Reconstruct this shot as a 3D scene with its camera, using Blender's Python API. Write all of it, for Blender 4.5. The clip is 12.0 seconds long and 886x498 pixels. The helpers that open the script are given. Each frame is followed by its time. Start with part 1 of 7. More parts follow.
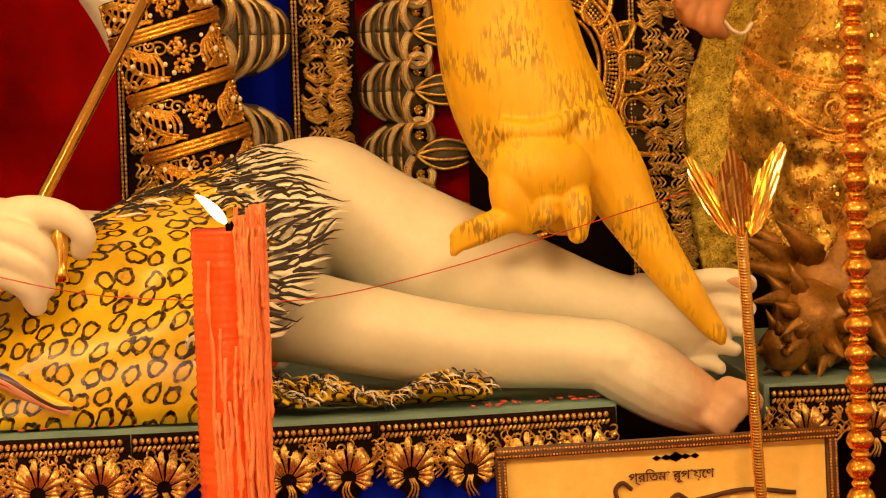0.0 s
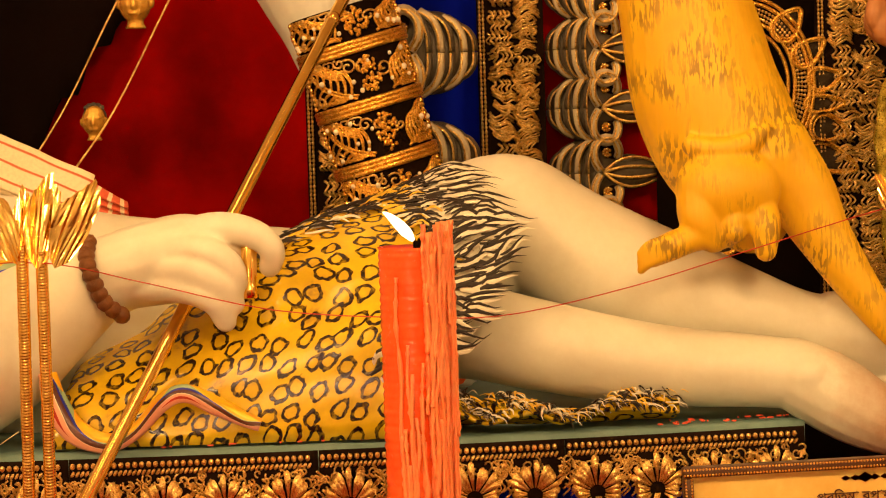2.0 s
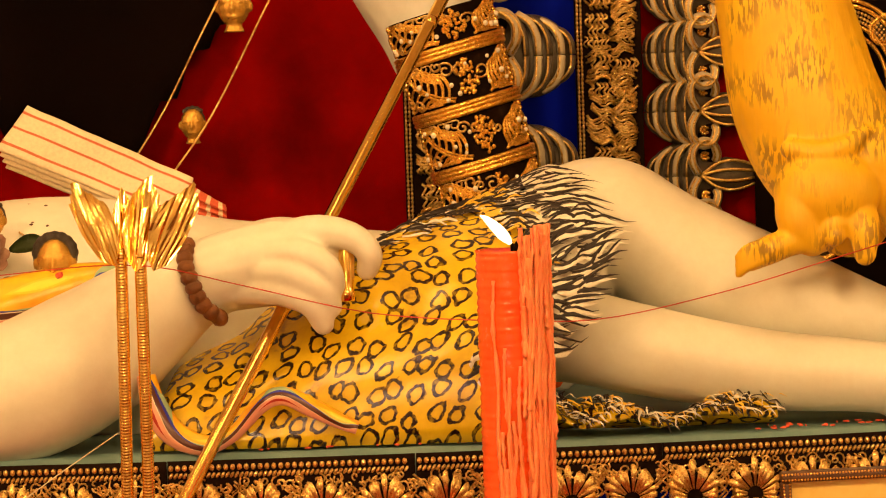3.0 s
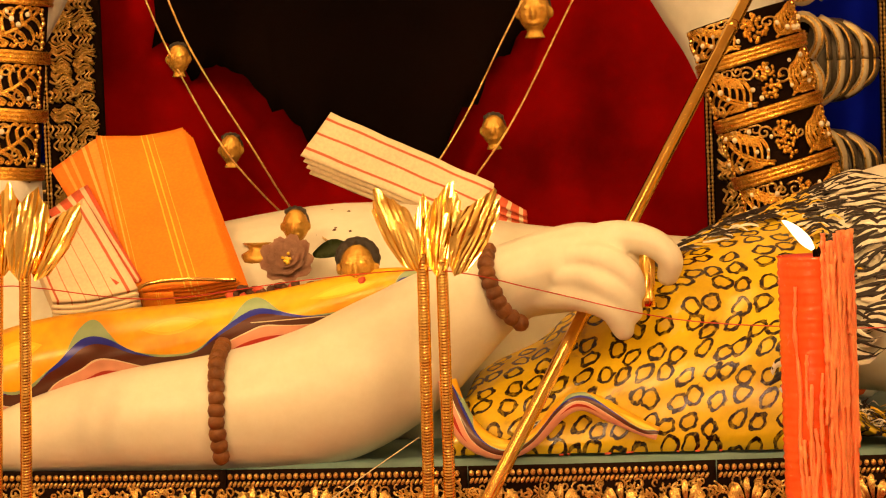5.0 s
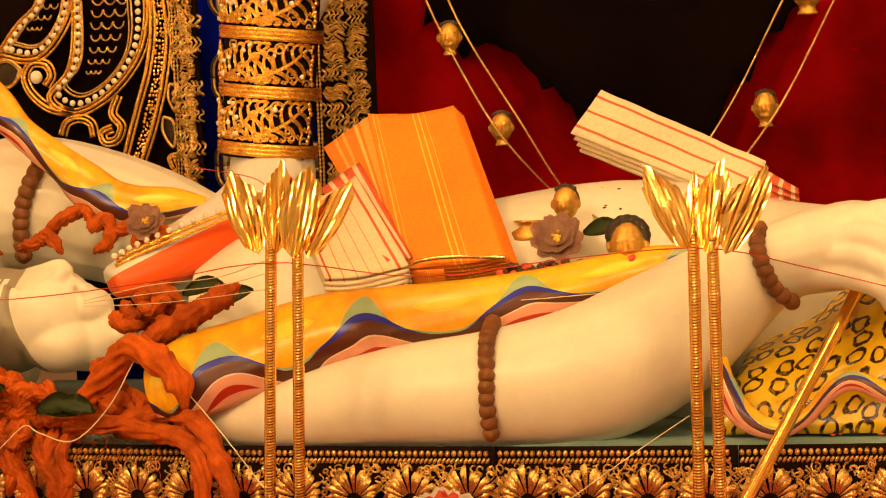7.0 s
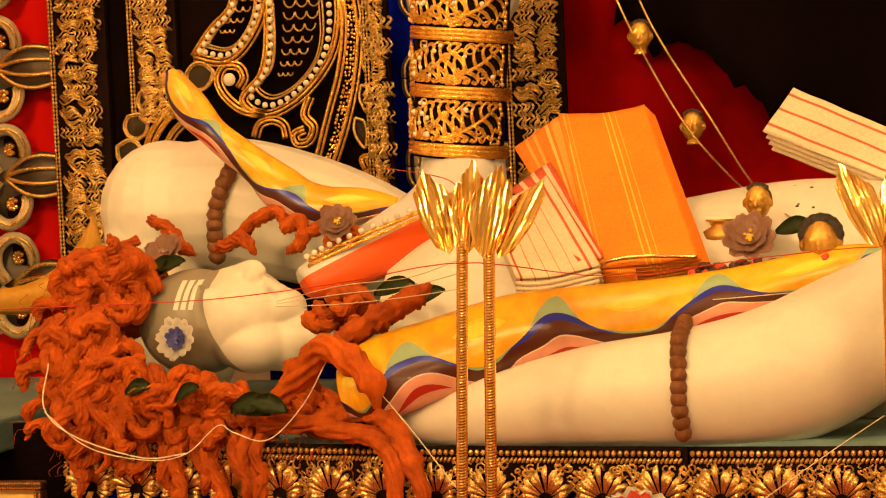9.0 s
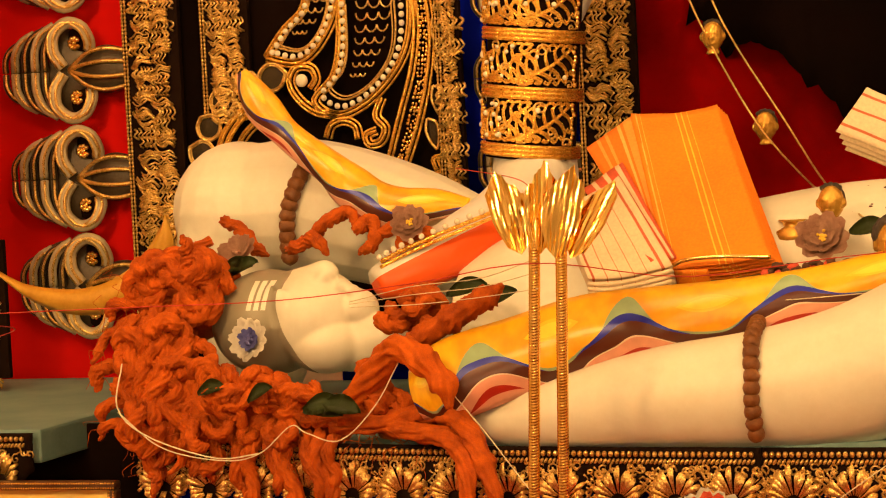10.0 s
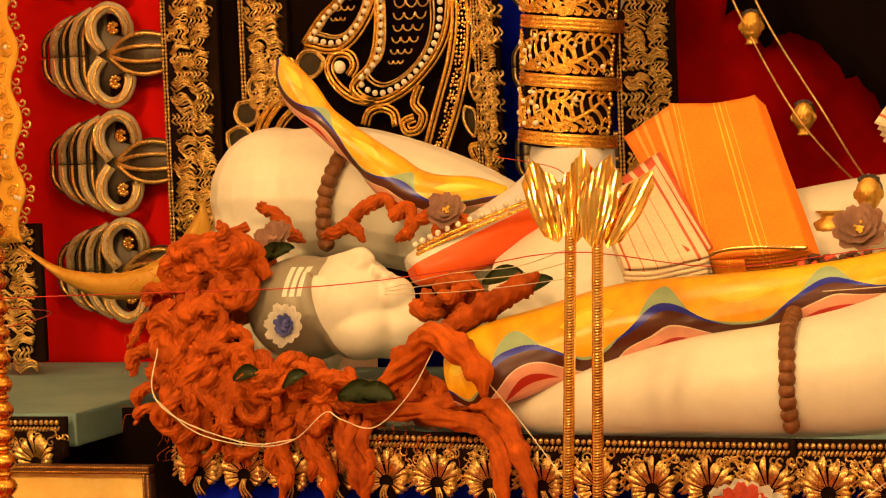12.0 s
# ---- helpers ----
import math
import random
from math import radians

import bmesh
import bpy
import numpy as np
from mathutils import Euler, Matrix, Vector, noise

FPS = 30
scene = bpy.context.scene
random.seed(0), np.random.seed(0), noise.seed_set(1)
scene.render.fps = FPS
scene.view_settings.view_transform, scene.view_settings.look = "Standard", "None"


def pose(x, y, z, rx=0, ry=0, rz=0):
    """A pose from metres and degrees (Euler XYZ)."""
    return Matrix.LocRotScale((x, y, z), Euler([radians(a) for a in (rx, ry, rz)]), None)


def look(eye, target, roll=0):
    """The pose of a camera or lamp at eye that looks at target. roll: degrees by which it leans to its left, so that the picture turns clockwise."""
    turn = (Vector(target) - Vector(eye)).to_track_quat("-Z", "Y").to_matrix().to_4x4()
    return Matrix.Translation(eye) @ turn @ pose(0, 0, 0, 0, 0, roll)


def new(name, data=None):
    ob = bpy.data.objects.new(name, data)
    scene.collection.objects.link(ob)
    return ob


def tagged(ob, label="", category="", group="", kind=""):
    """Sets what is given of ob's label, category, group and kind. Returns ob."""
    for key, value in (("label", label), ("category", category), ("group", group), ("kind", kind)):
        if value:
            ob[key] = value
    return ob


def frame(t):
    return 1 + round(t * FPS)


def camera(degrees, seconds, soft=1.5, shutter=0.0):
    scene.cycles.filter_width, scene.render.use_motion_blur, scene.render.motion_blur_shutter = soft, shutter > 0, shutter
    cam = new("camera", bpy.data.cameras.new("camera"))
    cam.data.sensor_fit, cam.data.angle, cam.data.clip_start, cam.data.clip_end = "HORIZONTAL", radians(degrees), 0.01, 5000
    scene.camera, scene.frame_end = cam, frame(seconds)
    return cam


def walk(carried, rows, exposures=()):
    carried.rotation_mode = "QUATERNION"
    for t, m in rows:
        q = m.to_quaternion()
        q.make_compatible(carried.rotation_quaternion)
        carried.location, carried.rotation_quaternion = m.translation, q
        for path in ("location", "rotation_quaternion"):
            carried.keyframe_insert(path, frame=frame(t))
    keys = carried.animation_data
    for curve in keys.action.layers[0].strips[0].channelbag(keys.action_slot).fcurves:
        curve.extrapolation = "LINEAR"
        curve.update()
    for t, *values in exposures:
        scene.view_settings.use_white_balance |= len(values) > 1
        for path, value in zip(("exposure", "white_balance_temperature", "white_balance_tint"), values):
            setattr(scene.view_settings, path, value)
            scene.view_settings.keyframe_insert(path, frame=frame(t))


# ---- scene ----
# The lens is long and the eye turns where it stands, from the feet to the head of the lying statue.
cam = camera(18.5, 12.0, soft=1.1)
EYE = 1.40
TURNS = [
    (0.0, 86.0, 1.696, -4.89), (0.5, 86.036, 1.801, -4.175), (1.0, 86.184, 1.85, -3.13), (1.5, 86.322, 1.641, -2.143),
    (2.0, 86.484, 1.796, -0.947), (2.5, 86.552, 1.793, 0.018), (4.5, 86.913, 2.138, 5.653), (5.0, 86.949, 2.129, 7.422),
    (5.5, 86.89, 2.217, 9.017), (6.0, 86.843, 2.223, 10.655), (6.5, 86.793, 2.256, 11.807), (7.0, 86.699, 2.318, 13.108),
    (7.5, 86.745, 2.394, 14.234), (9.5, 86.922, 2.82, 17.938), (10.0, 86.958, 2.869, 18.634), (10.5, 86.886, 2.955, 19.099),
    (11.0, 86.781, 2.888, 19.412), (11.5, 86.745, 2.54, 19.477), (12.0, 86.736, 2.364, 19.427),
]
walk(cam, [(t, pose(0, 0, EYE, rx, ry, rz)) for t, rx, ry, rz in TURNS])

# ---- light: warm floodlights on the stage front, a dim warm hall ----
world = bpy.data.worlds.new("hall_air")
scene.world = world
world.use_nodes = True
world.node_tree.nodes["Background"].inputs[0].default_value = (1.0, 0.62, 0.28, 1)
world.node_tree.nodes["Background"].inputs[1].default_value = 0.02
scene.view_settings.exposure = -0.35


def flood(eye, target, watts, size):
    lamp = bpy.data.lights.new("floodlight", "AREA")
    lamp.energy, lamp.size, lamp.color = watts, size, (1.0, 0.555, 0.20)
    ob = new("floodlight", lamp)
    ob.matrix_world = look(eye, target)


flood((-1.80, 0.45, 2.7), (-1.15, 3.4, 1.25), 52, 0.35)
flood((0.85, 0.35, 2.75), (0.0, 3.2, 1.1), 32, 0.35)
# a row of floods over the stage's front edge
flood((-1.15, 2.55, 3.45), (-1.05, 3.2, 1.1), 19, 0.5)
flood((0.15, 2.55, 3.45), (0.05, 3.2, 1.1), 15, 0.5)


def reflection_tube(a, b):
    """A bare warm tube, unseen behind and beside the onlooker, added for gold reflections."""
    bpy_mesh = bmesh.new()
    d = Vector(b) - Vector(a)
    bmesh.ops.create_cone(bpy_mesh, cap_ends=True, segments=10, radius1=0.02, radius2=0.02, depth=d.length,
                          matrix=Matrix.Translation((Vector(a) + Vector(b)) / 2) @ d.to_track_quat("Z", "Y").to_matrix().to_4x4())
    me = bpy.data.meshes.new("reflection_tube")
    bpy_mesh.to_mesh(me)
    bpy_mesh.free()
    m = bpy.data.materials.new("lamp_glow")
    m.use_nodes = True
    q = m.node_tree.nodes["Principled BSDF"]
    q.inputs["Emission Color"].default_value = (1.0, 0.66, 0.30, 1)
    q.inputs["Emission Strength"].default_value = 210.0
    me.materials.append(m)
    ob = new("reflection_tube", me)
    tagged(ob, "unseen warm glowing tube added for the gold to reflect", "tube lamp", "tube lamps of the hall")


for a, b in (((-4.48, 0.2, 2.3), (-4.48, 1.6, 2.3)), ((3.98, 0.2, 2.3), (3.98, 1.6, 2.3)), ((-1.9, -0.6, 3.585), (-0.6, -0.6, 3.585)),
             ((0.4, -0.6, 3.585), (1.7, -0.6, 3.585)), ((-1.2, -2.98, 1.7), (0.4, -2.98, 1.7))):
    reflection_tube(a, b)


# ---- materials ----
def node(tree, kind, **values):
    n = tree.nodes.new(kind)
    for k, v in values.items():
        n.inputs[k.replace("_", " ")].default_value = v
    return n


def base_material(name, rough, metal=0.0):
    m = bpy.data.materials.new(name)
    m.use_nodes = True
    tree = m.node_tree
    p = tree.nodes["Principled BSDF"]
    p.inputs["Roughness"].default_value = rough
    p.inputs["Metallic"].default_value = metal
    return m, tree, p


def coords(tree, kind="Object"):
    return tree.nodes.new("ShaderNodeTexCoord").outputs[kind]


def ramp(tree, source, stops):
    r = tree.nodes.new("ShaderNodeValToRGB")
    while len(r.color_ramp.elements) < len(stops):
        r.color_ramp.elements.new(0.5)
    for el, (at, c) in zip(r.color_ramp.elements, stops):
        el.position, el.color = at, (*c, 1)
    tree.links.new(source, r.inputs[0])
    return r.outputs[0]


def bump(tree, p, height, strength, distance=0.002):
    b = node(tree, "ShaderNodeBump", Strength=strength, Distance=distance)
    tree.links.new(height, b.inputs["Height"])
    tree.links.new(b.outputs[0], p.inputs["Normal"])


def mottled(name, dark, light, rough=0.6, metal=0.0, big=6.0, fine=90.0, relief=0.25, rough_to=None, per_piece=0.0):
    """A colour that wanders between two values at two scales, with fine relief."""
    m, tree, p = base_material(name, rough, metal)
    c = coords(tree)
    a = node(tree, "ShaderNodeTexNoise", Scale=big, Detail=5.0, Roughness=0.6)
    b = node(tree, "ShaderNodeTexNoise", Scale=fine, Detail=4.0, Roughness=0.7)
    for n in (a, b):
        tree.links.new(c, n.inputs["Vector"])
    mix = node(tree, "ShaderNodeMath")
    mix.operation = "MULTIPLY_ADD"
    tree.links.new(a.outputs[0], mix.inputs[0])
    mix.inputs[1].default_value = 0.65
    half = node(tree, "ShaderNodeMath")
    half.operation = "MULTIPLY"
    tree.links.new(b.outputs[0], half.inputs[0])
    half.inputs[1].default_value = 0.35
    tree.links.new(half.outputs[0], mix.inputs[2])
    value = mix.outputs[0]
    if per_piece:
        info = tree.nodes.new("ShaderNodeObjectInfo")
        add = node(tree, "ShaderNodeMath")
        add.operation = "MULTIPLY_ADD"
        tree.links.new(info.outputs["Random"], add.inputs[0])
        add.inputs[1].default_value = per_piece
        tree.links.new(value, add.inputs[2])
        value = add.outputs[0]
    tree.links.new(ramp(tree, value, [(0.3, dark), (0.68, light)]), p.inputs["Base Color"])
    if rough_to is not None:
        tree.links.new(ramp(tree, b.outputs[0], [(0.35, (rough,) * 3), (0.7, (rough_to,) * 3)]), p.inputs["Roughness"])
    if relief:
        bump(tree, p, b.outputs[0], relief)
    return m


def cloth(name, dark, light, thread=900.0, rough=0.85, sheen=0.3, relief=0.35, gloss=0.15):
    """Woven cloth with visible weave and slow fading."""
    m, tree, p = base_material(name, rough)
    c = coords(tree)
    a = node(tree, "ShaderNodeTexNoise", Scale=5.0, Detail=5.0)
    w = node(tree, "ShaderNodeTexNoise", Scale=thread, Detail=1.0)
    for n in (a, w):
        tree.links.new(c, n.inputs["Vector"])
    tree.links.new(ramp(tree, a.outputs[0], [(0.3, dark), (0.7, light)]), p.inputs["Base Color"])
    p.inputs["Specular IOR Level"].default_value = gloss
    p.inputs["Sheen Weight"].default_value = sheen * 0.15
    p.inputs["Sheen Roughness"].default_value = 0.5
    bump(tree, p, w.outputs[0], relief, 0.0006)
    return m


GOLD = mottled("gold_cord", (0.70, 0.30, 0.02), (1.0, 0.66, 0.15), 0.2, 0.9, 120, 600, 0.3, 0.4)
ANTIQUE = mottled("antique_gold", (0.52, 0.24, 0.025), (1.0, 0.76, 0.30), 0.20, 0.9, 150, 700, 0.3, 0.45)
FOIL = mottled("gold_foil", (0.98, 0.56, 0.11), (1.0, 0.78, 0.30), 0.09, 1.0, 9, 40, 0.04, 0.2)
WOUND = mottled("wound_foil", (0.96, 0.50, 0.08), (1.0, 0.72, 0.24), 0.17, 1.0, 8, 40, 0.0, 0.22)
ROD = mottled("brass_tube", (0.86, 0.50, 0.09), (0.98, 0.66, 0.20), 0.13, 1.0, 5, 60, 0.0, 0.2)
VELVET = cloth("black_velvet", (0.008, 0.004, 0.003), (0.020, 0.010, 0.006), 700, 0.95, 0.0, 0.35, 0.02)
RED = cloth("red_cloth", (0.62, 0.006, 0.004), (0.80, 0.010, 0.006), 800, 0.85, 0.0, 0.35, 0.04)
DARKRED = cloth("dark_red_cloth", (0.12, 0.0008, 0.0006), (0.46, 0.0026, 0.0015), 800, 0.9, 0.0, 0.35, 0.02)
BLUE = cloth("blue_cloth", (0.002, 0.008, 0.42), (0.004, 0.016, 0.70), 800, 0.85, 0.0, 0.35, 0.03)
BLACK = cloth("black_cloth", (0.004, 0.0022, 0.0018), (0.009, 0.0045, 0.0035), 600, 0.95, 0.0, 0.35, 0.01)
DECKBLUE = mottled("painted_board", (0.10, 0.20, 0.20), (0.20, 0.31, 0.30), 0.6, 0, 9, 120, 0.4, 0.75)
BEAD = mottled("brown_bead", (0.10, 0.030, 0.005), (0.25, 0.085, 0.014), 0.5, 0, 60, 400, 0.6)
WOOL = mottled("rust_wool", (0.17, 0.019, 0.0008), (0.62, 0.116, 0.002), 0.7, 0, 50, 700, 0.5, None, 0.10)
WOOL.node_tree.nodes["Principled BSDF"].inputs["Specular IOR Level"].default_value = 0.25
WAX = mottled("orange_wax", (0.85, 0.085, 0.015), (0.98, 0.16, 0.03), 0.12, 0, 18, 120, 0.1, 0.3)
DRIP = mottled("coral_wax", (0.94, 0.20, 0.07), (1.0, 0.36, 0.15), 0.4, 0, 30, 160, 0.3)
for wax in (WAX, DRIP):
    q = wax.node_tree.nodes["Principled BSDF"]
    q.inputs["Subsurface Weight"].default_value = 0.25
    q.inputs["Subsurface Radius"].default_value = (0.02, 0.006, 0.002)
PEARL = mottled("pearl", (0.72, 0.62, 0.48), (0.9, 0.84, 0.72), 0.2, 0, 40, 300, 0.0)
SILVER = mottled("grey_satin", (0.035, 0.024, 0.014), (0.11, 0.082, 0.05), 0.38, 0.3, 12, 260, 0.4)
THREAD_R = mottled("red_thread", (0.45, 0.02, 0.01), (0.6, 0.05, 0.02), 0.7, 0, 200, 900, 0.2)
THREAD_W = mottled("cotton_thread", (0.62, 0.52, 0.36), (0.78, 0.70, 0.52), 0.8, 0, 200, 900, 0.2)
HALLWALL = cloth("hall_reflector", (0.68, 0.60, 0.46), (0.82, 0.74, 0.60), 300, 0.9, 0.1)
FLOORMAT = mottled("floor_cloth", (0.10, 0.03, 0.02), (0.2, 0.06, 0.03), 0.9, 0, 4, 60, 0.3)


# ---- mesh tools ----
def base_of(ob):
    v = Vector((0, 0, 0))
    while ob:
        v += ob.location
        ob = ob.parent
    return v


def part(name, bm, material, parent=None, label="", at=None, smooth=True):
    """Links a bmesh as one mesh object, under a thing or a part, or alone with its origin at the given place."""
    origin = base_of(parent) if parent else Vector(at or (0, 0, 0))
    bmesh.ops.translate(bm, verts=bm.verts, vec=-origin)
    me = bpy.data.meshes.new(name)
    if smooth:
        for f in bm.faces:
            f.smooth = True
    bm.to_mesh(me)
    bm.free()
    for m in material if isinstance(material, (list, tuple)) else [material]:
        me.materials.append(m)
    ob = new(name, me)
    if parent:
        ob.parent = parent
    else:
        ob.location = origin
    if label:
        ob["label"] = label
    return ob


def thing(name, at, label, category, group="", kind=""):
    ob = new(name)
    ob.location = at
    ob.empty_display_size = 0.02
    return tagged(ob, label, category, group, kind)


def glide(points, n):
    """n points evenly along a smooth line through the given ones (any number of columns)."""
    p = np.array(points, float)
    p = np.vstack([2 * p[0] - p[1], p, 2 * p[-1] - p[-2]])
    out = []
    for s in np.linspace(0, len(p) - 3 - 1e-6, n):
        i, t = int(s), s - int(s)
        a, b, c, d = p[i:i + 4]
        out.append(0.5 * (2 * b + (c - a) * t + (2 * a - 5 * b + 4 * c - d) * t * t + (3 * b - a - 3 * c + d) * t ** 3))
    return np.array(out)


def tube(bm, points, radii, n=8, flat=1.0, up=(0, 0, 1), caps=True, slot=0, twist=0.0, lobes=0, depth=0.0):
    """A closed tube along points; radii one number or one a point; flat squashes it along its second axis."""
    pts = [Vector(p) for p in points]
    radii = [radii] * len(pts) if isinstance(radii, (int, float)) else list(radii)
    ref = Vector(up)
    rings = []
    for i, p in enumerate(pts):
        d = (pts[min(i + 1, len(pts) - 1)] - pts[max(i - 1, 0)]).normalized()
        side = d.cross(ref)
        if side.length < 1e-4:
            side = d.cross(Vector((0.3, 1, 0.1)))
        side.normalize()
        ref = side.cross(d)
        ring = []
        for k in range(n):
            a = 2 * math.pi * k / n + twist * i
            r = radii[i] * (1 + depth * math.cos(lobes * a) if lobes else 1)
            ring.append(bm.verts.new(p + side * (r * math.cos(a)) + ref * (r * flat * math.sin(a))))
        rings.append(ring)
    for a, b in zip(rings, rings[1:]):
        for k in range(n):
            f = bm.faces.new((a[k], a[(k + 1) % n], b[(k + 1) % n], b[k]))
            f.material_index = slot
    if caps:
        bm.faces.new(rings[0][::-1]).material_index = slot
        bm.faces.new(rings[-1]).material_index = slot
    return rings


def ball(bm, at, size, n=10, turn=None, slot=0):
    sx, sy, sz = (size, size, size) if isinstance(size, (int, float)) else size
    m = Matrix.Translation(at) @ (turn or Matrix()) @ Matrix.Diagonal((sx, sy, sz, 1))
    got = bmesh.ops.create_uvsphere(bm, u_segments=n, v_segments=max(5, n * 2 // 3), radius=1, matrix=m)
    if slot:
        for v in got["verts"]:
            for f in v.link_faces:
                f.material_index = slot


def slab(bm, lo, hi, bevel=0.0, slot=0):
    c = [(a + b) / 2 for a, b in zip(lo, hi)]
    s = [abs(b - a) for a, b in zip(lo, hi)]
    got = bmesh.ops.create_cube(bm, size=1, matrix=Matrix.Translation(c) @ Matrix.Diagonal((*s, 1)))
    faces = {f for v in got["verts"] for f in v.link_faces}
    for f in faces:
        f.material_index = slot
    if bevel:
        edges = list({e for f in faces for e in f.edges})
        bmesh.ops.bevel(bm, geom=edges, offset=bevel, segments=2, affect="EDGES", profile=0.6)


def sheet(bm, fn, nu, nv, thick=0.0, uv=None, slot=0):
    """A sheet from fn(u, v) with u and v from 0 to 1, thickened backwards along its normals."""
    grid = [[bm.verts.new(fn(i / nu, j / nv)) for j in range(nv + 1)] for i in range(nu + 1)]
    layer = bm.loops.layers.uv.verify() if uv else None
    faces = []
    for i in range(nu):
        for j in range(nv):
            f = bm.faces.new((grid[i][j], grid[i + 1][j], grid[i + 1][j + 1], grid[i][j + 1]))
            f.material_index = slot
            faces.append(f)
            if uv:
                for loop, (a, b) in zip(f.loops, ((i, j), (i + 1, j), (i + 1, j + 1), (i, j + 1))):
                    loop[layer].uv = (a / nu * uv[0], b / nv * uv[1])
    if thick:
        bmesh.ops.recalc_face_normals(bm, faces=faces)
        bmesh.ops.solidify(bm, geom=faces, thickness=thick)
    return grid


def lerp(a, b, t):
    return a + (b - a) * t


def rnd(a, b):
    return random.uniform(a, b)


# ---- the large structure ----
def deck_front(x):
    """The front edge of the deck bows slightly towards the hall."""
    return 3.0 + 0.115 * (x + 0.4) ** 2


def structure(name, bm, material, label, category, smooth=False):
    return tagged(part(name, bm, material, smooth=smooth), label, category, kind="structure")


bm = bmesh.new()
slab(bm, (-4.5, -3.0, -0.1), (4.0, 5.2, 0.0))
structure("floor", bm, FLOORMAT, "dark red cloth-covered floor of the hall", "floor")
# Unseen pale shell added round the stage to bounce light and fill gold reflections.
bm = bmesh.new()
slab(bm, (-4.5, -3.0, 3.6), (4.0, 5.2, 3.7))
structure("ceiling", bm, HALLWALL, "unseen pale ceiling added to bounce light and be reflected in the gold", "ceiling")
for name, lo, hi in (("wall_north", (-4.5, 5.0, 0), (4.0, 5.2, 3.6)), ("wall_south", (-4.5, -3.2, 0), (4.0, -3.0, 3.6)),
                     ("wall_west", (-4.7, -3.2, 0), (-4.5, 5.2, 3.6)), ("wall_east", (4.0, -3.2, 0), (4.2, 5.2, 3.6))):
    bm = bmesh.new()
    slab(bm, lo, hi)
    structure(name, bm, HALLWALL, "unseen pale wall added to bounce light and be reflected in the gold", "wall")


def drape(bm, x0, x1, z0, z1, y, folds, depth, thick=0.006, nu=60):
    """A hanging cloth with soft vertical folds."""
    def fn(u, v):
        x, z = lerp(x0, x1, u), lerp(z0, z1, v)
        f = depth * (math.sin(folds * u * 6.28) + 0.5 * math.sin(folds * 2.3 * u * 6.28 + 2 * v + 1))
        return (x, y + f * (1.1 - 0.3 * v) + 0.006 * noise.noise((x * 6, z * 3, y)), z)
    sheet(bm, fn, nu, 14, thick)


def hanging(name, x0, x1, z0, z1, y, material, folds, depth, label):
    bm = bmesh.new()
    drape(bm, x0, x1, z0, z1, y, folds, depth)
    return structure(name, bm, material, label, "backdrop cloth", True)


hanging("backdrop_red_curtain", -1.15, 0.0, 0.95, 2.4, 4.05, DARKRED, 4, 0.012, "dark red cloth curtain hung behind the statues")
bm = bmesh.new()


def torn(u, v):
    """A black cloth with an uneven, bunched-up lower edge."""
    low = float(np.interp(u, [0, 0.12, 0.22, 0.30, 0.42, 0.55, 0.75, 0.86, 1.0], [1.50, 1.46, 1.47, 1.42, 1.33, 1.34, 1.31, 1.40, 1.50]))
    low += 0.03 * noise.noise((u * 14.0, 0.3, 0)) + 0.018 * noise.noise((u * 37.0, 2.3, 0))
    x = lerp(-0.955, -0.392, u) + 0.03 * noise.noise((v * 9.0, u, 5.0))
    return (x, 3.985 + 0.010 * math.sin(u * 19) + 0.005 * noise.noise((x * 9, v * 5, 0)), lerp(low, 2.4, v))


sheet(bm, torn, 70, 24, 0.005)
structure("backdrop_black_curtain", bm, BLACK, "black cloth bunched up over the red curtain", "backdrop cloth", True)
hanging("backdrop_red_left", -2.6, -1.55, 0.95, 2.4, 3.86, RED, 2, 0.004, "bright red cloth backing of the side panel")
hanging("backdrop_blue_left", -1.5, -1.035, 0.95, 2.4, 3.90, BLUE, 2, 0.005, "deep blue cloth backing behind the ornaments")
hanging("backdrop_blue_right", -0.09, 0.2, 0.95, 2.4, 3.90, BLUE, 2, 0.004, "deep blue cloth backing behind the ornaments")
hanging("backdrop_red_right", 0.15, 0.55, 0.95, 2.4, 3.87, DARKRED, 2, 0.006, "dark red cloth backing of the side panel")
hanging("backdrop_black_right", 0.40, 1.6, 0.95, 2.4, 3.92, BLACK, 3, 0.006, "black cloth backing behind the golden dress")

# Black sheets added to stand for the shade in the open gaps between decks.
hanging("gap_shade_sheet_right", 0.40, 1.55, 0.0, 0.99, 3.30, BLACK, 2, 0.004, "black sheet added for the shade in the gap between the decks")
hanging("gap_shade_sheet_left", -2.55, -1.42, 0.0, 0.99, 3.34, BLACK, 2, 0.004, "black sheet added for the shade in the gap between the decks")

# deck with a bowed front
bm = bmesh.new()
sheet(bm, lambda u, v: (lerp(-1.475, 0.452, u), lerp(deck_front(lerp(-1.475, 0.452, u)), 3.75, v),
                        1.0 + 0.0025 * noise.noise((u * 30, v * 9, 0))), 60, 12, 0.05)
structure("deck", bm, DECKBLUE, "blue-green painted wooden deck with a bowed front", "platform", True)


def side_deck(name, x0, x1):
    bm = bmesh.new()
    slab(bm, (x0, 3.20, 0.955), (x1, 3.85, 1.0), 0.004)
    structure(name, bm, DECKBLUE, "blue-green painted side deck standing back from the main deck", "platform")


side_deck("deck_side_left", -2.5, -1.66)
side_deck("deck_side_right", 0.648, 1.5)

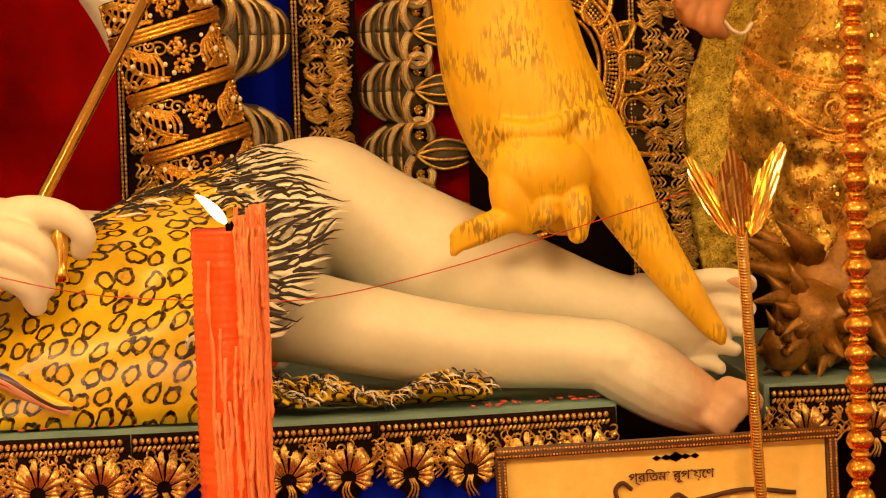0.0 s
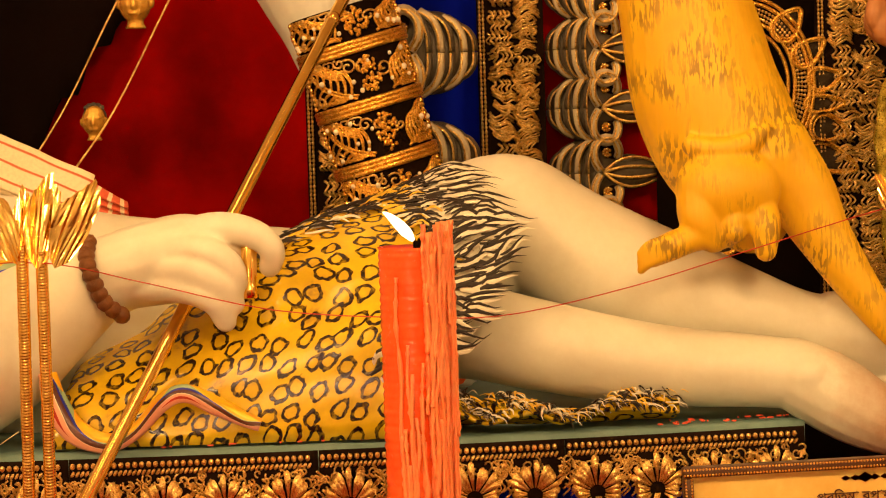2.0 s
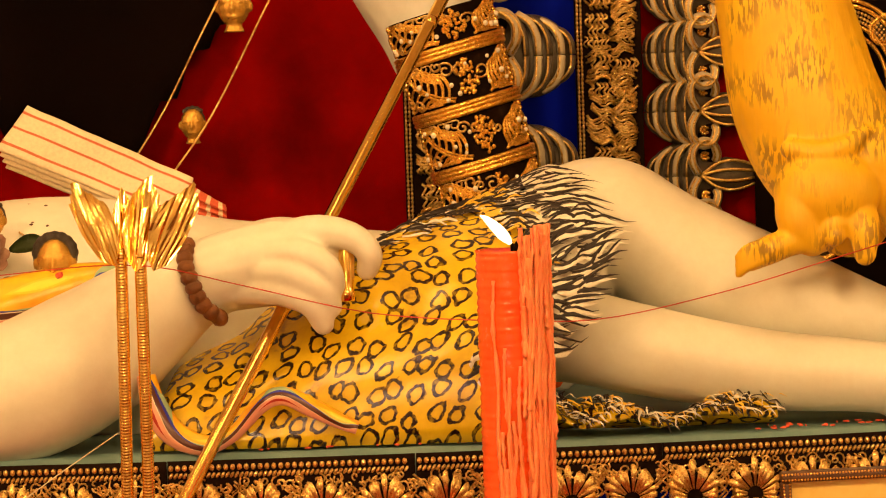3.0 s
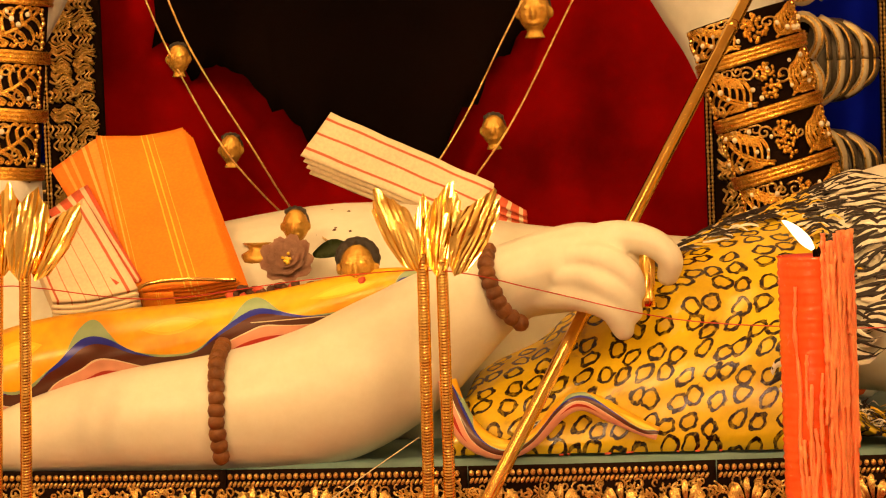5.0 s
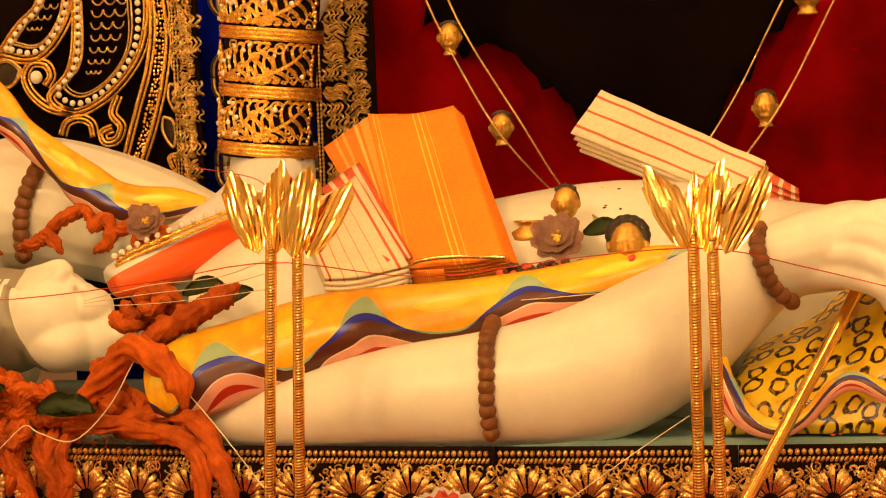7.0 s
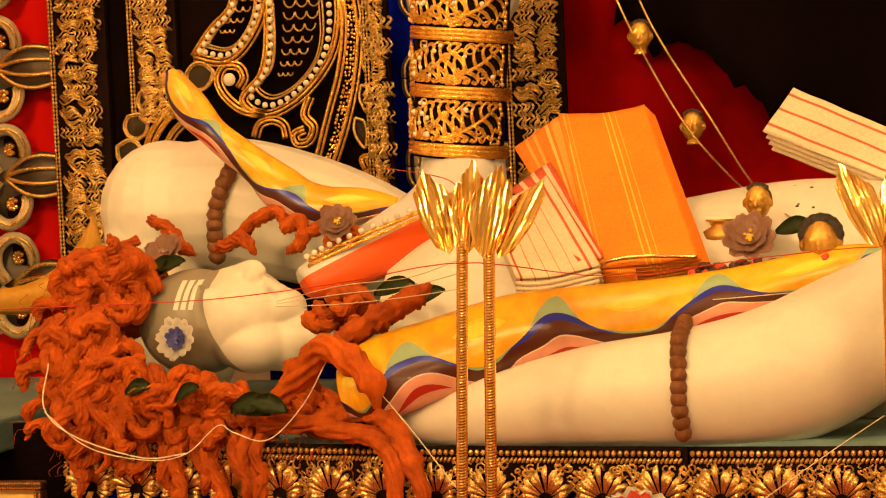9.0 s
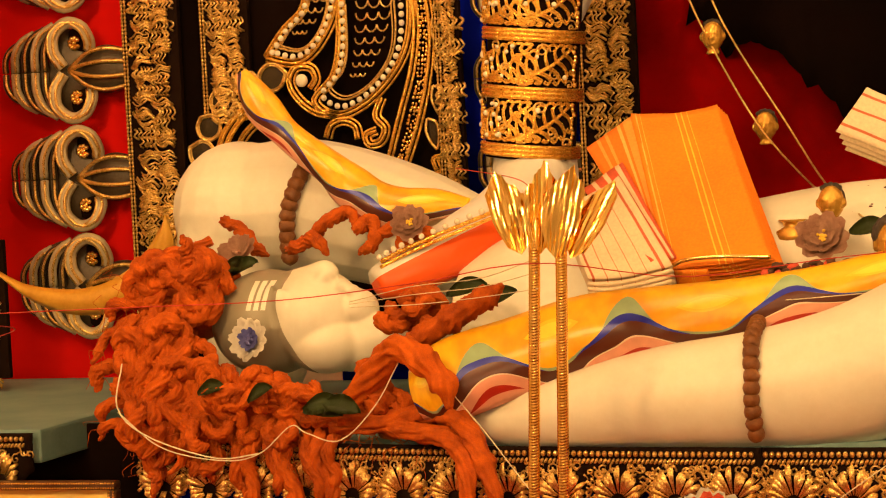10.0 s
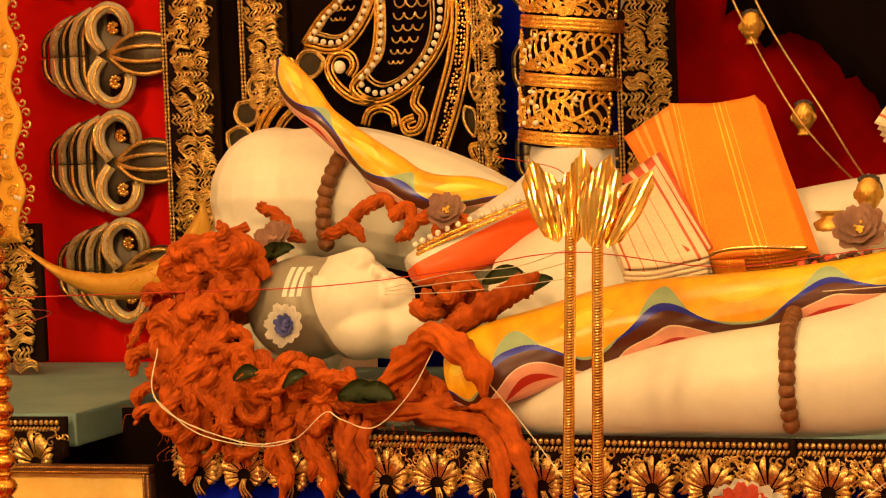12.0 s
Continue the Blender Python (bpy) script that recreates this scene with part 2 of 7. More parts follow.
# blue cloth hung round the plinth below the trim
bm = bmesh.new()
sheet(bm, lambda u, v: (lerp(-1.46, 0.44, u), deck_front(lerp(-1.46, 0.44, u)) + 0.012 + 0.004 * math.sin(u * 150),
                        lerp(0.0, 0.952, v)), 160, 6, 0.006)
structure("plinth_cloth", bm, BLUE, "bright blue cloth hung round the plinth", "cloth", True)


# ---- the lying statue: one plain mesh ----
def calc(tree, op, a, b=None):
    n = tree.nodes.new("ShaderNodeMath")
    n.operation = op
    for i, s in enumerate((a, b)):
        if isinstance(s, (int, float)):
            n.inputs[i].default_value = s
        elif s is not None:
            tree.links.new(s, n.inputs[i])
    return n.outputs[0]


def statue_paint():
    """Cream plaster with an ash-grey forehead and three white bars on it."""
    m = mottled("statue_plaster", (0.68, 0.645, 0.53), (0.80, 0.79, 0.69), 0.34, 0, 5, 60, 0.06, 0.5)
    tree = m.node_tree
    p = tree.nodes["Principled BSDF"]
    cream = p.inputs["Base Color"].links[0].from_socket
    sep = tree.nodes.new("ShaderNodeSeparateXYZ")
    tree.links.new(coords(tree), sep.inputs[0])
    x, y, z = (calc(tree, "ADD", sep.outputs[i], o) for i, o in enumerate((-0.4, 3.3, 1.0)))
    head = calc(tree, "LESS_THAN", y, 3.30)
    bow = calc(tree, "MULTIPLY", calc(tree, "POWER", calc(tree, "ABSOLUTE", calc(tree, "SUBTRACT", z, 1.165)), 2.0), 5.0)
    line = calc(tree, "LESS_THAN", calc(tree, "SUBTRACT", x, bow), -1.290)
    ash = calc(tree, "MULTIPLY", head, line)
    a = tree.nodes.new("ShaderNodeMix")
    a.data_type = "RGBA"
    tree.links.new(ash, a.inputs["Factor"])
    tree.links.new(cream, a.inputs[6])
    a.inputs[7].default_value = (0.29, 0.265, 0.20, 1)
    slant = calc(tree, "ADD", x, calc(tree, "MULTIPLY", z, -0.12))
    first = -1.328 - 1.172 * 0.12
    step = calc(tree, "FRACT", calc(tree, "DIVIDE", calc(tree, "SUBTRACT", slant, first), 0.0098))
    bars = calc(tree, "MULTIPLY", calc(tree, "LESS_THAN", step, 0.66), calc(tree, "MULTIPLY", calc(tree, "GREATER_THAN", slant, first), calc(tree, "LESS_THAN", slant, first + 0.0275)))
    bars = calc(tree, "MULTIPLY", bars, calc(tree, "MULTIPLY", calc(tree, "GREATER_THAN", z, 1.155), calc(tree, "LESS_THAN", z, 1.190)))
    bars = calc(tree, "MULTIPLY", bars, head)
    b = tree.nodes.new("ShaderNodeMix")
    b.data_type = "RGBA"
    tree.links.new(bars, b.inputs["Factor"])
    tree.links.new(a.outputs[2], b.inputs[6])
    b.inputs[7].default_value = (0.82, 0.78, 0.70, 1)
    # reddish dye worn into the near foot
    rub = node(tree, "ShaderNodeTexNoise", Scale=26.0, Detail=5.0, Roughness=0.7)
    tree.links.new(coords(tree), rub.inputs["Vector"])
    sole = calc(tree, "MULTIPLY", calc(tree, "LESS_THAN", y, 3.14), calc(tree, "ADD", calc(tree, "MULTIPLY", calc(tree, "SUBTRACT", x, 0.475), 9.0), calc(tree, "SUBTRACT", rub.outputs[0], 0.5)))
    c = tree.nodes.new("ShaderNodeMix")
    c.data_type = "RGBA"
    tree.links.new(calc(tree, "MINIMUM", calc(tree, "MAXIMUM", sole, 0.0), 0.75), c.inputs["Factor"])
    tree.links.new(b.outputs[2], c.inputs[6])
    c.inputs[7].default_value = (0.46, 0.20, 0.075, 1)
    tree.links.new(c.outputs[2], p.inputs["Base Color"])
    return m


def lying_statue():
    bm = bmesh.new()

    def limb(rows, n=28, steps=18, flat=1.0):
        g = glide(rows, steps)
        tube(bm, g[:, :3], list(g[:, 3]), n, flat)
        for e in (g[0], g[-1]):
            ball(bm, e[:3], float(e[3]) * 0.99, max(8, n))
    # torso and belly
    g = glide([(-1.10, 3.34, 1.10, 0.10), (-1.0, 3.34, 1.10, 0.14), (-0.8, 3.33, 1.10, 0.15), (-0.55, 3.34, 1.12, 0.162),
               (-0.35, 3.32, 1.10, 0.15), (-0.1, 3.30, 1.095, 0.13)], 40)
    tube(bm, g[:, :3], list(g[:, 3]), 56)
    # neck and head
    limb([(-1.215, 3.19, 1.108, 0.038), (-1.14, 3.19, 1.111, 0.031), (-1.04, 3.23, 1.10, 0.05)], 24)
    ball(bm, (-1.325, 3.20, 1.134), (0.076, 0.072, 0.068), 32)
    ball(bm, (-1.262, 3.195, 1.138), (0.066, 0.064, 0.064), 32)
    ball(bm, (-1.200, 3.188, 1.150), (0.026, 0.030, 0.025), 20)
    ball(bm, (-1.240, 3.176, 1.108), (0.052, 0.046, 0.038), 24)
    ball(bm, (-1.258, 3.152, 1.142), (0.034, 0.022, 0.036), 18)
    limb([(-1.298, 3.188, 1.188, 0.011), (-1.262, 3.182, 1.197, 0.010), (-1.238, 3.178, 1.203, 0.0105), (-1.229, 3.177, 1.197, 0.0095)], 14, 10)
    ball(bm, (-1.238, 3.166, 1.190), (0.010, 0.008, 0.008), 12)
    ball(bm, (-1.2145, 3.176, 1.180), (0.0075, 0.017, 0.009), 12)
    ball(bm, (-1.2030, 3.177, 1.174), (0.0080, 0.015, 0.008), 12)
    ball(bm, (-1.286, 3.143, 1.158), (0.013, 0.010, 0.024), 14)
    limb([(-1.302, 3.150, 1.180, 0.006), (-1.305, 3.140, 1.160, 0.007), (-1.296, 3.136, 1.132, 0.006)], 10, 8)
    # far arm, bent behind the head
    limb([(-1.08, 3.42, 1.18, 0.07), (-1.22, 3.45, 1.235, 0.085), (-1.36, 3.46, 1.27, 0.092), (-1.46, 3.46, 1.27, 0.088)], 18)
    ball(bm, (-1.465, 3.455, 1.268), (0.096, 0.09, 0.096), 18)
    limb([(-1.475, 3.45, 1.25, 0.08), (-1.478, 3.44, 1.18, 0.072), (-1.455, 3.42, 1.11, 0.06), (-1.41, 3.40, 1.06, 0.05)], 16)
    # near arm along the deck edge, forearm raised
    limb([(-1.00, 3.05, 1.016, 0.020), (-0.90, 3.045, 1.031, 0.043), (-0.78, 3.04, 1.049, 0.059), (-0.66, 3.04, 1.057, 0.069),
          (-0.55, 3.045, 1.073, 0.080), (-0.47, 3.06, 1.110, 0.078), (-0.41, 3.07, 1.150, 0.066), (-0.355, 3.075, 1.183, 0.050), (-0.325, 3.07, 1.195, 0.045)], 48, 60)
    # fist
    limb([(-0.335, 3.07, 1.195, 0.044), (-0.29, 3.065, 1.205, 0.048), (-0.245, 3.06, 1.212, 0.050), (-0.215, 3.06, 1.215, 0.042)], 16, 10)
    limb([(-0.255, 3.05, 1.235, 0.020), (-0.205, 3.035, 1.245, 0.019), (-0.165, 3.03, 1.237, 0.017), (-0.146, 3.03, 1.218, 0.015), (-0.150, 3.04, 1.200, 0.013)], 12, 16)
    limb([(-0.27, 3.035, 1.220, 0.017), (-0.225, 3.015, 1.222, 0.018), (-0.195, 3.012, 1.205, 0.017), (-0.188, 3.02, 1.185, 0.015)], 12, 14)
    limb([(-0.28, 3.035, 1.200, 0.017), (-0.235, 3.012, 1.200, 0.018), (-0.203, 3.010, 1.184, 0.017), (-0.192, 3.02, 1.162, 0.015)], 12, 14)
    limb([(-0.29, 3.04, 1.180, 0.016), (-0.245, 3.015, 1.180, 0.017), (-0.212, 3.012, 1.166, 0.016), (-0.200, 3.02, 1.142, 0.013)], 12, 14)
    # far leg, knee raised
    limb([(-0.10, 3.32, 1.12, 0.105), (0.0, 3.32, 1.165, 0.096), (0.08, 3.31, 1.207, 0.092), (0.130, 3.30, 1.229, 0.082), (0.180, 3.29, 1.206, 0.075), (0.24, 3.28, 1.165, 0.082),
          (0.32, 3.25, 1.138, 0.072), (0.41, 3.22, 1.114, 0.052), (0.47, 3.20, 1.100, 0.040), (0.52, 3.19, 1.092, 0.040)], 44, 50)
    limb([(0.49, 3.19, 1.090, 0.040), (0.54, 3.185, 1.085, 0.044), (0.575, 3.18, 1.082, 0.040)], 16, 8, 1.25)
    for k, (dz, r, dx) in enumerate(((0.040, 0.0150, 0.03), (0.011, 0.0112, 0.032), (-0.014, 0.0108, 0.026), (-0.037, 0.0105, 0.014), (-0.058, 0.0098, -0.004))):
        z = 1.087 + dz
        limb([(0.545, 3.165, z, r), (0.575 + dx * 0.6, 3.155, z + 0.004, r), (0.590 + dx, 3.15, z - 0.002, r * 0.92)], 10, 8)
    # near leg, lying on the deck, foot over the edge
    limb([(-0.06, 3.22, 1.10, 0.06), (0.06, 3.18, 1.108, 0.056), (0.15, 3.15, 1.092, 0.053), (0.23, 3.14, 1.075, 0.050), (0.31, 3.13, 1.063, 0.046), (0.40, 3.12, 1.056, 0.042), (0.455, 3.115, 1.050, 0.040)], 40, 40)
    limb([(0.445, 3.115, 1.052, 0.042), (0.485, 3.11, 1.030, 0.046), (0.52, 3.105, 1.008, 0.043), (0.552, 3.10, 0.990, 0.036), (0.572, 3.10, 0.978, 0.028)], 16, 16)
    ball(bm, (0.568, 3.098, 0.980), (0.024, 0.026, 0.024), 12)
    ball(bm, (0.462, 3.078, 1.050), (0.018, 0.012, 0.018), 10)
    for k in range(5):
        x, z, r = 0.556 + 0.009 * k, 0.972 + 0.009 * k - (0.004 if k == 4 else 0), 0.0105 + (0.004 if k == 4 else 0)
        limb([(x - 0.010, 3.082, z + 0.008, r), (x + 0.006, 3.066, z + 0.002, r * 1.05), (x + 0.016, 3.066, z - 0.008, r * 0.95)], 8, 8)
    ob = part("lying_statue", bm, statue_paint(), at=(-0.4, 3.3, 1.0))
    rm = ob.modifiers.new("join", "REMESH")
    rm.mode, rm.voxel_size, rm.use_smooth_shade = "VOXEL", 0.0032, True
    sm = ob.modifiers.new("ease", "SMOOTH")
    sm.factor, sm.iterations = 0.5, 4
    return tagged(ob, "cream painted plaster statue lying on the blue deck", "statue")


lying_statue()


def foot_paint():
    """Pale grey plaster with red dye along the lower edge of the raised foot."""
    m = mottled("pale_statue_plaster", (0.60, 0.60, 0.57), (0.76, 0.75, 0.72), 0.4, 0, 5, 40, 0.06)
    tree = m.node_tree
    p = tree.nodes["Principled BSDF"]
    pale = p.inputs["Base Color"].links[0].from_socket
    sep = tree.nodes.new("ShaderNodeSeparateXYZ")
    tree.links.new(coords(tree), sep.inputs[0])
    x, y, z = (calc(tree, "ADD", sep.outputs[i], o) for i, o in enumerate((-0.5, 3.55, 1.1)))
    rise = calc(tree, "SUBTRACT", z, calc(tree, "ADD", calc(tree, "MULTIPLY", calc(tree, "ADD", x, 1.19), 0.52), 1.168))
    dye = calc(tree, "MULTIPLY", calc(tree, "LESS_THAN", rise, 0.016), calc(tree, "LESS_THAN", y, 3.46))
    a = tree.nodes.new("ShaderNodeMix")
    a.data_type = "RGBA"
    tree.links.new(dye, a.inputs["Factor"])
    tree.links.new(pale, a.inputs[6])
    a.inputs[7].default_value = (0.86, 0.105, 0.006, 1)
    tree.links.new(a.outputs[2], p.inputs["Base Color"])
    return m


def standing_statue():
    """The legs of a tall statue that stands astride the lying one."""
    bm = bmesh.new()
    for rows in ([(-1.055, 3.50, 1.29, 0.060), (-1.054, 3.52, 1.40, 0.050), (-1.050, 3.54, 1.49, 0.052), (-1.036, 3.57, 1.56, 0.060), (-0.93, 3.62, 1.80, 0.09), (-0.70, 3.66, 2.0, 0.13)],
                 [(-0.01, 3.58, 1.10, 0.055), (-0.015, 3.58, 1.30, 0.052), (-0.068, 3.60, 1.44, 0.066), (-0.098, 3.62, 1.525, 0.080), (-0.22, 3.64, 1.75, 0.10), (-0.45, 3.66, 2.0, 0.13)]):
        g = glide(rows, 16)
        tube(bm, g[:, :3], list(g[:, 3]), 18)
    ball(bm, (-0.575, 3.66, 2.02), (0.26, 0.15, 0.15), 20)
    g = glide([(-1.05, 3.48, 1.30, 0.055), (-1.06, 3.42, 1.26, 0.052), (-1.10, 3.34, 1.225, 0.046), (-1.16, 3.27, 1.19, 0.038), (-1.195, 3.24, 1.175, 0.026)], 14)
    tube(bm, g[:, :3], list(g[:, 3]), 16, 0.8)
    g = glide([(-0.01, 3.57, 1.10, 0.055), (0.03, 3.52, 1.06, 0.045), (0.08, 3.46, 1.03, 0.03)], 8)
    tube(bm, g[:, :3], list(g[:, 3]), 14, 0.8)
    ob = part("standing_statue", bm, foot_paint(), at=(-0.5, 3.55, 1.1))
    rm = ob.modifiers.new("join", "REMESH")
    rm.mode, rm.voxel_size, rm.use_smooth_shade = "VOXEL", 0.006, True
    sm = ob.modifiers.new("ease", "SMOOTH")
    sm.factor, sm.iterations = 0.5, 3
    return tagged(ob, "pale grey painted legs of a tall standing statue", "statue")


standing_statue()


# ---- leopard skin round the hips ----
def leopard_paint():
    m, tree, p = base_material("leopard_paint", 0.22)
    uv = coords(tree, "UV")
    wob = node(tree, "ShaderNodeTexNoise", Scale=60.0, Detail=2.0)
    tree.links.new(uv, wob.inputs["Vector"])
    mixv = tree.nodes.new("ShaderNodeMix")
    mixv.data_type = "VECTOR"
    mixv.inputs["Factor"].default_value = 0.014
    tree.links.new(uv, mixv.inputs[4])
    tree.links.new(wob.outputs["Color"], mixv.inputs[5])
    vor = node(tree, "ShaderNodeTexVoronoi", Scale=33.0, Randomness=0.5)
    vor.voronoi_dimensions = "2D"
    tree.links.new(mixv.outputs[1], vor.inputs["Vector"])
    ring = ramp(tree, vor.outputs["Distance"], [(0.0, (0.05,) * 3), (0.235, (0.10,) * 3), (0.265, (1, 1, 1)), (0.39, (1, 1, 1)), (0.42, (0, 0, 0))])
    tone = node(tree, "ShaderNodeTexNoise", Scale=9.0, Detail=5.0, Roughness=0.65)
    tree.links.new(uv, tone.inputs["Vector"])
    ground = ramp(tree, tone.outputs[0], [(0.30, (0.20, 0.12, 0.03)), (0.40, (0.66, 0.42, 0.012)), (0.60, (0.84, 0.58, 0.012)), (0.78, (0.76, 0.58, 0.20))])
    streak = node(tree, "ShaderNodeTexNoise", Scale=110.0, Detail=3.0)
    tree.links.new(uv, streak.inputs["Vector"])
    fac = tree.nodes.new("ShaderNodeMath")
    fac.operation = "MULTIPLY"
    tree.links.new(ring, fac.inputs[0])
    tree.links.new(ramp(tree, streak.outputs[0], [(0.25, (0.55,) * 3), (0.5, (1,) * 3)]), fac.inputs[1])
    mix = tree.nodes.new("ShaderNodeMix")
    mix.data_type = "RGBA"
    tree.links.new(fac.outputs[0], mix.inputs["Factor"])
    tree.links.new(ground, mix.inputs[6])
    mix.inputs[7].default_value = (0.020, 0.006, 0.003, 1)
    tree.links.new(mix.outputs[2], p.inputs["Base Color"])
    bump(tree, p, streak.outputs[0], 0.15)
    return m


LEOPARD = leopard_paint()
HIP = [(-0.42, 1.05), (-0.36, 1.10), (-0.28, 1.155), (-0.2, 1.19), (-0.15, 1.212), (-0.10, 1.235), (-0.035, 1.254), (0.02, 1.275), (0.06, 1.294), (0.13, 1.30)]


def hip_top(x):
    return float(np.interp(x, [a for a, b in HIP], [b for a, b in HIP]))


def hip_point(u, v, lift=0.0):
    """u runs from waist to hem, v from the deck's front edge over the hip to the back."""
    rise = max(0.0, math.sin(math.pi * 0.77 * v)) ** 0.8
    hem = -0.038 + float(np.interp(rise if v < 0.65 else 1.0, [0, 0.14, 0.24, 0.33, 0.42, 0.62, 0.74, 0.87, 1], [0.050, 0.058, 0.073, 0.078, 0.100, 0.142, 0.142, 0.120, 0.085]))
    x = lerp(-0.41 + 0.03 * math.sin(v * 3), hem, u)
    a = math.pi * 0.77 * v
    top = hip_top(x) + 0.004 + lift
    y = 3.285 - (0.262 + lift) * math.cos(a)
    z = 1.004 + (top - 1.004) * max(0.0, math.sin(a)) ** 0.8
    f = 0.012 * (math.sin(9 * u + 5 * v + 2 * math.sin(4 * u)) + 0.7 * noise.noise((u * 9, v * 7, 0))) * math.sin(math.pi * min(1, v * 1.3))
    return (x, y - f * 0.6, z + f * 0.5)


skin = thing("leopard_skin", (-0.15, 3.1, 1.0), "yellow leopard skin with dark rosettes wrapped over the statue's hips", "animal skin")
bm = bmesh.new()
sheet(bm, hip_point, 60, 60, 0.006, uv=(0.52, 1.0))
ticks = np.linspace(0, 1, 31)
girths = []
for q in ticks:
    ridge = np.array([hip_point(q, w) for w in ticks])
    girths.append(np.concatenate([[0], np.cumsum(np.linalg.norm(np.diff(ridge, axis=0), axis=1))]))
layer = bm.loops.layers.uv.verify()
for f in bm.faces:
    for loop in f.loops:
        at = loop[layer].uv
        column = girths[int(round(at.x / 0.52 * 30))]
        at.y = float(np.interp(at.y, ticks, column))
part("hide", bm, LEOPARD, skin)


# ---- gold-work tools ----
def cord(bm, points, r, n=5, steps=0, slot=0):
    g = glide(points, steps or max(6, 3 * len(points)))
    tube(bm, g, r, n, slot=slot)


def spiral(cx, cz, y, size, turns, start, hand, n=14):
    """Points of a flat spiral in an upright plane, from its outer end inwards."""
    out = []
    for i in range(n):
        t = i / (n - 1)
        a = start + hand * turns * 2 * math.pi * t
        r = size * (1 - 0.82 * t)
        out.append((cx + r * math.cos(a), y, cz + r * math.sin(a)))
    return out


def crinkle(bm, x0, x1, z0, z1, y, r=0.0016):
    """Clumps of crimped gold cord lying side by side over a strip."""
    z = z0
    w = x1 - x0
    while z < z1:
        h = rnd(0.014, 0.021)
        for side in (0, 1):
            cx = x0 + w * (0.30 if side == 0 else 0.70) + rnd(-0.06, 0.06) * w
            cz, lean, kind = z + rnd(-0.004, 0.004), rnd(-0.7, 0.7), rnd(0, 1)
            count = random.randint(4, 6)
            for k in range(count):
                o = (k - (count - 1) / 2) * rnd(0.0032, 0.0042)
                ln = w * rnd(0.17, 0.24)
                pts = []
                for i in range(5):
                    s = i / 4 - 0.5
                    if kind < 0.55:
                        px, pz = s * 2 * ln, o + min(0.0055, w * 0.055) * math.sin(8 * s + k * 0.25 + lean * 2) + lean * s * 0.016
                    else:
                        px, pz = o * 1.7 + 0.004 * math.sin(8 * s + lean), s * h * 1.05
                    pts.append((cx + px + rnd(-0.001, 0.001), y - 0.004 - 0.004 * math.cos(s * 3) + rnd(-0.0015, 0.0015), cz + pz + rnd(-0.001, 0.001)))
                cord(bm, pts, r * rnd(0.8, 1.5), 4, 8)
        z += h * 0.92


def gold_strip(x0, x1, z0, z1, y, lean, label):
    """An upright black velvet strip, crusted with crimped gold cord and edged with a rope."""
    ob = thing("brocade_strip", ((x0 + x1) / 2, y, z0), label, "brocade strip", "gold brocade strips of the backdrop")
    bm = bmesh.new()
    slab(bm, (x0, y, z0), (x1, y + 0.012, z1), 0.002)
    part("backing", bm, VELVET, ob, "black velvet backing", smooth=False)
    bm = bmesh.new()
    crinkle(bm, x0 + 0.012, x1 - 0.004, z0, z1, y)
    tagged(part("gold_embroidery", bm, ANTIQUE, ob, "crimped gold cord embroidery"), kind="stuff")
    for ex in (x0 + 0.004, x0 + 0.009):
        bm = bmesh.new()
        n = int((z1 - z0) / 0.006)
        for i in range(n):
            ball(bm, (ex, y - 0.003, z0 + 0.006 * i), (0.0022, 0.0025, 0.0032), 5)
        part("rope_edge", bm, ANTIQUE, ob, "twisted gold rope edge")
    for o in ob.children:
        o.matrix_basis = Matrix.Rotation(lean, 4, "Y")
    return ob


TOP = 1.62
gold_strip(-1.795, -1.700, 0.98, TOP, 3.80, 0, "upright strip of crimped gold cord on black velvet")
gold_strip(-1.665, -1.585, 1.40, TOP, 3.80, 0, "short strip of crimped gold cord above the curled panel")
gold_strip(-1.287, -1.247, 1.16, TOP, 3.79, 0, "narrow edging strip with gold rope beside blue cloth")
gold_strip(-1.075, -0.985, 1.10, TOP, 3.80, 0, "upright strip of crimped gold cord beside the red curtain")
gold_strip(-0.130, -0.02, 1.02, TOP, 3.80, 0, "dark strip of crimped gold cord behind the leg cuff")
gold_strip(0.112, 0.205, 1.10, TOP, 3.80, 0, "upright strip of crimped gold cord beside blue cloth")
gold_strip(0.585, 0.690, 0.98, TOP, 3.80, 0, "upright strip of crimped gold cord beside the golden dress")


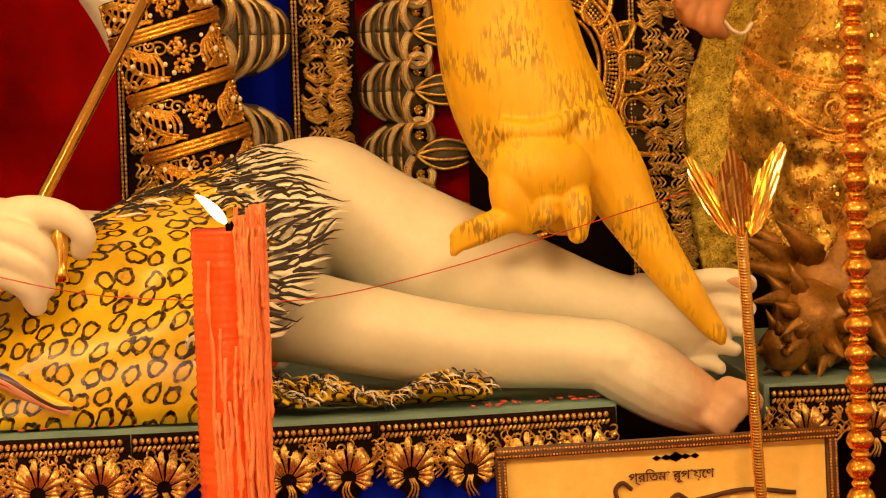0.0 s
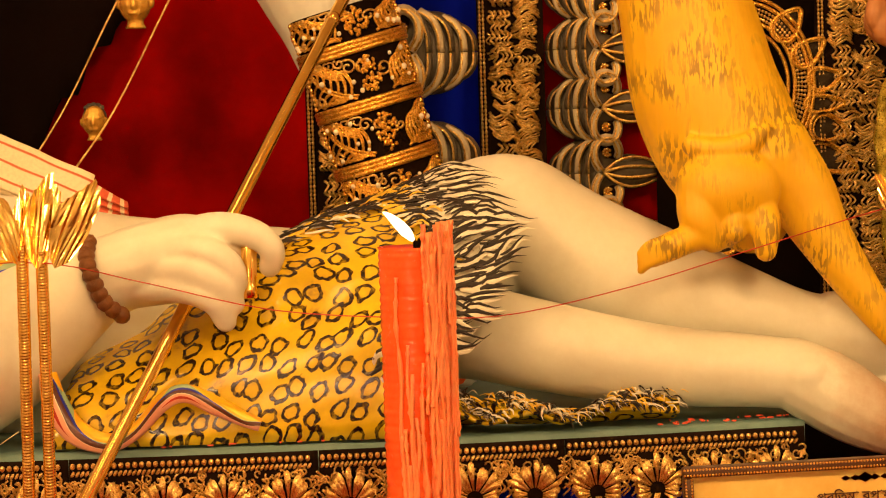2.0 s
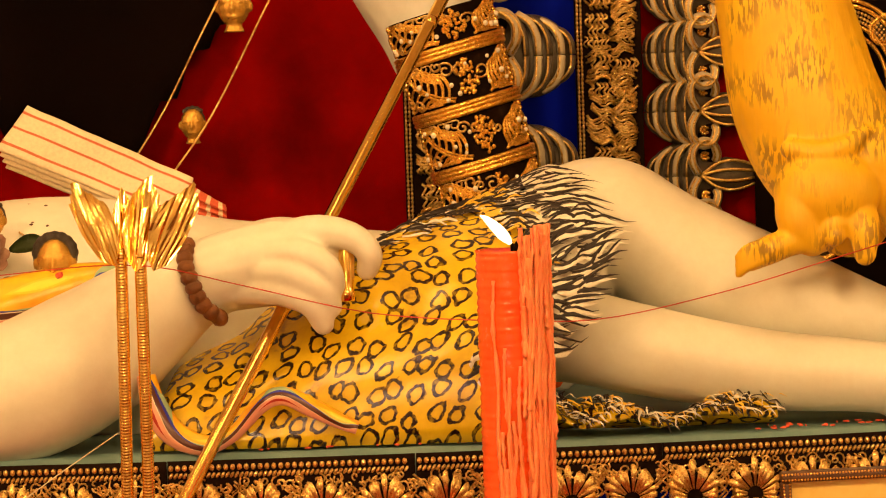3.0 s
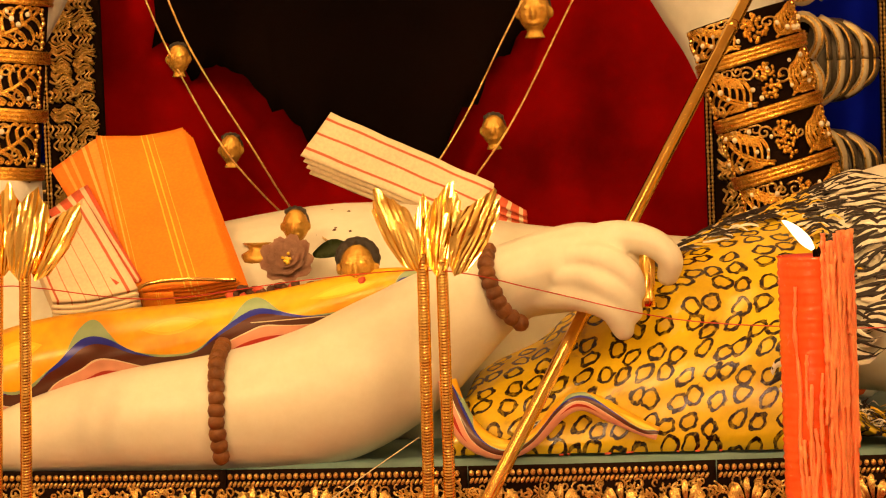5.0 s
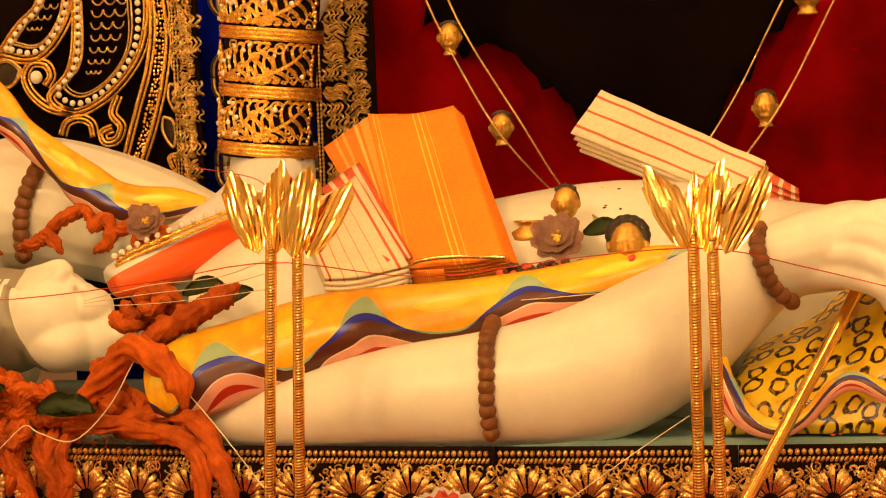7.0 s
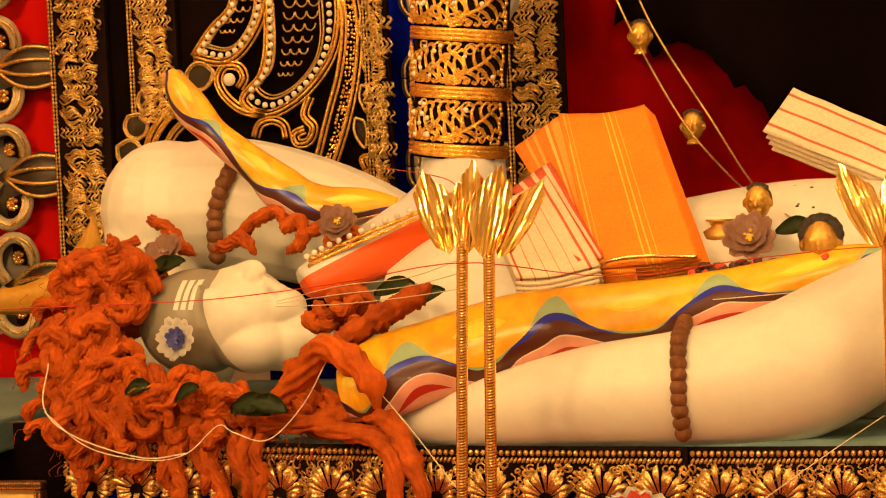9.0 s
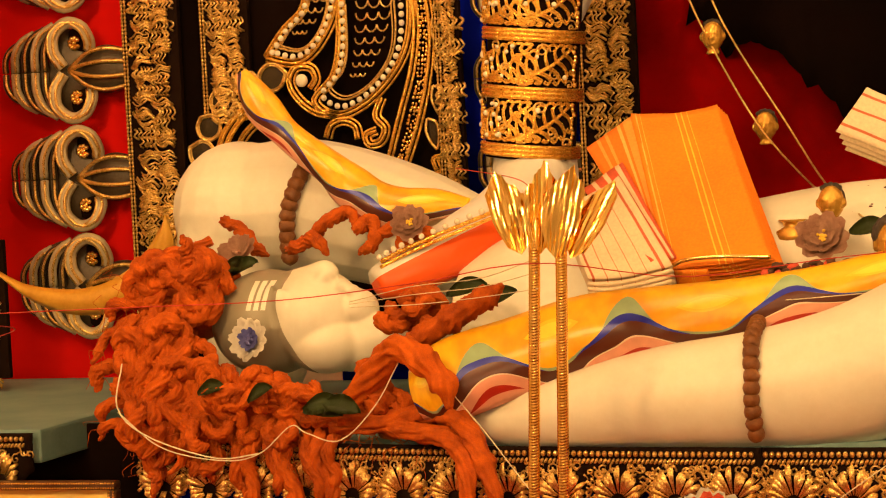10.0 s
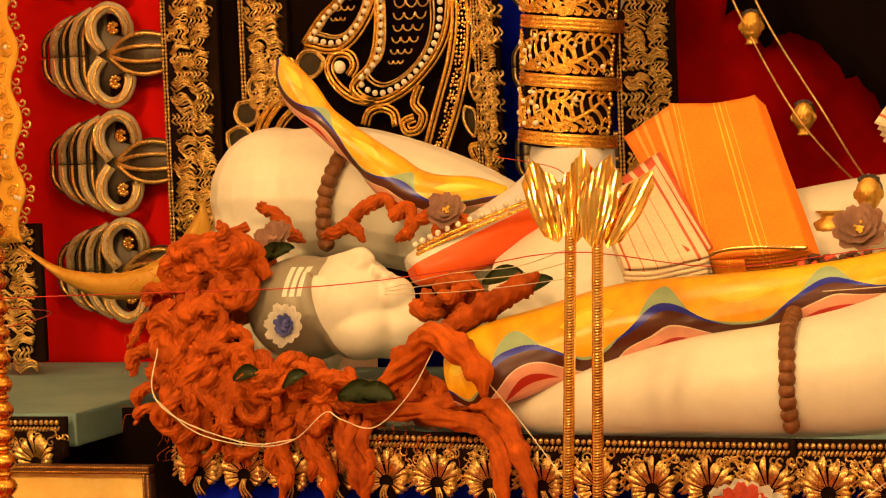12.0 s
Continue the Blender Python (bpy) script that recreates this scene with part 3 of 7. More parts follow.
# ---- curled panel with pearls and leaf shapes ----
def curled_panel():
    y = 3.80
    ob = thing("curled_panel", (-1.45, y, 1.1), "black panel with curled gold cords, pearls and leaf shapes", "ornament panel")
    bm = bmesh.new()
    slab(bm, (-1.72, y + 0.02, 1.02), (-1.287, y + 0.03, TOP))
    part("backing", bm, BLACK, ob, "black cloth backing", smooth=False)

    def k(a, b, d=0.0):
        return (-1.225 + (a - 784) * 0.00087 - (b - 441) * 0.00004, y - d, 1.188 - (b - 441) * 0.00083)

    def curl(name, points, r, lines=3, material=GOLD, gap=6.5, label=""):
        """Several cords side by side along one line."""
        bm = bmesh.new()
        g = glide(points, 5 * len(points))
        d = np.gradient(g, axis=0)
        nrm = np.stack([-d[:, 1], d[:, 0]], 1) / np.maximum(1e-6, np.linalg.norm(d, axis=1))[:, None]
        for j in range(lines):
            o = (j - (lines - 1) / 2) * gap
            tube(bm, [k(*(p + q * o), 0.004 + 0.003 * (j % 2)) for p, q in zip(g, nrm)], r * (1.0 if j % 2 else 0.8), 5)
        part(name, bm, material, ob, label)

    def leaf(pts, inner=True):
        bm = bmesh.new()
        c = np.mean(np.array(pts, float), axis=0)
        loop = glide(list(pts) + [pts[0]], 26)
        vs = [bm.verts.new(k(*p, 0.002)) for p in loop[:-1]]
        mid = bm.verts.new(k(*c, 0.006))
        for a, b in zip(vs, vs[1:] + vs[:1]):
            bm.faces.new((a, b, mid))
        leaf_ob = part("leaf_inlay", bm, SEQUIN, ob, "dark sequined leaf inlay")
        bm = bmesh.new()
        tube(bm, [k(*p, 0.006) for p in loop], 0.0024, 5, caps=False)
        if inner:
            tube(bm, [k(*(c + (p - c) * 0.84), 0.005) for p in loop], 0.0013, 4, caps=False)
        part("leaf_edge", bm, ANTIQUE, leaf_ob)

    def drop(edge, centre_line, scale_rows):
        """A mango shape: cord outline, a row of pearls within it, scales in its heart."""
        curl("outline", edge, 0.0026, 3)
        g = glide(edge, 120)
        c = np.mean(g, axis=0)
        inset = [k(*(p + (c - p) * 0.17), 0.008) for p in g]
        gi = np.array(inset)
        run = np.concatenate([[0], np.cumsum(np.linalg.norm(np.diff(gi, axis=0), axis=1))])
        for s in np.arange(0, run[-1], 0.0125):
            bm = bmesh.new()
            ball(bm, [float(np.interp(s, run, gi[:, q])) for q in range(3)], 0.0048, 8)
            part("pearl", bm, PEARL, ob)
        bm = bmesh.new()
        tube(bm, [k(*(p + (c - p) * 0.30), 0.005) for p in g], 0.0018, 4)
        tube(bm, [k(*(p + (c - p) * 0.36), 0.005) for p in g], 0.0014, 4)
        for (a, b, w) in scale_rows:
            for i in range(-1, 2):
                pts = [(a + i * w + w * 0.5 * math.cos(t), b + w * 0.7 * math.sin(t)) for t in np.linspace(0.1, math.pi - 0.1, 6)]
                tube(bm, [k(*p, 0.005) for p in pts], 0.0014, 4)
        part("scale_pattern", bm, ANTIQUE, ob, "scalloped gold cord pattern")

    drop([(520, -60), (524, 60), (512, 125), (478, 168), (520, 196), (580, 170), (632, 110), (652, 40), (648, -60)], None,
         [(588, -30, 22), (586, -8, 22), (584, 14, 21), (581, 36, 20), (578, 58, 18), (573, 80, 16), (566, 102, 13), (556, 122, 9)])
    drop([(388, 86), (420, 40), (455, 5), (475, -50), (520, -50), (512, 20), (478, 78), (440, 98), (388, 86)], None,
         [(480, -20, 15), (472, 0, 14), (462, 20, 12), (450, 40, 9)])
    curl("curl_cord", [(520, 196), (478, 186), (446, 160), (432, 130), (444, 106), (470, 108), (480, 128), (470, 146)], 0.0026, 3)
    bm = bmesh.new()
    ball(bm, k(455, 130, 0.01), (0.010, 0.006, 0.010), 10)
    part("stud", bm, PEARL, ob, "round cream stud")
    # beaded band sweeping down beside the drops
    curl("band_edge", [(652, -40), (662, 40), (655, 120), (634, 200), (608, 300)], 0.003, 2)
    curl("band_edge", [(676, -40), (690, 50), (684, 140), (664, 230), (634, 320)], 0.003, 2)
    bm = bmesh.new()
    for i in range(46):
        b = -30 + 7.5 * i
        mid = np.interp(b, [-40, 50, 140, 230, 320], [664, 676, 670, 650, 622])
        for o in (-6, 0, 6):
            ball(bm, k(mid + o + rnd(-1, 1), b + rnd(-2, 2), 0.004), rnd(0.0022, 0.0034), 5)
    tagged(part("seed_bead", bm, FOIL, ob, "gold seed beads"), kind="stuff")
    for a, b, s in ((704, 62, 1), (710, 122, 1), (703, 180, 0.95), (692, 236, 0.9)):
        leaf([(a - 12 * s, b - 30 * s), (a + 6 * s, b - 22 * s), (a + 12 * s, b + 4 * s), (a + 8 * s, b + 30 * s), (a - 6 * s, b + 14 * s), (a - 14 * s, b - 6 * s)], False)
    curl("curl_cord", [(668, 300), (690, 312), (712, 300), (710, 282), (694, 282), (700, 300)], 0.0024, 3, gap=5)
    curl("curl_cord", [(600, 168), (590, 200), (606, 222), (598, 246), (578, 250), (572, 234), (590, 226)], 0.0026, 3)
    curl("curl_cord", [(500, 236), (508, 214), (530, 206), (552, 216), (558, 240)], 0.0026, 3)
    curl("arch_band", [(300, 260), (312, 222), (340, 186), (372, 168)], 0.003, 4)
    curl("arch_band", [(330, 262), (346, 226), (372, 200)], 0.0026, 3)
    for a, b, s, t in ((397, 122, 26, 0.3), (352, 132, 24, 1.2), (305, 160, 25, 1.6), (279, 206, 24, 2.2), (266, 254, 25, 2.6), (250, 304, 22, 3.0)):
        leaf([(a + s * math.cos(t + q) * (1.15 if q < 0.5 else 0.95), b - s * math.sin(t + q)) for q in np.linspace(0, 5.3, 7)])


SEQUIN = mottled("dark_sequin", (0.012, 0.007, 0.004), (0.06, 0.035, 0.012), 0.3, 0.5, 60, 500, 0.8)
curled_panel()


def petal_panel():
    """The edge of a round petalled panel behind the yellow animal statue."""
    y = 3.80
    ob = thing("petal_panel", (0.5, y, 1.05), "black panel with gold-edged petals round a beaded arc", "ornament panel")
    bm = bmesh.new()
    slab(bm, (0.36, y + 0.02, 0.98), (0.60, y + 0.03, TOP))
    part("backing", bm, BLACK, ob, "black cloth backing", smooth=False)

    def k(a, b, d=0.0):
        return (0.316 + (a - 784) * 0.00079 - (b - 441) * 0.000024, y - d, 1.135 - (b - 441) * 0.00079 - (a - 784) * 0.00003)
    bm = bmesh.new()
    for r in (78, 90, 116, 124):
        tube(bm, [k(985 + r * math.cos(t), 120 - 1.25 * r * math.sin(t), 0.006) for t in np.linspace(-1.0, 1.5, 26)], 0.003, 5)
    part("arc_cord", bm, GOLD, ob, "curved gold cords")
    bm = bmesh.new()
    for t in np.linspace(-1.0, 1.5, 44):
        for r in (97, 103, 109):
            ball(bm, k(985 + r * math.cos(t), 120 - 1.25 * r * math.sin(t), 0.004), 0.0026, 5)
    tagged(part("seed_bead", bm, ANTIQUE, ob, "gold seed beads"), kind="stuff")
    for a, b, la, lb, t in ((1062, 12, 34, 22, 0.9), (1100, 60, 34, 20, 0.7), (1128, 108, 30, 20, 0.2), (1128, 152, 36, 15, 0.05), (1136, 196, 34, 24, -0.2),
                            (1140, 250, 50, 24, -0.35), (1128, 318, 54, 26, -0.95), (960, 395, 36, 22, 0.3), (1085, 330, 30, 18, -1.2)):
        ca, sa = math.cos(t), math.sin(t)
        loop = []
        for q in np.linspace(0, 2 * math.pi, 22):
            u, v = la * math.cos(q), lb * math.sin(q) * (1 - 0.45 * math.cos(q))
            loop.append((a + u * ca + v * sa, b - u * sa + v * ca))
        bm = bmesh.new()
        vs = [bm.verts.new(k(*p, 0.002)) for p in loop[:-1]]
        mid = bm.verts.new(k(a, b, 0.007))
        for v0, v1 in zip(vs, vs[1:] + vs[:1]):
            bm.faces.new((v0, v1, mid))
        petal = part("petal", bm, SEQUIN, ob, "dark sequined petal")
        bm = bmesh.new()
        tube(bm, [k(*p, 0.006) for p in loop], 0.003, 5, caps=False)
        tube(bm, [k(a + (p[0] - a) * 0.82, b + (p[1] - b) * 0.82, 0.006) for p in loop], 0.0016, 4, caps=False)
        part("petal_edge", bm, GOLD, petal, "gold cord edge")


petal_panel()


# ---- striped hood ornaments: fat satin lobes with gold cords ----
def hood_ornament(at, size, face, label):
    """face 1: the striped cap points to -x and the fan to +x; -1 the other way."""
    ob = thing("hood_ornament", at, label, "hood ornament", "striped satin hood ornaments on the backdrop")
    X, Y, Z = at
    s = size

    def k(a, b, d=0.0):
        return (X + face * s * a, Y - s * d, Z + s * b)
    bm = bmesh.new()
    ball(bm, k(-0.12, 0, 0.0), (0.49 * s, 0.16 * s, 0.46 * s), 20)
    part("cap", bm, SILVER, ob, "dark grey satin cap")
    for sign in (1, -1):
        for j in range(5):
            x0 = -0.61 + 0.125 * j
            top = (0.31, 0.38, 0.425, 0.455, 0.475)[j] * sign
            pts = [k(x0, 0.008 * sign, 0.10 + 0.03 * j), k(x0 + 0.015, top * 0.45, 0.12 + 0.03 * j), k(x0 + 0.09, top * 0.80, 0.11 + 0.03 * j), k(x0 + 0.22, top, 0.07 + 0.03 * j)]
            bm = bmesh.new()
            cord(bm, pts, (0.046 if j % 2 else 0.034) * s, 7, 12)
            stripe = part("stripe", bm, SATIN if j % 2 else SILVER, ob, "padded grey satin stripe")
            bm = bmesh.new()
            cord(bm, [(p[0] + 0.02 * s * face, p[1] - 0.04 * s, p[2]) for p in pts], 0.014 * s, 5, 14)
            part("gold_cord", bm, ANTIQUE, stripe, "twisted gold cord")
        # the loop round the hollow
        loop = [k(0.08, 0.03 * sign, 0.2), k(0.00, 0.18 * sign, 0.24), k(0.01, 0.36 * sign, 0.24), k(0.14, 0.475 * sign, 0.2), k(0.29, 0.43 * sign, 0.18), k(0.35, 0.29 * sign, 0.14), k(0.33, 0.20 * sign, 0.10)]
        bm = bmesh.new()
        cord(bm, loop, 0.062 * s, 8, 20)
        rim = part("loop", bm, SATIN, ob, "pale satin loop")
        bm = bmesh.new()
        cord(bm, [(p[0] + 0.03 * s * face, p[1] - 0.05 * s, p[2]) for p in loop], 0.018 * s, 5, 20)
        cord(bm, [(p[0] - 0.03 * s * face, p[1] - 0.05 * s, p[2]) for p in loop], 0.018 * s, 5, 20)
        part("gold_cord", bm, ANTIQUE, rim, "twisted gold cord")
        bm = bmesh.new()
        ball(bm, k(0.18, 0.27 * sign, 0.02), (0.15 * s, 0.09 * s, 0.17 * s), 12)
        part("hollow", bm, VELVET, ob, "dark hollow")
        bm = bmesh.new()
        for q in range(9):
            a = q * 0.7
            ball(bm, k(0.18 + 0.05 * math.cos(a) * (q > 0), 0.27 * sign + 0.05 * math.sin(a) * (q > 0), 0.13), 0.028 * s, 6)
        part("stud", bm, FOIL, ob, "cluster of gold studs")
    # fan
    bm = bmesh.new()
    g = glide([(*k(0.18, 0, 0.02), 0.10 * s), (*k(0.42, 0, 0.06), 0.24 * s), (*k(0.62, 0, 0.05), 0.22 * s), (*k(0.85, 0, 0.02), 0.12 * s)], 12)
    tube(bm, g[:, :3], list(g[:, 3]), 14, 1.0)
    for v in bm.verts:
        v.co.y = Y + (v.co.y - Y) * 0.55
    fan = part("fan", bm, SILVER, ob, "dark grey satin fan")
    for b in (-0.2, -0.075, 0.075, 0.2):
        bm = bmesh.new()
        cord(bm, [k(0.12, 0.02 * b, 0.16), k(0.30, b * 0.7, 0.19), k(0.48, b, 0.19), k(0.66, b * 0.95, 0.16), k(0.86, b * 0.62, 0.09)], 0.022 * s, 5, 16)
        part("gold_cord", bm, ANTIQUE, fan, "wavy gold cord")
    return ob


SATIN = mottled("pale_satin", (0.36, 0.29, 0.18), (0.60, 0.52, 0.36), 0.4, 0.15, 20, 300, 0.3)
for z in (1.652, 1.481, 1.314, 1.147):
    hood_ornament((-1.905 - 0.03 * (z - 1.3), 3.835, z), 0.155, 1, "grey satin cobra hood with gold cords on red cloth")
for z in (1.525, 1.440, 1.357, 1.266, 1.180):
    hood_ornament((0.272, 3.835, z), 0.102, 1, "dark grey striped satin hood on dark red cloth")
for z in (1.56, 1.435, 1.305):
    hood_ornament((-1.157, 3.84, z), 0.13, 1, "striped satin hood half hidden behind the leg cuff")
for z in (1.58, 1.44, 1.29):
    hood_ornament((0.030, 3.72, z), 0.125, -1, "grey satin hood with striped gold cap beside blue cloth")


# ---- embroidered cuffs on the standing statue's legs ----
def leg_cuff(foot, head, radius, tilt, label):
    ob = thing("leg_cuff", foot, label, "leg cuff", "embroidered cuffs on the standing legs")
    a, b = Vector(foot), Vector(head)
    axis = b - a

    def k(ang, h, d=0.0):
        """ang 0 faces the hall; h from 0 at the bottom to 1 at the top."""
        c = a + axis * h
        r = radius * (1 + 0.10 * h) + d
        return (c.x + r * math.sin(ang), c.y - r * math.cos(ang), c.z + tilt * r * math.sin(ang))
    bm = bmesh.new()
    rings = []
    for h in np.linspace(0, 1, 24):
        rings.append([bm.verts.new(k(t, h)) for t in np.linspace(0, 2 * math.pi, 33)[:-1]])
    for p, q in zip(rings, rings[1:]):
        for i in range(32):
            bm.faces.new((p[i], p[(i + 1) % 32], q[(i + 1) % 32], q[i]))
    part("sleeve", bm, VELVET, ob, "black velvet sleeve")
    length = axis.length
    bands = np.arange(0.035, 1.0, 0.077 / length)
    for h in bands:
        for dh in (-0.0055, 0, 0.0055):
            bm = bmesh.new()
            tube(bm, [k(t, h + dh / length, 0.004) for t in np.linspace(-2.2, 2.2, 30)], 0.0036, 6)
            part("band", bm, GOLD, ob, "bright gold ribbon band")
    for h0 in bands:
        lo, hi = h0 + 0.011 / length, min(h0 + 0.066 / length, 0.99)
        if hi - lo < 0.02 / length:
            continue
        def spray(points, r, twin):
            """A cord laid on the sleeve, with a thinner twin beside it."""
            for dq, rr in ((0.0, r), (twin, r * 0.75)):
                cord(bm, [k(q[0] + dq * 0.6, lerp(lo, hi, min(1.0, max(0.0, q[1] + dq))), 0.004) for q in points], rr, 4, 16)
        # ferns of long curling sprays, each on one slanting stem
        for a0, a1 in FERNS:
            bm = bmesh.new()
            way = 1 if a1 > a0 else -1
            stem = [(a0, 0.02), (lerp(a0, a1, 0.3), 0.16), (lerp(a0, a1, 0.65), 0.46), (a1, 0.92)]
            spray(stem, 0.0021, 0.06)
            g = glide(stem, 9)
            for j in range(1, 8):
                c0, c1 = g[j]
                up = min(0.97 - c1, 0.62)
                spray([(c0, c1), (c0 - way * 0.06, c1 + up * 0.5), (c0 + way * 0.02, c1 + up * 0.95), (c0 + way * 0.14, c1 + up), (c0 + way * 0.17, c1 + up * 0.82), (c0 + way * 0.10, c1 + up * 0.76)], 0.0017, 0.045)
                down = min(c1 - 0.03, 0.46)
                spray([(c0, c1), (c0 + way * 0.16, c1 - down * 0.25), (c0 + way * 0.26, c1 - down * 0.7), (c0 + way * 0.20, c1 - down), (c0 + way * 0.12, c1 - down * 0.85)], 0.0017, 0.045)
            part("fern_embroidery", bm, GOLD, ob, "fern scrolls in gold cord")
        for edge in (-1.25, 1.25):
            bm = bmesh.new()
            for q in np.linspace(0.05, 0.95, 9):
                ball(bm, k(edge + rnd(-0.05, 0.05), lerp(lo, hi, q), 0.004), rnd(0.003, 0.0045), 6)
            part("bead_edge", bm, FOIL, ob, "glinting gold bead edge")
        for j in range(12):
            bm = bmesh.new()
            ball(bm, k(rnd(-1.3, 1.3), lerp(lo, hi, rnd(0.08, 0.92)), 0.006), rnd(0.0026, 0.0042), 6)
            part("pearl", bm, PEARL, ob)
        bm = bmesh.new()
        for j in range(SCROLLS):
            c0, ch, sz, tn = -1.35 + 2.7 * ((j * 0.381966) % 1.0), (j + 0.5) / SCROLLS, rnd(0.10, 0.19), random.choice((-1, 1))
            ch = (ch * 7.3) % 1.0
            st = rnd(0, 6.28)
            sp = [(c0 + sz * (1 - 0.8 * i / 11) * math.cos(st + tn * i * 0.72), ch + 1.15 * sz * (1 - 0.8 * i / 11) * math.sin(st + tn * i * 0.72)) for i in range(12)]
            cord(bm, [k(q[0], lerp(lo, hi, min(1, max(0, q[1]))), 0.003 + 0.0015 * (j % 2)) for q in sp], rnd(0.0013, 0.0019), 4, 18)
        tagged(part("scroll_embroidery", bm, ANTIQUE, ob, "dense gold cord scrolls"), kind="stuff")
        bm = bmesh.new()
        for j in range(60):
            t, r = rnd(0, 6.28), rnd(0, 1) ** 0.5
            ball(bm, k(MEDAL * 0.25 + 0.22 * r * math.cos(t), lerp(lo, hi, 0.5 + 0.45 * r * math.sin(t)), 0.005), rnd(0.002, 0.0034), 5)
        tagged(part("medallion", bm, GOLD, ob, "beaded gold medallion"), kind="stuff")
    return ob


MEDAL, FERNS, SCROLLS = -4.6, ((-1.10, 0.25), (-0.30, 1.15)), 8
leg_cuff((-1.060, 3.50, 1.322), (-1.042, 3.53, 1.66), 0.060, -0.11, "black velvet leg cuff with gold fern embroidery and bands")
MEDAL, FERNS, SCROLLS = 0.8, ((-0.15, -1.2), (0.55, 1.3)), 12
leg_cuff((0.004, 3.555, 1.215), (-0.072, 3.565, 1.50), 0.060, 0.27, "black velvet leg cuff with beaded medallions and slanting gold bands")


# ---- trim hung on the deck fronts ----
def petal_mesh():
    """One radiating flower with uneven petals, facing -y, about 7 cm across."""
    bm = bmesh.new()
    rng = random.Random(4)
    for i in range(17):
        a = lerp(-0.55, math.pi + 0.55, i / 16) + rng.uniform(-0.06, 0.06)
        long = lerp(0.026, 0.038, max(0.0, math.sin(a)))
        r0, r1 = 0.008, long * rng.uniform(0.86, 1.06)
        w = rng.uniform(0.0026, 0.0040)
        bow = rng.uniform(-0.10, 0.10)
        prof = ((r0, 0.0006, -0.002), (lerp(r0, r1, 0.35), w * 0.55, -0.006), (lerp(r0, r1, 0.72), w, -0.010), (lerp(r0, r1, 0.93), w * 0.8, -0.006), (r1, 0.0006, -0.001))
        prev = None
        for j, (r, hw, y) in enumerate(prof):
            ca, sa = math.cos(a + bow * j / 4), math.sin(a + bow * j / 4)
            row = [bm.verts.new((r * ca - o * sa * hw, y - (0.0022 if o == 0 else 0), r * sa + o * ca * hw - 0.008)) for o in (-1, 0, 1)]
            if prev:
                for q in (0, 1):
                    bm.faces.new((prev[q], prev[q + 1], row[q + 1], row[q]))
            prev = row
    for o in (-0.5, 0.0, 0.5):
        cord(bm, [(0.004 * o, -0.003, -0.012), (0.006 * o + 0.003, -0.005, -0.022), (0.010 * o - 0.002, -0.004, -0.034)], 0.0012, 4, 8)
    bmesh.ops.recalc_face_normals(bm, faces=bm.faces)
    me = bpy.data.meshes.new("flower")
    for f in bm.faces:
        f.smooth = True
    bm.to_mesh(me)
    bm.free()
    me.materials.append(ANTIQUE)
    return me


FLOWER = petal_mesh()


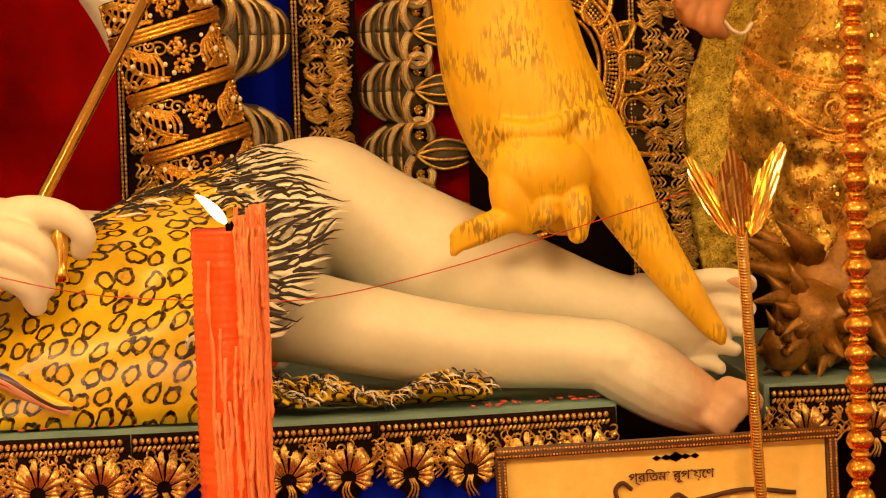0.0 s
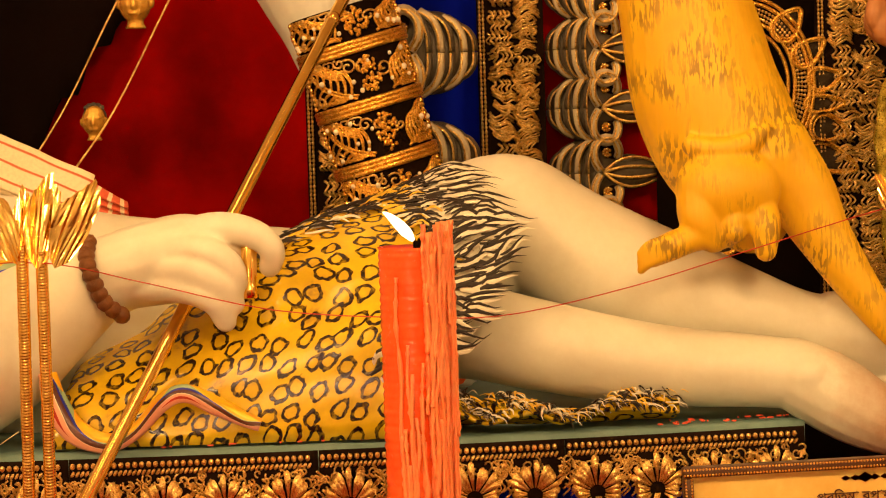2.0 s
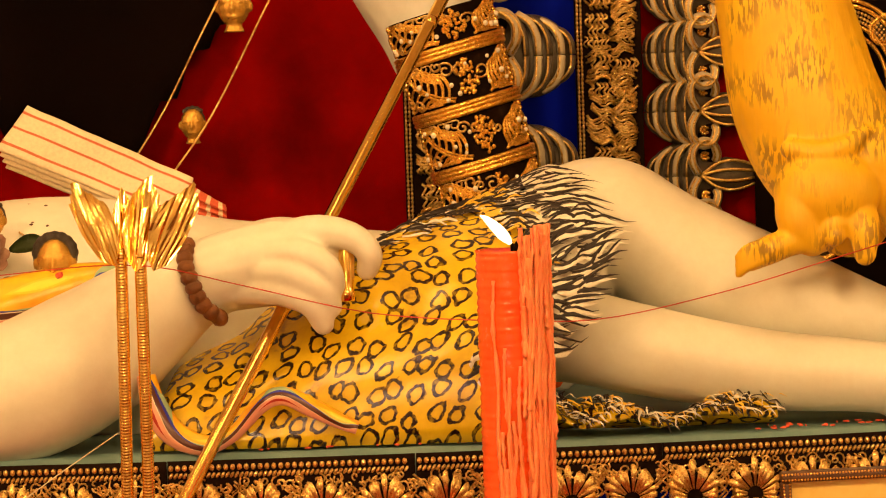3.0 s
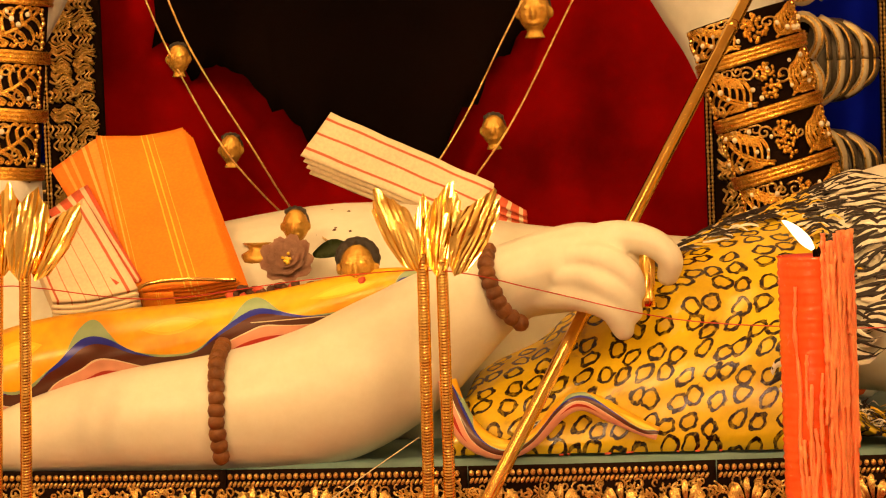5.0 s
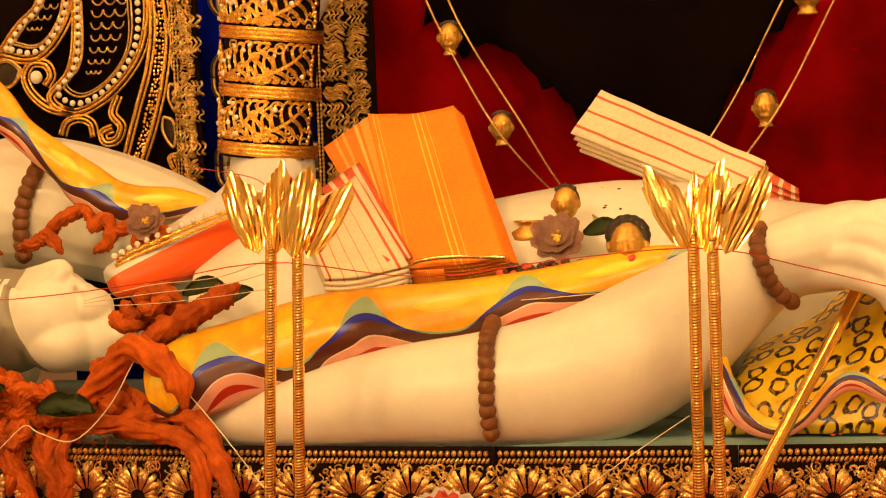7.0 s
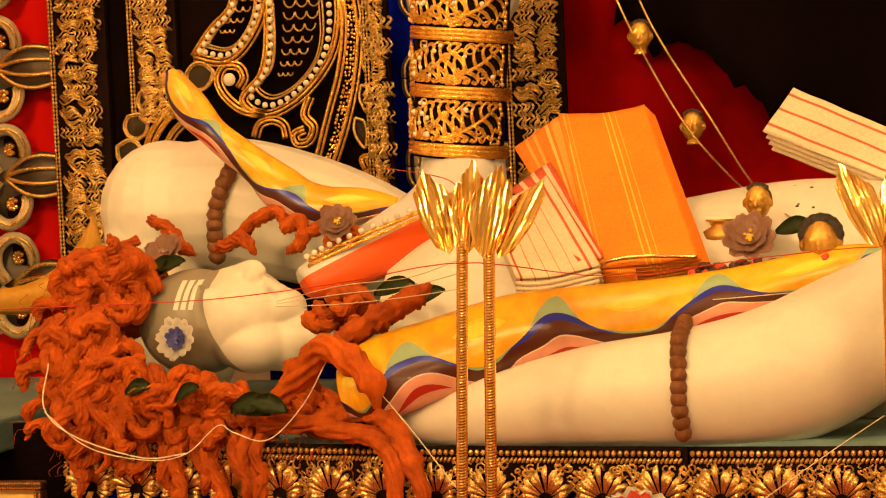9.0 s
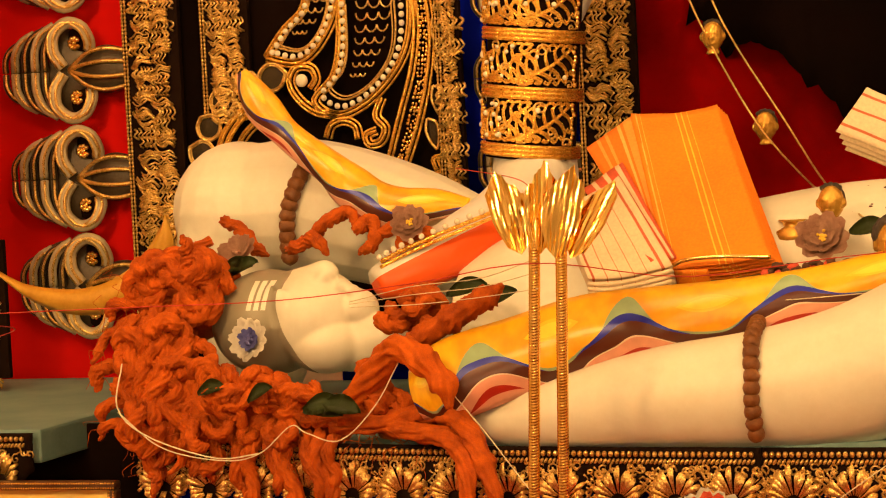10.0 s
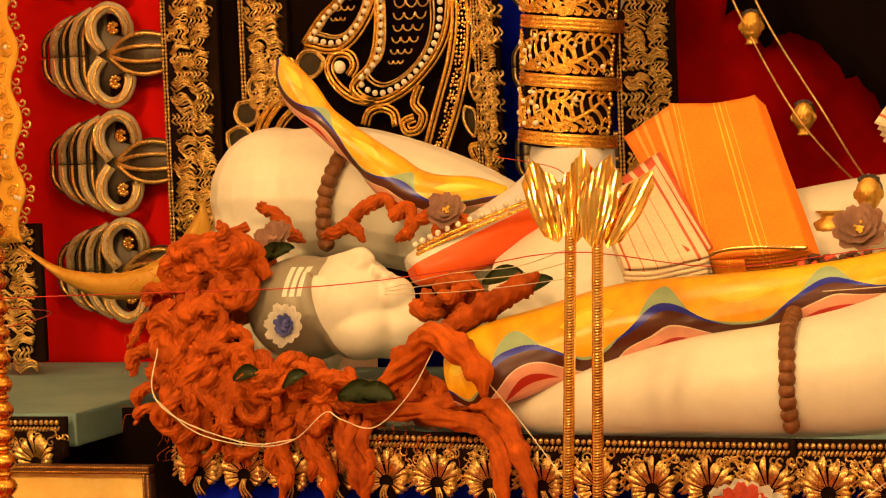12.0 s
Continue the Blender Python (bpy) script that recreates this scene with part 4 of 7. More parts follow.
def trim_panel(x0, x1, front, label, count=4, top=0.997):
    xm = (x0 + x1) / 2
    ob = thing("trim_panel", (xm, front(xm) - 0.012, top - 0.09), label, "trim panel", "gold-flowered trim panels on the deck fronts")
    w = (x1 - x0) / count
    bm = bmesh.new()

    def hem(x):
        s = ((x - x0) / w) % 1.0
        return top - 0.050 - 0.040 * max(0.0, 1 - abs(s - 0.5) * 2.3) ** 0.8
    sheet(bm, lambda u, v: (lerp(x0, x1, u), front(lerp(x0, x1, u)) - 0.012 - 0.003 * math.sin(v * 3), lerp(hem(lerp(x0, x1, u)), top, v)), 10 * count, 5, 0.006)
    part("backing", bm, VELVET, ob, "black velvet backing with a scalloped hem")
    base = base_of(ob)
    for i in range(count):
        x = x0 + w * (i + 0.5)
        fl = new("flower", FLOWER)
        fl.parent = ob
        fl.matrix_basis = Matrix.Translation(Vector((x, front(x) - 0.021, top - 0.052)) - base) @ Matrix.Rotation(rnd(-0.12, 0.12), 4, "Y") @ Matrix.Diagonal((rnd(1.02, 1.16) * random.choice((-1, 1)), 1, rnd(1.0, 1.12), 1))
    bm = bmesh.new()
    for i in range(count * 2):
        x = x0 + w * 0.5 * (i + 0.5)
        for j in range(8):
            sx, sz = x + rnd(-0.3, 0.3) * w * 0.8, top - rnd(0.021, 0.034)
            cord(bm, spiral(sx, sz, front(sx) - 0.0215, rnd(0.004, 0.008), rnd(0.6, 1.1), rnd(0, 6), random.choice((-1, 1)), 8), 0.0012, 4, 10)
        if i % 2 == 0:
            for j in range(26):
                sx, sz = x0 + w * (i // 2) + rnd(-0.014, 0.014) + 0.004, top - rnd(0.022, 0.054)
                cord(bm, [(sx, front(sx) - 0.0215, sz), (sx + 0.005, front(sx) - 0.02, sz - 0.006), (sx - 0.003, front(sx) - 0.02, sz - 0.014)], 0.0013, 4, 8)
    part("scroll_embroidery", bm, ANTIQUE, ob, "small gold scrolls")
    bm = bmesh.new()
    n = int((x1 - x0 - 0.006) / 0.0076)
    for i in range(n):
        x = x0 + 0.004 + 0.0076 * i
        ball(bm, (x, front(x) - 0.0215, top - 0.007), (0.0032, 0.003, 0.0036), 6)
    part("bead_row", bm, ANTIQUE, ob, "row of round gold beads")
    bm = bmesh.new()
    n = int((x1 - x0 - 0.006) / 0.0052)
    for i in range(n):
        x = x0 + 0.004 + 0.0052 * i
        ball(bm, (x, front(x) - 0.0215, top - 0.0155), (0.0021, 0.0026, 0.0040), 5, Matrix.Rotation(0.6, 4, "Y"))
    part("rope", bm, ANTIQUE, ob, "twisted gold rope")
    return ob


edges = np.linspace(-1.475, 0.448, 8)
for a, b in zip(edges, edges[1:]):
    trim_panel(a + 0.0006, b - 0.0006, deck_front, "black velvet trim panel with gold flowers and beaded edge on the deck front")
trim_panel(0.652, 0.90, lambda x: 3.20, "black velvet trim panel with gold flowers on the side deck", 3)
trim_panel(-1.94, -1.665, lambda x: 3.20, "black velvet trim panel with gold flowers on the side deck", 3)


# ---- ledge before the plinth, on which sticks, candle and boards stand ----
LEDGE = 0.72
bm = bmesh.new()
slab(bm, (-2.2, 2.60, 0.0), (1.2, 2.985, LEDGE), 0.004)
structure("front_ledge", bm, DARKRED, "dark red cloth-covered ledge before the plinth", "ledge")


# ---- leopard skin: fringe and trailing edge ----
FUR_DARK = mottled("dark_fur_paint", (0.006, 0.0025, 0.0015), (0.020, 0.008, 0.004), 0.6, 0, 60, 500, 0.3)
FUR_PALE = mottled("pale_fur_paint", (0.70, 0.64, 0.52), (0.86, 0.81, 0.70), 0.4, 0, 60, 500, 0.3)
FUR_YELLOW = mottled("yellow_fur_paint", (0.72, 0.42, 0.02), (0.90, 0.60, 0.06), 0.35, 0, 60, 500, 0.3)


def strand(bm, root, way, out, length, width, bend):
    """A flat, tapering, curved lick of painted fur."""
    root, way, out = Vector(root), Vector(way).normalized(), Vector(out).normalized()
    side = way.cross(out)
    prev = None
    for i in range(6):
        t = i / 5
        c = root + way * (length * t) + side * (bend * math.sin(t * 5.6)) + out * (0.006 * math.sin(t * 3.1) + 0.002)
        w = width * (0.55 + 0.9 * t if t < 0.4 else 0.91 * (1.02 - t) / 0.62)
        row = [bm.verts.new(c - side * w), bm.verts.new(c + out * w * 0.7), bm.verts.new(c + side * w)]
        if prev:
            bm.faces.new((prev[0], prev[1], row[1], row[0]))
            bm.faces.new((prev[1], prev[2], row[2], row[1]))
        prev = row


def fringe():
    sets = {"dark": bmesh.new(), "pale": bmesh.new(), "yellow": bmesh.new()}
    def lick(u, v, way, kind, length, width, bend, lift):
        p = Vector(hip_point(u, v, lift))
        out = (p - Vector((p.x, 3.29, 1.06))).normalized()
        way = Vector(way) - out * Vector(way).dot(out)
        strand(sets[kind], p + out * 0.001, way, out, length, width, bend)
    # a pale ground band, and rows of long dark licks that sweep outwards over the hem in one flow
    for row in range(3):
        for i in range(74):
            v = 0.07 + 0.69 * (i + rnd(-0.35, 0.35)) / 74
            u = 0.845 + 0.065 * row + rnd(-0.03, 0.02)
            flow = -0.42 + 1.0 * (1 - min(1, v / 0.62)) + 0.22 * math.sin(v * 26 + row * 0.4)
            way = (1.0, rnd(-0.05, 0.05), flow + rnd(-0.08, 0.08))
            bend = 0.0065 * math.sin(v * 26 + row * 0.4 + 1) + rnd(-0.004, 0.004)
            if row == 2 or i % 3 == 0:
                lick(u, v, way, "pale", rnd(0.040, 0.054), rnd(0.0034, 0.0050), bend, 0.003 + 0.001 * row)
            lick(u, v + 0.005, way, "dark", rnd(0.040, 0.062), rnd(0.0020, 0.0036), bend, 0.0050 + 0.001 * row)
    for i in range(46):
        lick(rnd(0.78, 0.90), rnd(0.15, 0.70), (1.0, 0, rnd(-0.3, 0.3)), "yellow", rnd(0.02, 0.035), rnd(0.002, 0.004), rnd(-0.005, 0.005), 0.004)
    # ridge of fur along the top
    for i in range(420):
        u, v = rnd(0.22, 0.90), 0.50 + 0.20 * random.random() ** 0.8
        pick = random.random()
        kind = "dark" if pick < 0.52 else ("pale" if pick < 0.80 else "yellow")
        lick(u, v, (1.0, rnd(-0.3, 0.0), rnd(-0.25, 0.30)), kind, rnd(0.030, 0.058), rnd(0.0022, 0.0042), rnd(-0.007, 0.007), 0.002 + 0.002 * (kind == "dark"))
    # edge trailing on the deck
    for i in range(330):
        x = rnd(0.03, 0.30)
        y = rug_y(x) + rnd(0.0, 0.05)
        z = rug_z(x, y)
        way = Vector((rnd(0.2, 1.0), -0.8, -0.25 + rnd(-0.2, 0.3)))
        pick = random.random()
        bm = sets["dark"] if pick < 0.5 else (sets["pale"] if pick < 0.78 else sets["yellow"])
        strand(bm, (x, y, z + 0.002), way, (0.1, -0.5, 1), rnd(0.015, 0.034), rnd(0.0015, 0.003), rnd(-0.006, 0.006))
    bm = bmesh.new()
    sheet(bm, lambda u, v: hip_point(lerp(0.875 + 0.02 * math.sin(v * 40), 1.0, u), lerp(0.10, 0.78, v), 0.004), 14, 60, 0.003)
    part("pale_band", bm, FUR_PALE, skin, "cream painted band under the fur licks")
    for key, m, label in (("dark", FUR_DARK, "black painted fur licks"), ("pale", FUR_PALE, "cream painted fur licks"), ("yellow", FUR_YELLOW, "yellow painted fur licks")):
        tagged(part(key + "_fringe", sets[key], m, skin, label), kind="stuff")


def rug_y(x):
    return float(np.interp(x, [-0.1, 0.03, 0.12, 0.19, 0.27, 0.32], [3.03, 3.035, 3.035, 3.055, 3.07, 3.09]))


def rug_z(x, y):
    return 1.004 + 0.050 * (0.55 + 0.5 * noise.noise((x * 18, y * 20, 3.3))) * math.exp(-((y - rug_y(x) - 0.03) / 0.05) ** 2) * (1.3 if x < 0.12 else 1.0)


bm = bmesh.new()
sheet(bm, lambda u, v: (lerp(-0.02, 0.31, u), rug_y(lerp(-0.02, 0.31, u)) + 0.11 * v * (1 - 0.5 * u), rug_z(lerp(-0.02, 0.31, u), rug_y(lerp(-0.02, 0.31, u)) + 0.11 * v)), 50, 16, 0.004, uv=(0.34, 0.11))
part("trailing_edge", bm, LEOPARD, skin, "rumpled leopard-painted edge on the deck")
fringe()


# ---- painted band with waves of colour (the snakes) ----
def snake_paint(name, wave, phase, sink=0.0):
    m, tree, p = base_material(name, 0.3)
    uv = coords(tree, "UV")
    sep = tree.nodes.new("ShaderNodeSeparateXYZ")
    tree.links.new(uv, sep.inputs[0])
    squash = tree.nodes.new("ShaderNodeMapping")
    squash.inputs["Scale"].default_value = (1, 0.08, 1)
    tree.links.new(uv, squash.inputs["Vector"])
    uv = squash.outputs[0]
    wob = node(tree, "ShaderNodeTexNoise", Scale=11.0, Detail=1.0)
    tree.links.new(uv, wob.inputs["Vector"])
    u, v = sep.outputs[0], sep.outputs[1]
    swing = calc(tree, "SINE", calc(tree, "ADD", calc(tree, "MULTIPLY", u, wave), phase))
    lifted = calc(tree, "MULTIPLY", calc(tree, "POWER", calc(tree, "MAXIMUM", swing, 0.0), 3.0), 0.30)
    low = calc(tree, "SUBTRACT", calc(tree, "SUBTRACT", v, calc(tree, "MULTIPLY", swing, 0.15)), calc(tree, "MULTIPLY", calc(tree, "SUBTRACT", wob.outputs[0], 0.5), 0.5))
    low = calc(tree, "SUBTRACT", low, sink)
    soft = node(tree, "ShaderNodeTexNoise", Scale=24.0, Detail=3.0)
    tree.links.new(uv, soft.inputs["Vector"])
    colour = ramp(tree, soft.outputs[0], [(0.35, (0.80, 0.34, 0.008)), (0.6, (0.92, 0.52, 0.012))])

    def over(mask, rgb):
        """Lays a flat colour over the paint where the mask is 1."""
        nonlocal colour
        m2 = tree.nodes.new("ShaderNodeMix")
        m2.data_type = "RGBA"
        tree.links.new(mask, m2.inputs["Factor"])
        tree.links.new(colour, m2.inputs[6])
        m2.inputs[7].default_value = (*rgb, 1)
        colour = m2.outputs[2]
    # pale heart of each yellow lobe
    heart = calc(tree, "SUBTRACT", calc(tree, "ABSOLUTE", calc(tree, "SUBTRACT", v, 0.66)), calc(tree, "MULTIPLY", swing, -0.20))
    over(calc(tree, "LESS_THAN", heart, -0.07), (0.90, 0.60, 0.03))
    over(calc(tree, "LESS_THAN", heart, -0.115), (0.93, 0.70, 0.06))
    over(calc(tree, "LESS_THAN", low, calc(tree, "ADD", lifted, 0.40)), (0.30, 0.44, 0.26))
    over(calc(tree, "LESS_THAN", low, calc(tree, "ADD", calc(tree, "MULTIPLY", swing, 0.055), 0.405)), (0.012, 0.022, 0.42))
    over(calc(tree, "LESS_THAN", low, 0.36), (0.085, 0.018, 0.008))
    over(calc(tree, "LESS_THAN", low, 0.185), (0.80, 0.66, 0.50))
    over(calc(tree, "LESS_THAN", low, 0.165), (0.76, 0.36, 0.25))
    lens = calc(tree, "ABSOLUTE", calc(tree, "ADD", low, 0.01))
    over(calc(tree, "LESS_THAN", lens, calc(tree, "MULTIPLY", calc(tree, "SUBTRACT", swing, 0.3), 0.08)), (0.44, 0.025, 0.012))
    fine = node(tree, "ShaderNodeTexNoise", Scale=70.0, Detail=4.0)
    tree.links.new(uv, fine.inputs["Vector"])
    mix = tree.nodes.new("ShaderNodeMix")
    mix.data_type, mix.blend_type = "RGBA", "MULTIPLY"
    mix.inputs["Factor"].default_value = 0.35
    tree.links.new(colour, mix.inputs[6])
    tree.links.new(ramp(tree, fine.outputs[0], [(0.3, (0.7, 0.7, 0.7)), (0.6, (1, 1, 1))]), mix.inputs[7])
    tree.links.new(mix.outputs[2], p.inputs["Base Color"])
    bump(tree, p, fine.outputs[0], 0.12)
    return m


def painted_band(bm, rows, steps=70, bulge=0.6, back=0.3):
    """A rounded band along rows of (x, y, z, half width); its face is towards the hall and up."""
    g = glide(rows, steps)

    def fn(u, v):
        i = u * (steps - 1)
        a, t = int(min(i, steps - 2)), i - int(min(i, steps - 2))
        c = g[a] * (1 - t) + g[a + 1] * t
        d = Vector(g[min(a + 1, steps - 1)][:3] - g[max(a - 1, 0)][:3]).normalized()
        up = d.cross(Vector((0, 1, 0)))
        up = -up.normalized() if up.z < 0 else up.normalized()
        if abs(d.z) > 0.92:
            up = Vector((1, 0, 0)) if d.z < 0 else Vector((-1, 0, 0))
        s = (v - 0.5) * 2
        return Vector(c[:3]) + up * (c[3] * s) + Vector((0, -1, 0)) * (c[3] * bulge * (1 - s * s)) + Vector((0, 1, 0)) * (c[3] * back * s)
    length = float(np.sum(np.linalg.norm(np.diff(g[:, :3], axis=0), axis=1)))
    sheet(bm, fn, steps * 2, 14, 0.006, uv=(length, 1.0))


bm = bmesh.new()
painted_band(bm, [(-1.070, 3.030, 1.058, 0.026), (-1.03, 3.03, 1.074, 0.044), (-0.95, 3.05, 1.100, 0.042), (-0.87, 3.06, 1.124, 0.040), (-0.78, 3.06, 1.136, 0.036), (-0.69, 3.07, 1.148, 0.030),
                  (-0.60, 3.09, 1.162, 0.026), (-0.50, 3.12, 1.186, 0.020), (-0.44, 3.14, 1.196, 0.010)])
tagged(part("painted_snake", bm, snake_paint("snake_paint_near", 37.0, -3.3), at=(-0.8, 3.1, 1.05)), "painted plaster snake in yellow, blue and brown along the arm", "snake statue")
bm = bmesh.new()
painted_band(bm, [(-1.412, 3.36, 1.455, 0.003), (-1.401, 3.36, 1.434, 0.013), (-1.383, 3.36, 1.405, 0.019), (-1.356, 3.36, 1.374, 0.015), (-1.324, 3.355, 1.348, 0.016), (-1.290, 3.355, 1.322, 0.018), (-1.262, 3.35, 1.298, 0.024),
                  (-1.232, 3.35, 1.276, 0.025), (-1.195, 3.35, 1.268, 0.022), (-1.150, 3.36, 1.270, 0.016), (-1.108, 3.37, 1.264, 0.008)])
tagged(part("painted_snake", bm, snake_paint("snake_paint_far", 44.0, 2.6), at=(-1.25, 3.4, 1.25)), "painted plaster snake with raised head over the far shoulder", "snake statue")
bm = bmesh.new()
painted_band(bm, [(-0.400, 3.018, 1.090, 0.006), (-0.392, 3.012, 1.060, 0.009), (-0.372, 3.006, 1.028, 0.010), (-0.338, 3.003, 1.012, 0.007), (-0.305, 3.004, 1.022, 0.004), (-0.270, 3.004, 1.056, 0.005), (-0.245, 3.005, 1.064, 0.006), (-0.215, 3.007, 1.050, 0.006), (-0.185, 3.009, 1.034, 0.004), (-0.165, 3.008, 1.026, 0.003)], 50)
tagged(part("painted_snake", bm, snake_paint("snake_paint_tail", 40.0, 0.0, 0.22), at=(-0.3, 3.03, 1.0)), "thin painted snake tail curling over the leopard skin", "snake statue")


# ---- bead strings on the arms ----
def bead_string(points, r, n, label):
    ob = thing("bead_bracelet", points[0], label, "bead bracelet", "brown bead strings on the statue's arms")
    g = glide(points, 60)
    along = np.concatenate([[0], np.cumsum(np.linalg.norm(np.diff(g, axis=0), axis=1))])
    for i in range(n):
        s = along[-1] * (i + 0.5) / n
        bm = bmesh.new()
        c = Vector([float(np.interp(s, along, g[:, k])) for k in range(3)])
        got = bmesh.ops.create_icosphere(bm, subdivisions=2, radius=1)
        for v in got["verts"]:
            v.co = c + v.co * r * rnd(0.97, 1.03) * (1 + 0.10 * noise.noise(v.co * 3 + c * 50))
        part("bead", bm, BEAD, ob)
    return ob


bead_string([(-0.660, 3.045, 1.136), (-0.657, 2.99, 1.118), (-0.655, 2.970, 1.080), (-0.655, 2.968, 1.045), (-0.653, 2.978, 1.008)], 0.0102, 13, "string of brown rudraksha-like beads round the upper arm")
bead_string([(-0.352, 3.055, 1.236), (-0.353, 3.028, 1.215), (-0.345, 3.022, 1.190), (-0.333, 3.026, 1.165), (-0.312, 3.035, 1.148)], 0.0102, 10, "string of brown beads round the wrist of the raised arm")
bead_string([(-1.337, 3.385, 1.332), (-1.348, 3.365, 1.30), (-1.358, 3.362, 1.27), (-1.362, 3.362, 1.235), (-1.362, 3.37, 1.20)], 0.0118, 10, "string of brown beads round the far arm")


# ---- golden rod through the fist, short tube ----
def rod(p0, p1, r, label, name="golden_rod"):
    ob = thing(name, p1, label, "rod")
    bm = bmesh.new()
    tube(bm, [Vector(p0).lerp(Vector(p1), t) for t in np.linspace(0, 1, 14)], r, 16)
    part("tube", bm, ROD, ob, "polished brass tube")
    for t in (0.28, 0.52):
        c, d = Vector(p0).lerp(Vector(p1), t), (Vector(p1) - Vector(p0)).normalized()
        bm = bmesh.new()
        tube(bm, [c - d * 0.006, c - d * 0.004, c + d * 0.004, c + d * 0.006], [r * 1.01, r * 1.12, r * 1.12, r * 1.01], 16)
        part("collar", bm, ROD, ob, "thin brass collar")


way = (Vector((-0.344, 2.87, 0.972)) - Vector((-0.064, 3.4, 1.508)))
rod(Vector((-0.064, 3.4, 1.508)) - way * 0.5, Vector((-0.064, 3.4, 1.508)) + way * 1.46, 0.0078, "long polished golden rod slanting through the statue's fist")
bm = bmesh.new()
tube(bm, [(-0.172, 3.040, 1.235), (-0.1725, 3.036, 1.22), (-0.173, 3.030, 1.19), (-0.173, 3.029, 1.182), (-0.1735, 3.028, 1.176), (-0.1735, 3.027, 1.166)], [0.009, 0.009, 0.009, 0.0075, 0.0095, 0.0095], 16)
tagged(part("gold_tube", bm, ROD, at=(-0.171, 3.0, 1.168)), "short golden tube gripped by the statue's fingers", "tube")


# ---- foil arrows ----
def foil_arrow(foot, head, vanes, label):
    ob = thing("foil_arrow", foot, label, "foil arrow", "foil-wrapped arrows standing before the plinth")
    a, b = Vector(foot), Vector(head)
    bm = bmesh.new()
    n = int((b - a).length / 0.0008)
    rings = []
    for i in range(n + 1):
        c = a.lerp(b, i / n)
        r = 0.0066 + 0.00010 * math.cos(2 * math.pi * i / 4.0) + 0.0003 * noise.noise((i * 0.07, foot[0] * 9, 0))
        rings.append([bm.verts.new(c + Vector((r * math.cos(t), r * math.sin(t), 0.0022 * math.sin(t)))) for t in np.linspace(0, 2 * math.pi, 13)[:-1]])
    for p, q in zip(rings, rings[1:]):
        for i in range(12):
            bm.faces.new((p[i], p[(i + 1) % 12], q[(i + 1) % 12], q[i]))
    part("shaft", bm, WOUND, ob, "shaft wound with twisted gold foil")
    for i, (off, lean, length, half, tip, tilt, yaw) in enumerate(vanes):
        # a flat vane pleated lengthwise, cut to a slanting point
        turn = Matrix.Rotation(lean, 3, "Y") @ Matrix.Rotation(tilt, 3, "X") @ Matrix.Rotation(yaw, 3, "Z")
        bm = bmesh.new()
        pleats = 7
        root = b + Vector((off, -0.0035 * i - 0.007, -0.020))
        prev = None
        for m in range(2 * pleats + 1):
            o = m / pleats - 1
            top = length * (1.0 - 0.30 * abs(o - tip)) * rnd(0.95, 1.03)
            foot_cut = 0.012 * abs(o)
            shift = rnd(-0.0008, 0.0008)
            row = []
            for j in range(7):
                q = j / 6
                wide = half * (0.62 + 0.38 * min(1.0, q * 2.2))
                p = Vector((o * wide, (0.0011 if m % 2 else 0.0) + shift + 0.0012 * noise.noise((m * 0.9, j * 0.9, i * 7.1 + foot[0] * 5)), lerp(foot_cut, top, q)))
                row.append(bm.verts.new(root + turn @ p))
            if prev:
                for j in range(6):
                    bm.faces.new((prev[j], prev[j + 1], row[j + 1], row[j]))
            prev = row
        bmesh.ops.recalc_face_normals(bm, faces=bm.faces[:])
        bmesh.ops.solidify(bm, geom=bm.faces[:], thickness=0.0004)
        part("foil_vane", bm, FOIL, ob, "pleated gold foil vane", smooth=False)
    return ob


foil_arrow((-0.405, 2.85, LEDGE), (-0.399, 2.85, 1.245), ((0.004, -0.04, 0.086, 0.011, 0.1, -0.25, -0.1), (-0.006, -0.42, 0.104, 0.019, -0.3, -0.27, -0.08)), "gold foil arrow with two pointed vanes beside its twin")
foil_arrow((-0.380, 2.85, LEDGE), (-0.379, 2.85, 1.238), ((0.014, 0.40, 0.104, 0.020, 0.3, -0.10, 0.2), (-0.004, 0.10, 0.110, 0.018, 0.2, -0.26, 0.24)), "gold foil arrow with tall pointed vanes beside its twin")
foil_arrow((-0.890, 2.85, LEDGE), (-0.863, 2.85, 1.252), ((0.008, 0.02, 0.104, 0.018, 0.2, -0.12, 0.1), (-0.012, -0.34, 0.104, 0.021, -0.2, -0.275, 0.34)), "gold foil arrow with broad shining vanes before the chest")
foil_arrow((-0.853, 2.85, LEDGE), (-0.833, 2.85, 1.246), ((0.012, 0.42, 0.100, 0.022, 0.5, -0.26, -0.32), (-0.004, 0.16, 0.106, 0.022, 0.2, -0.10, 0.0)), "gold foil arrow with broad pleated vanes before the chest")
foil_arrow((0.582, 2.85, LEDGE), (0.556, 2.85, 1.222), ((0.0, -0.14, 0.100, 0.018, 0.0, 0.10, 0.0), (-0.008, -0.46, 0.104, 0.014, -0.2, -0.24, -0.3), (0.008, 0.34, 0.116, 0.014, 0.5, -0.26, -0.3)), "single gold foil arrow with reddish vanes beside the name board")


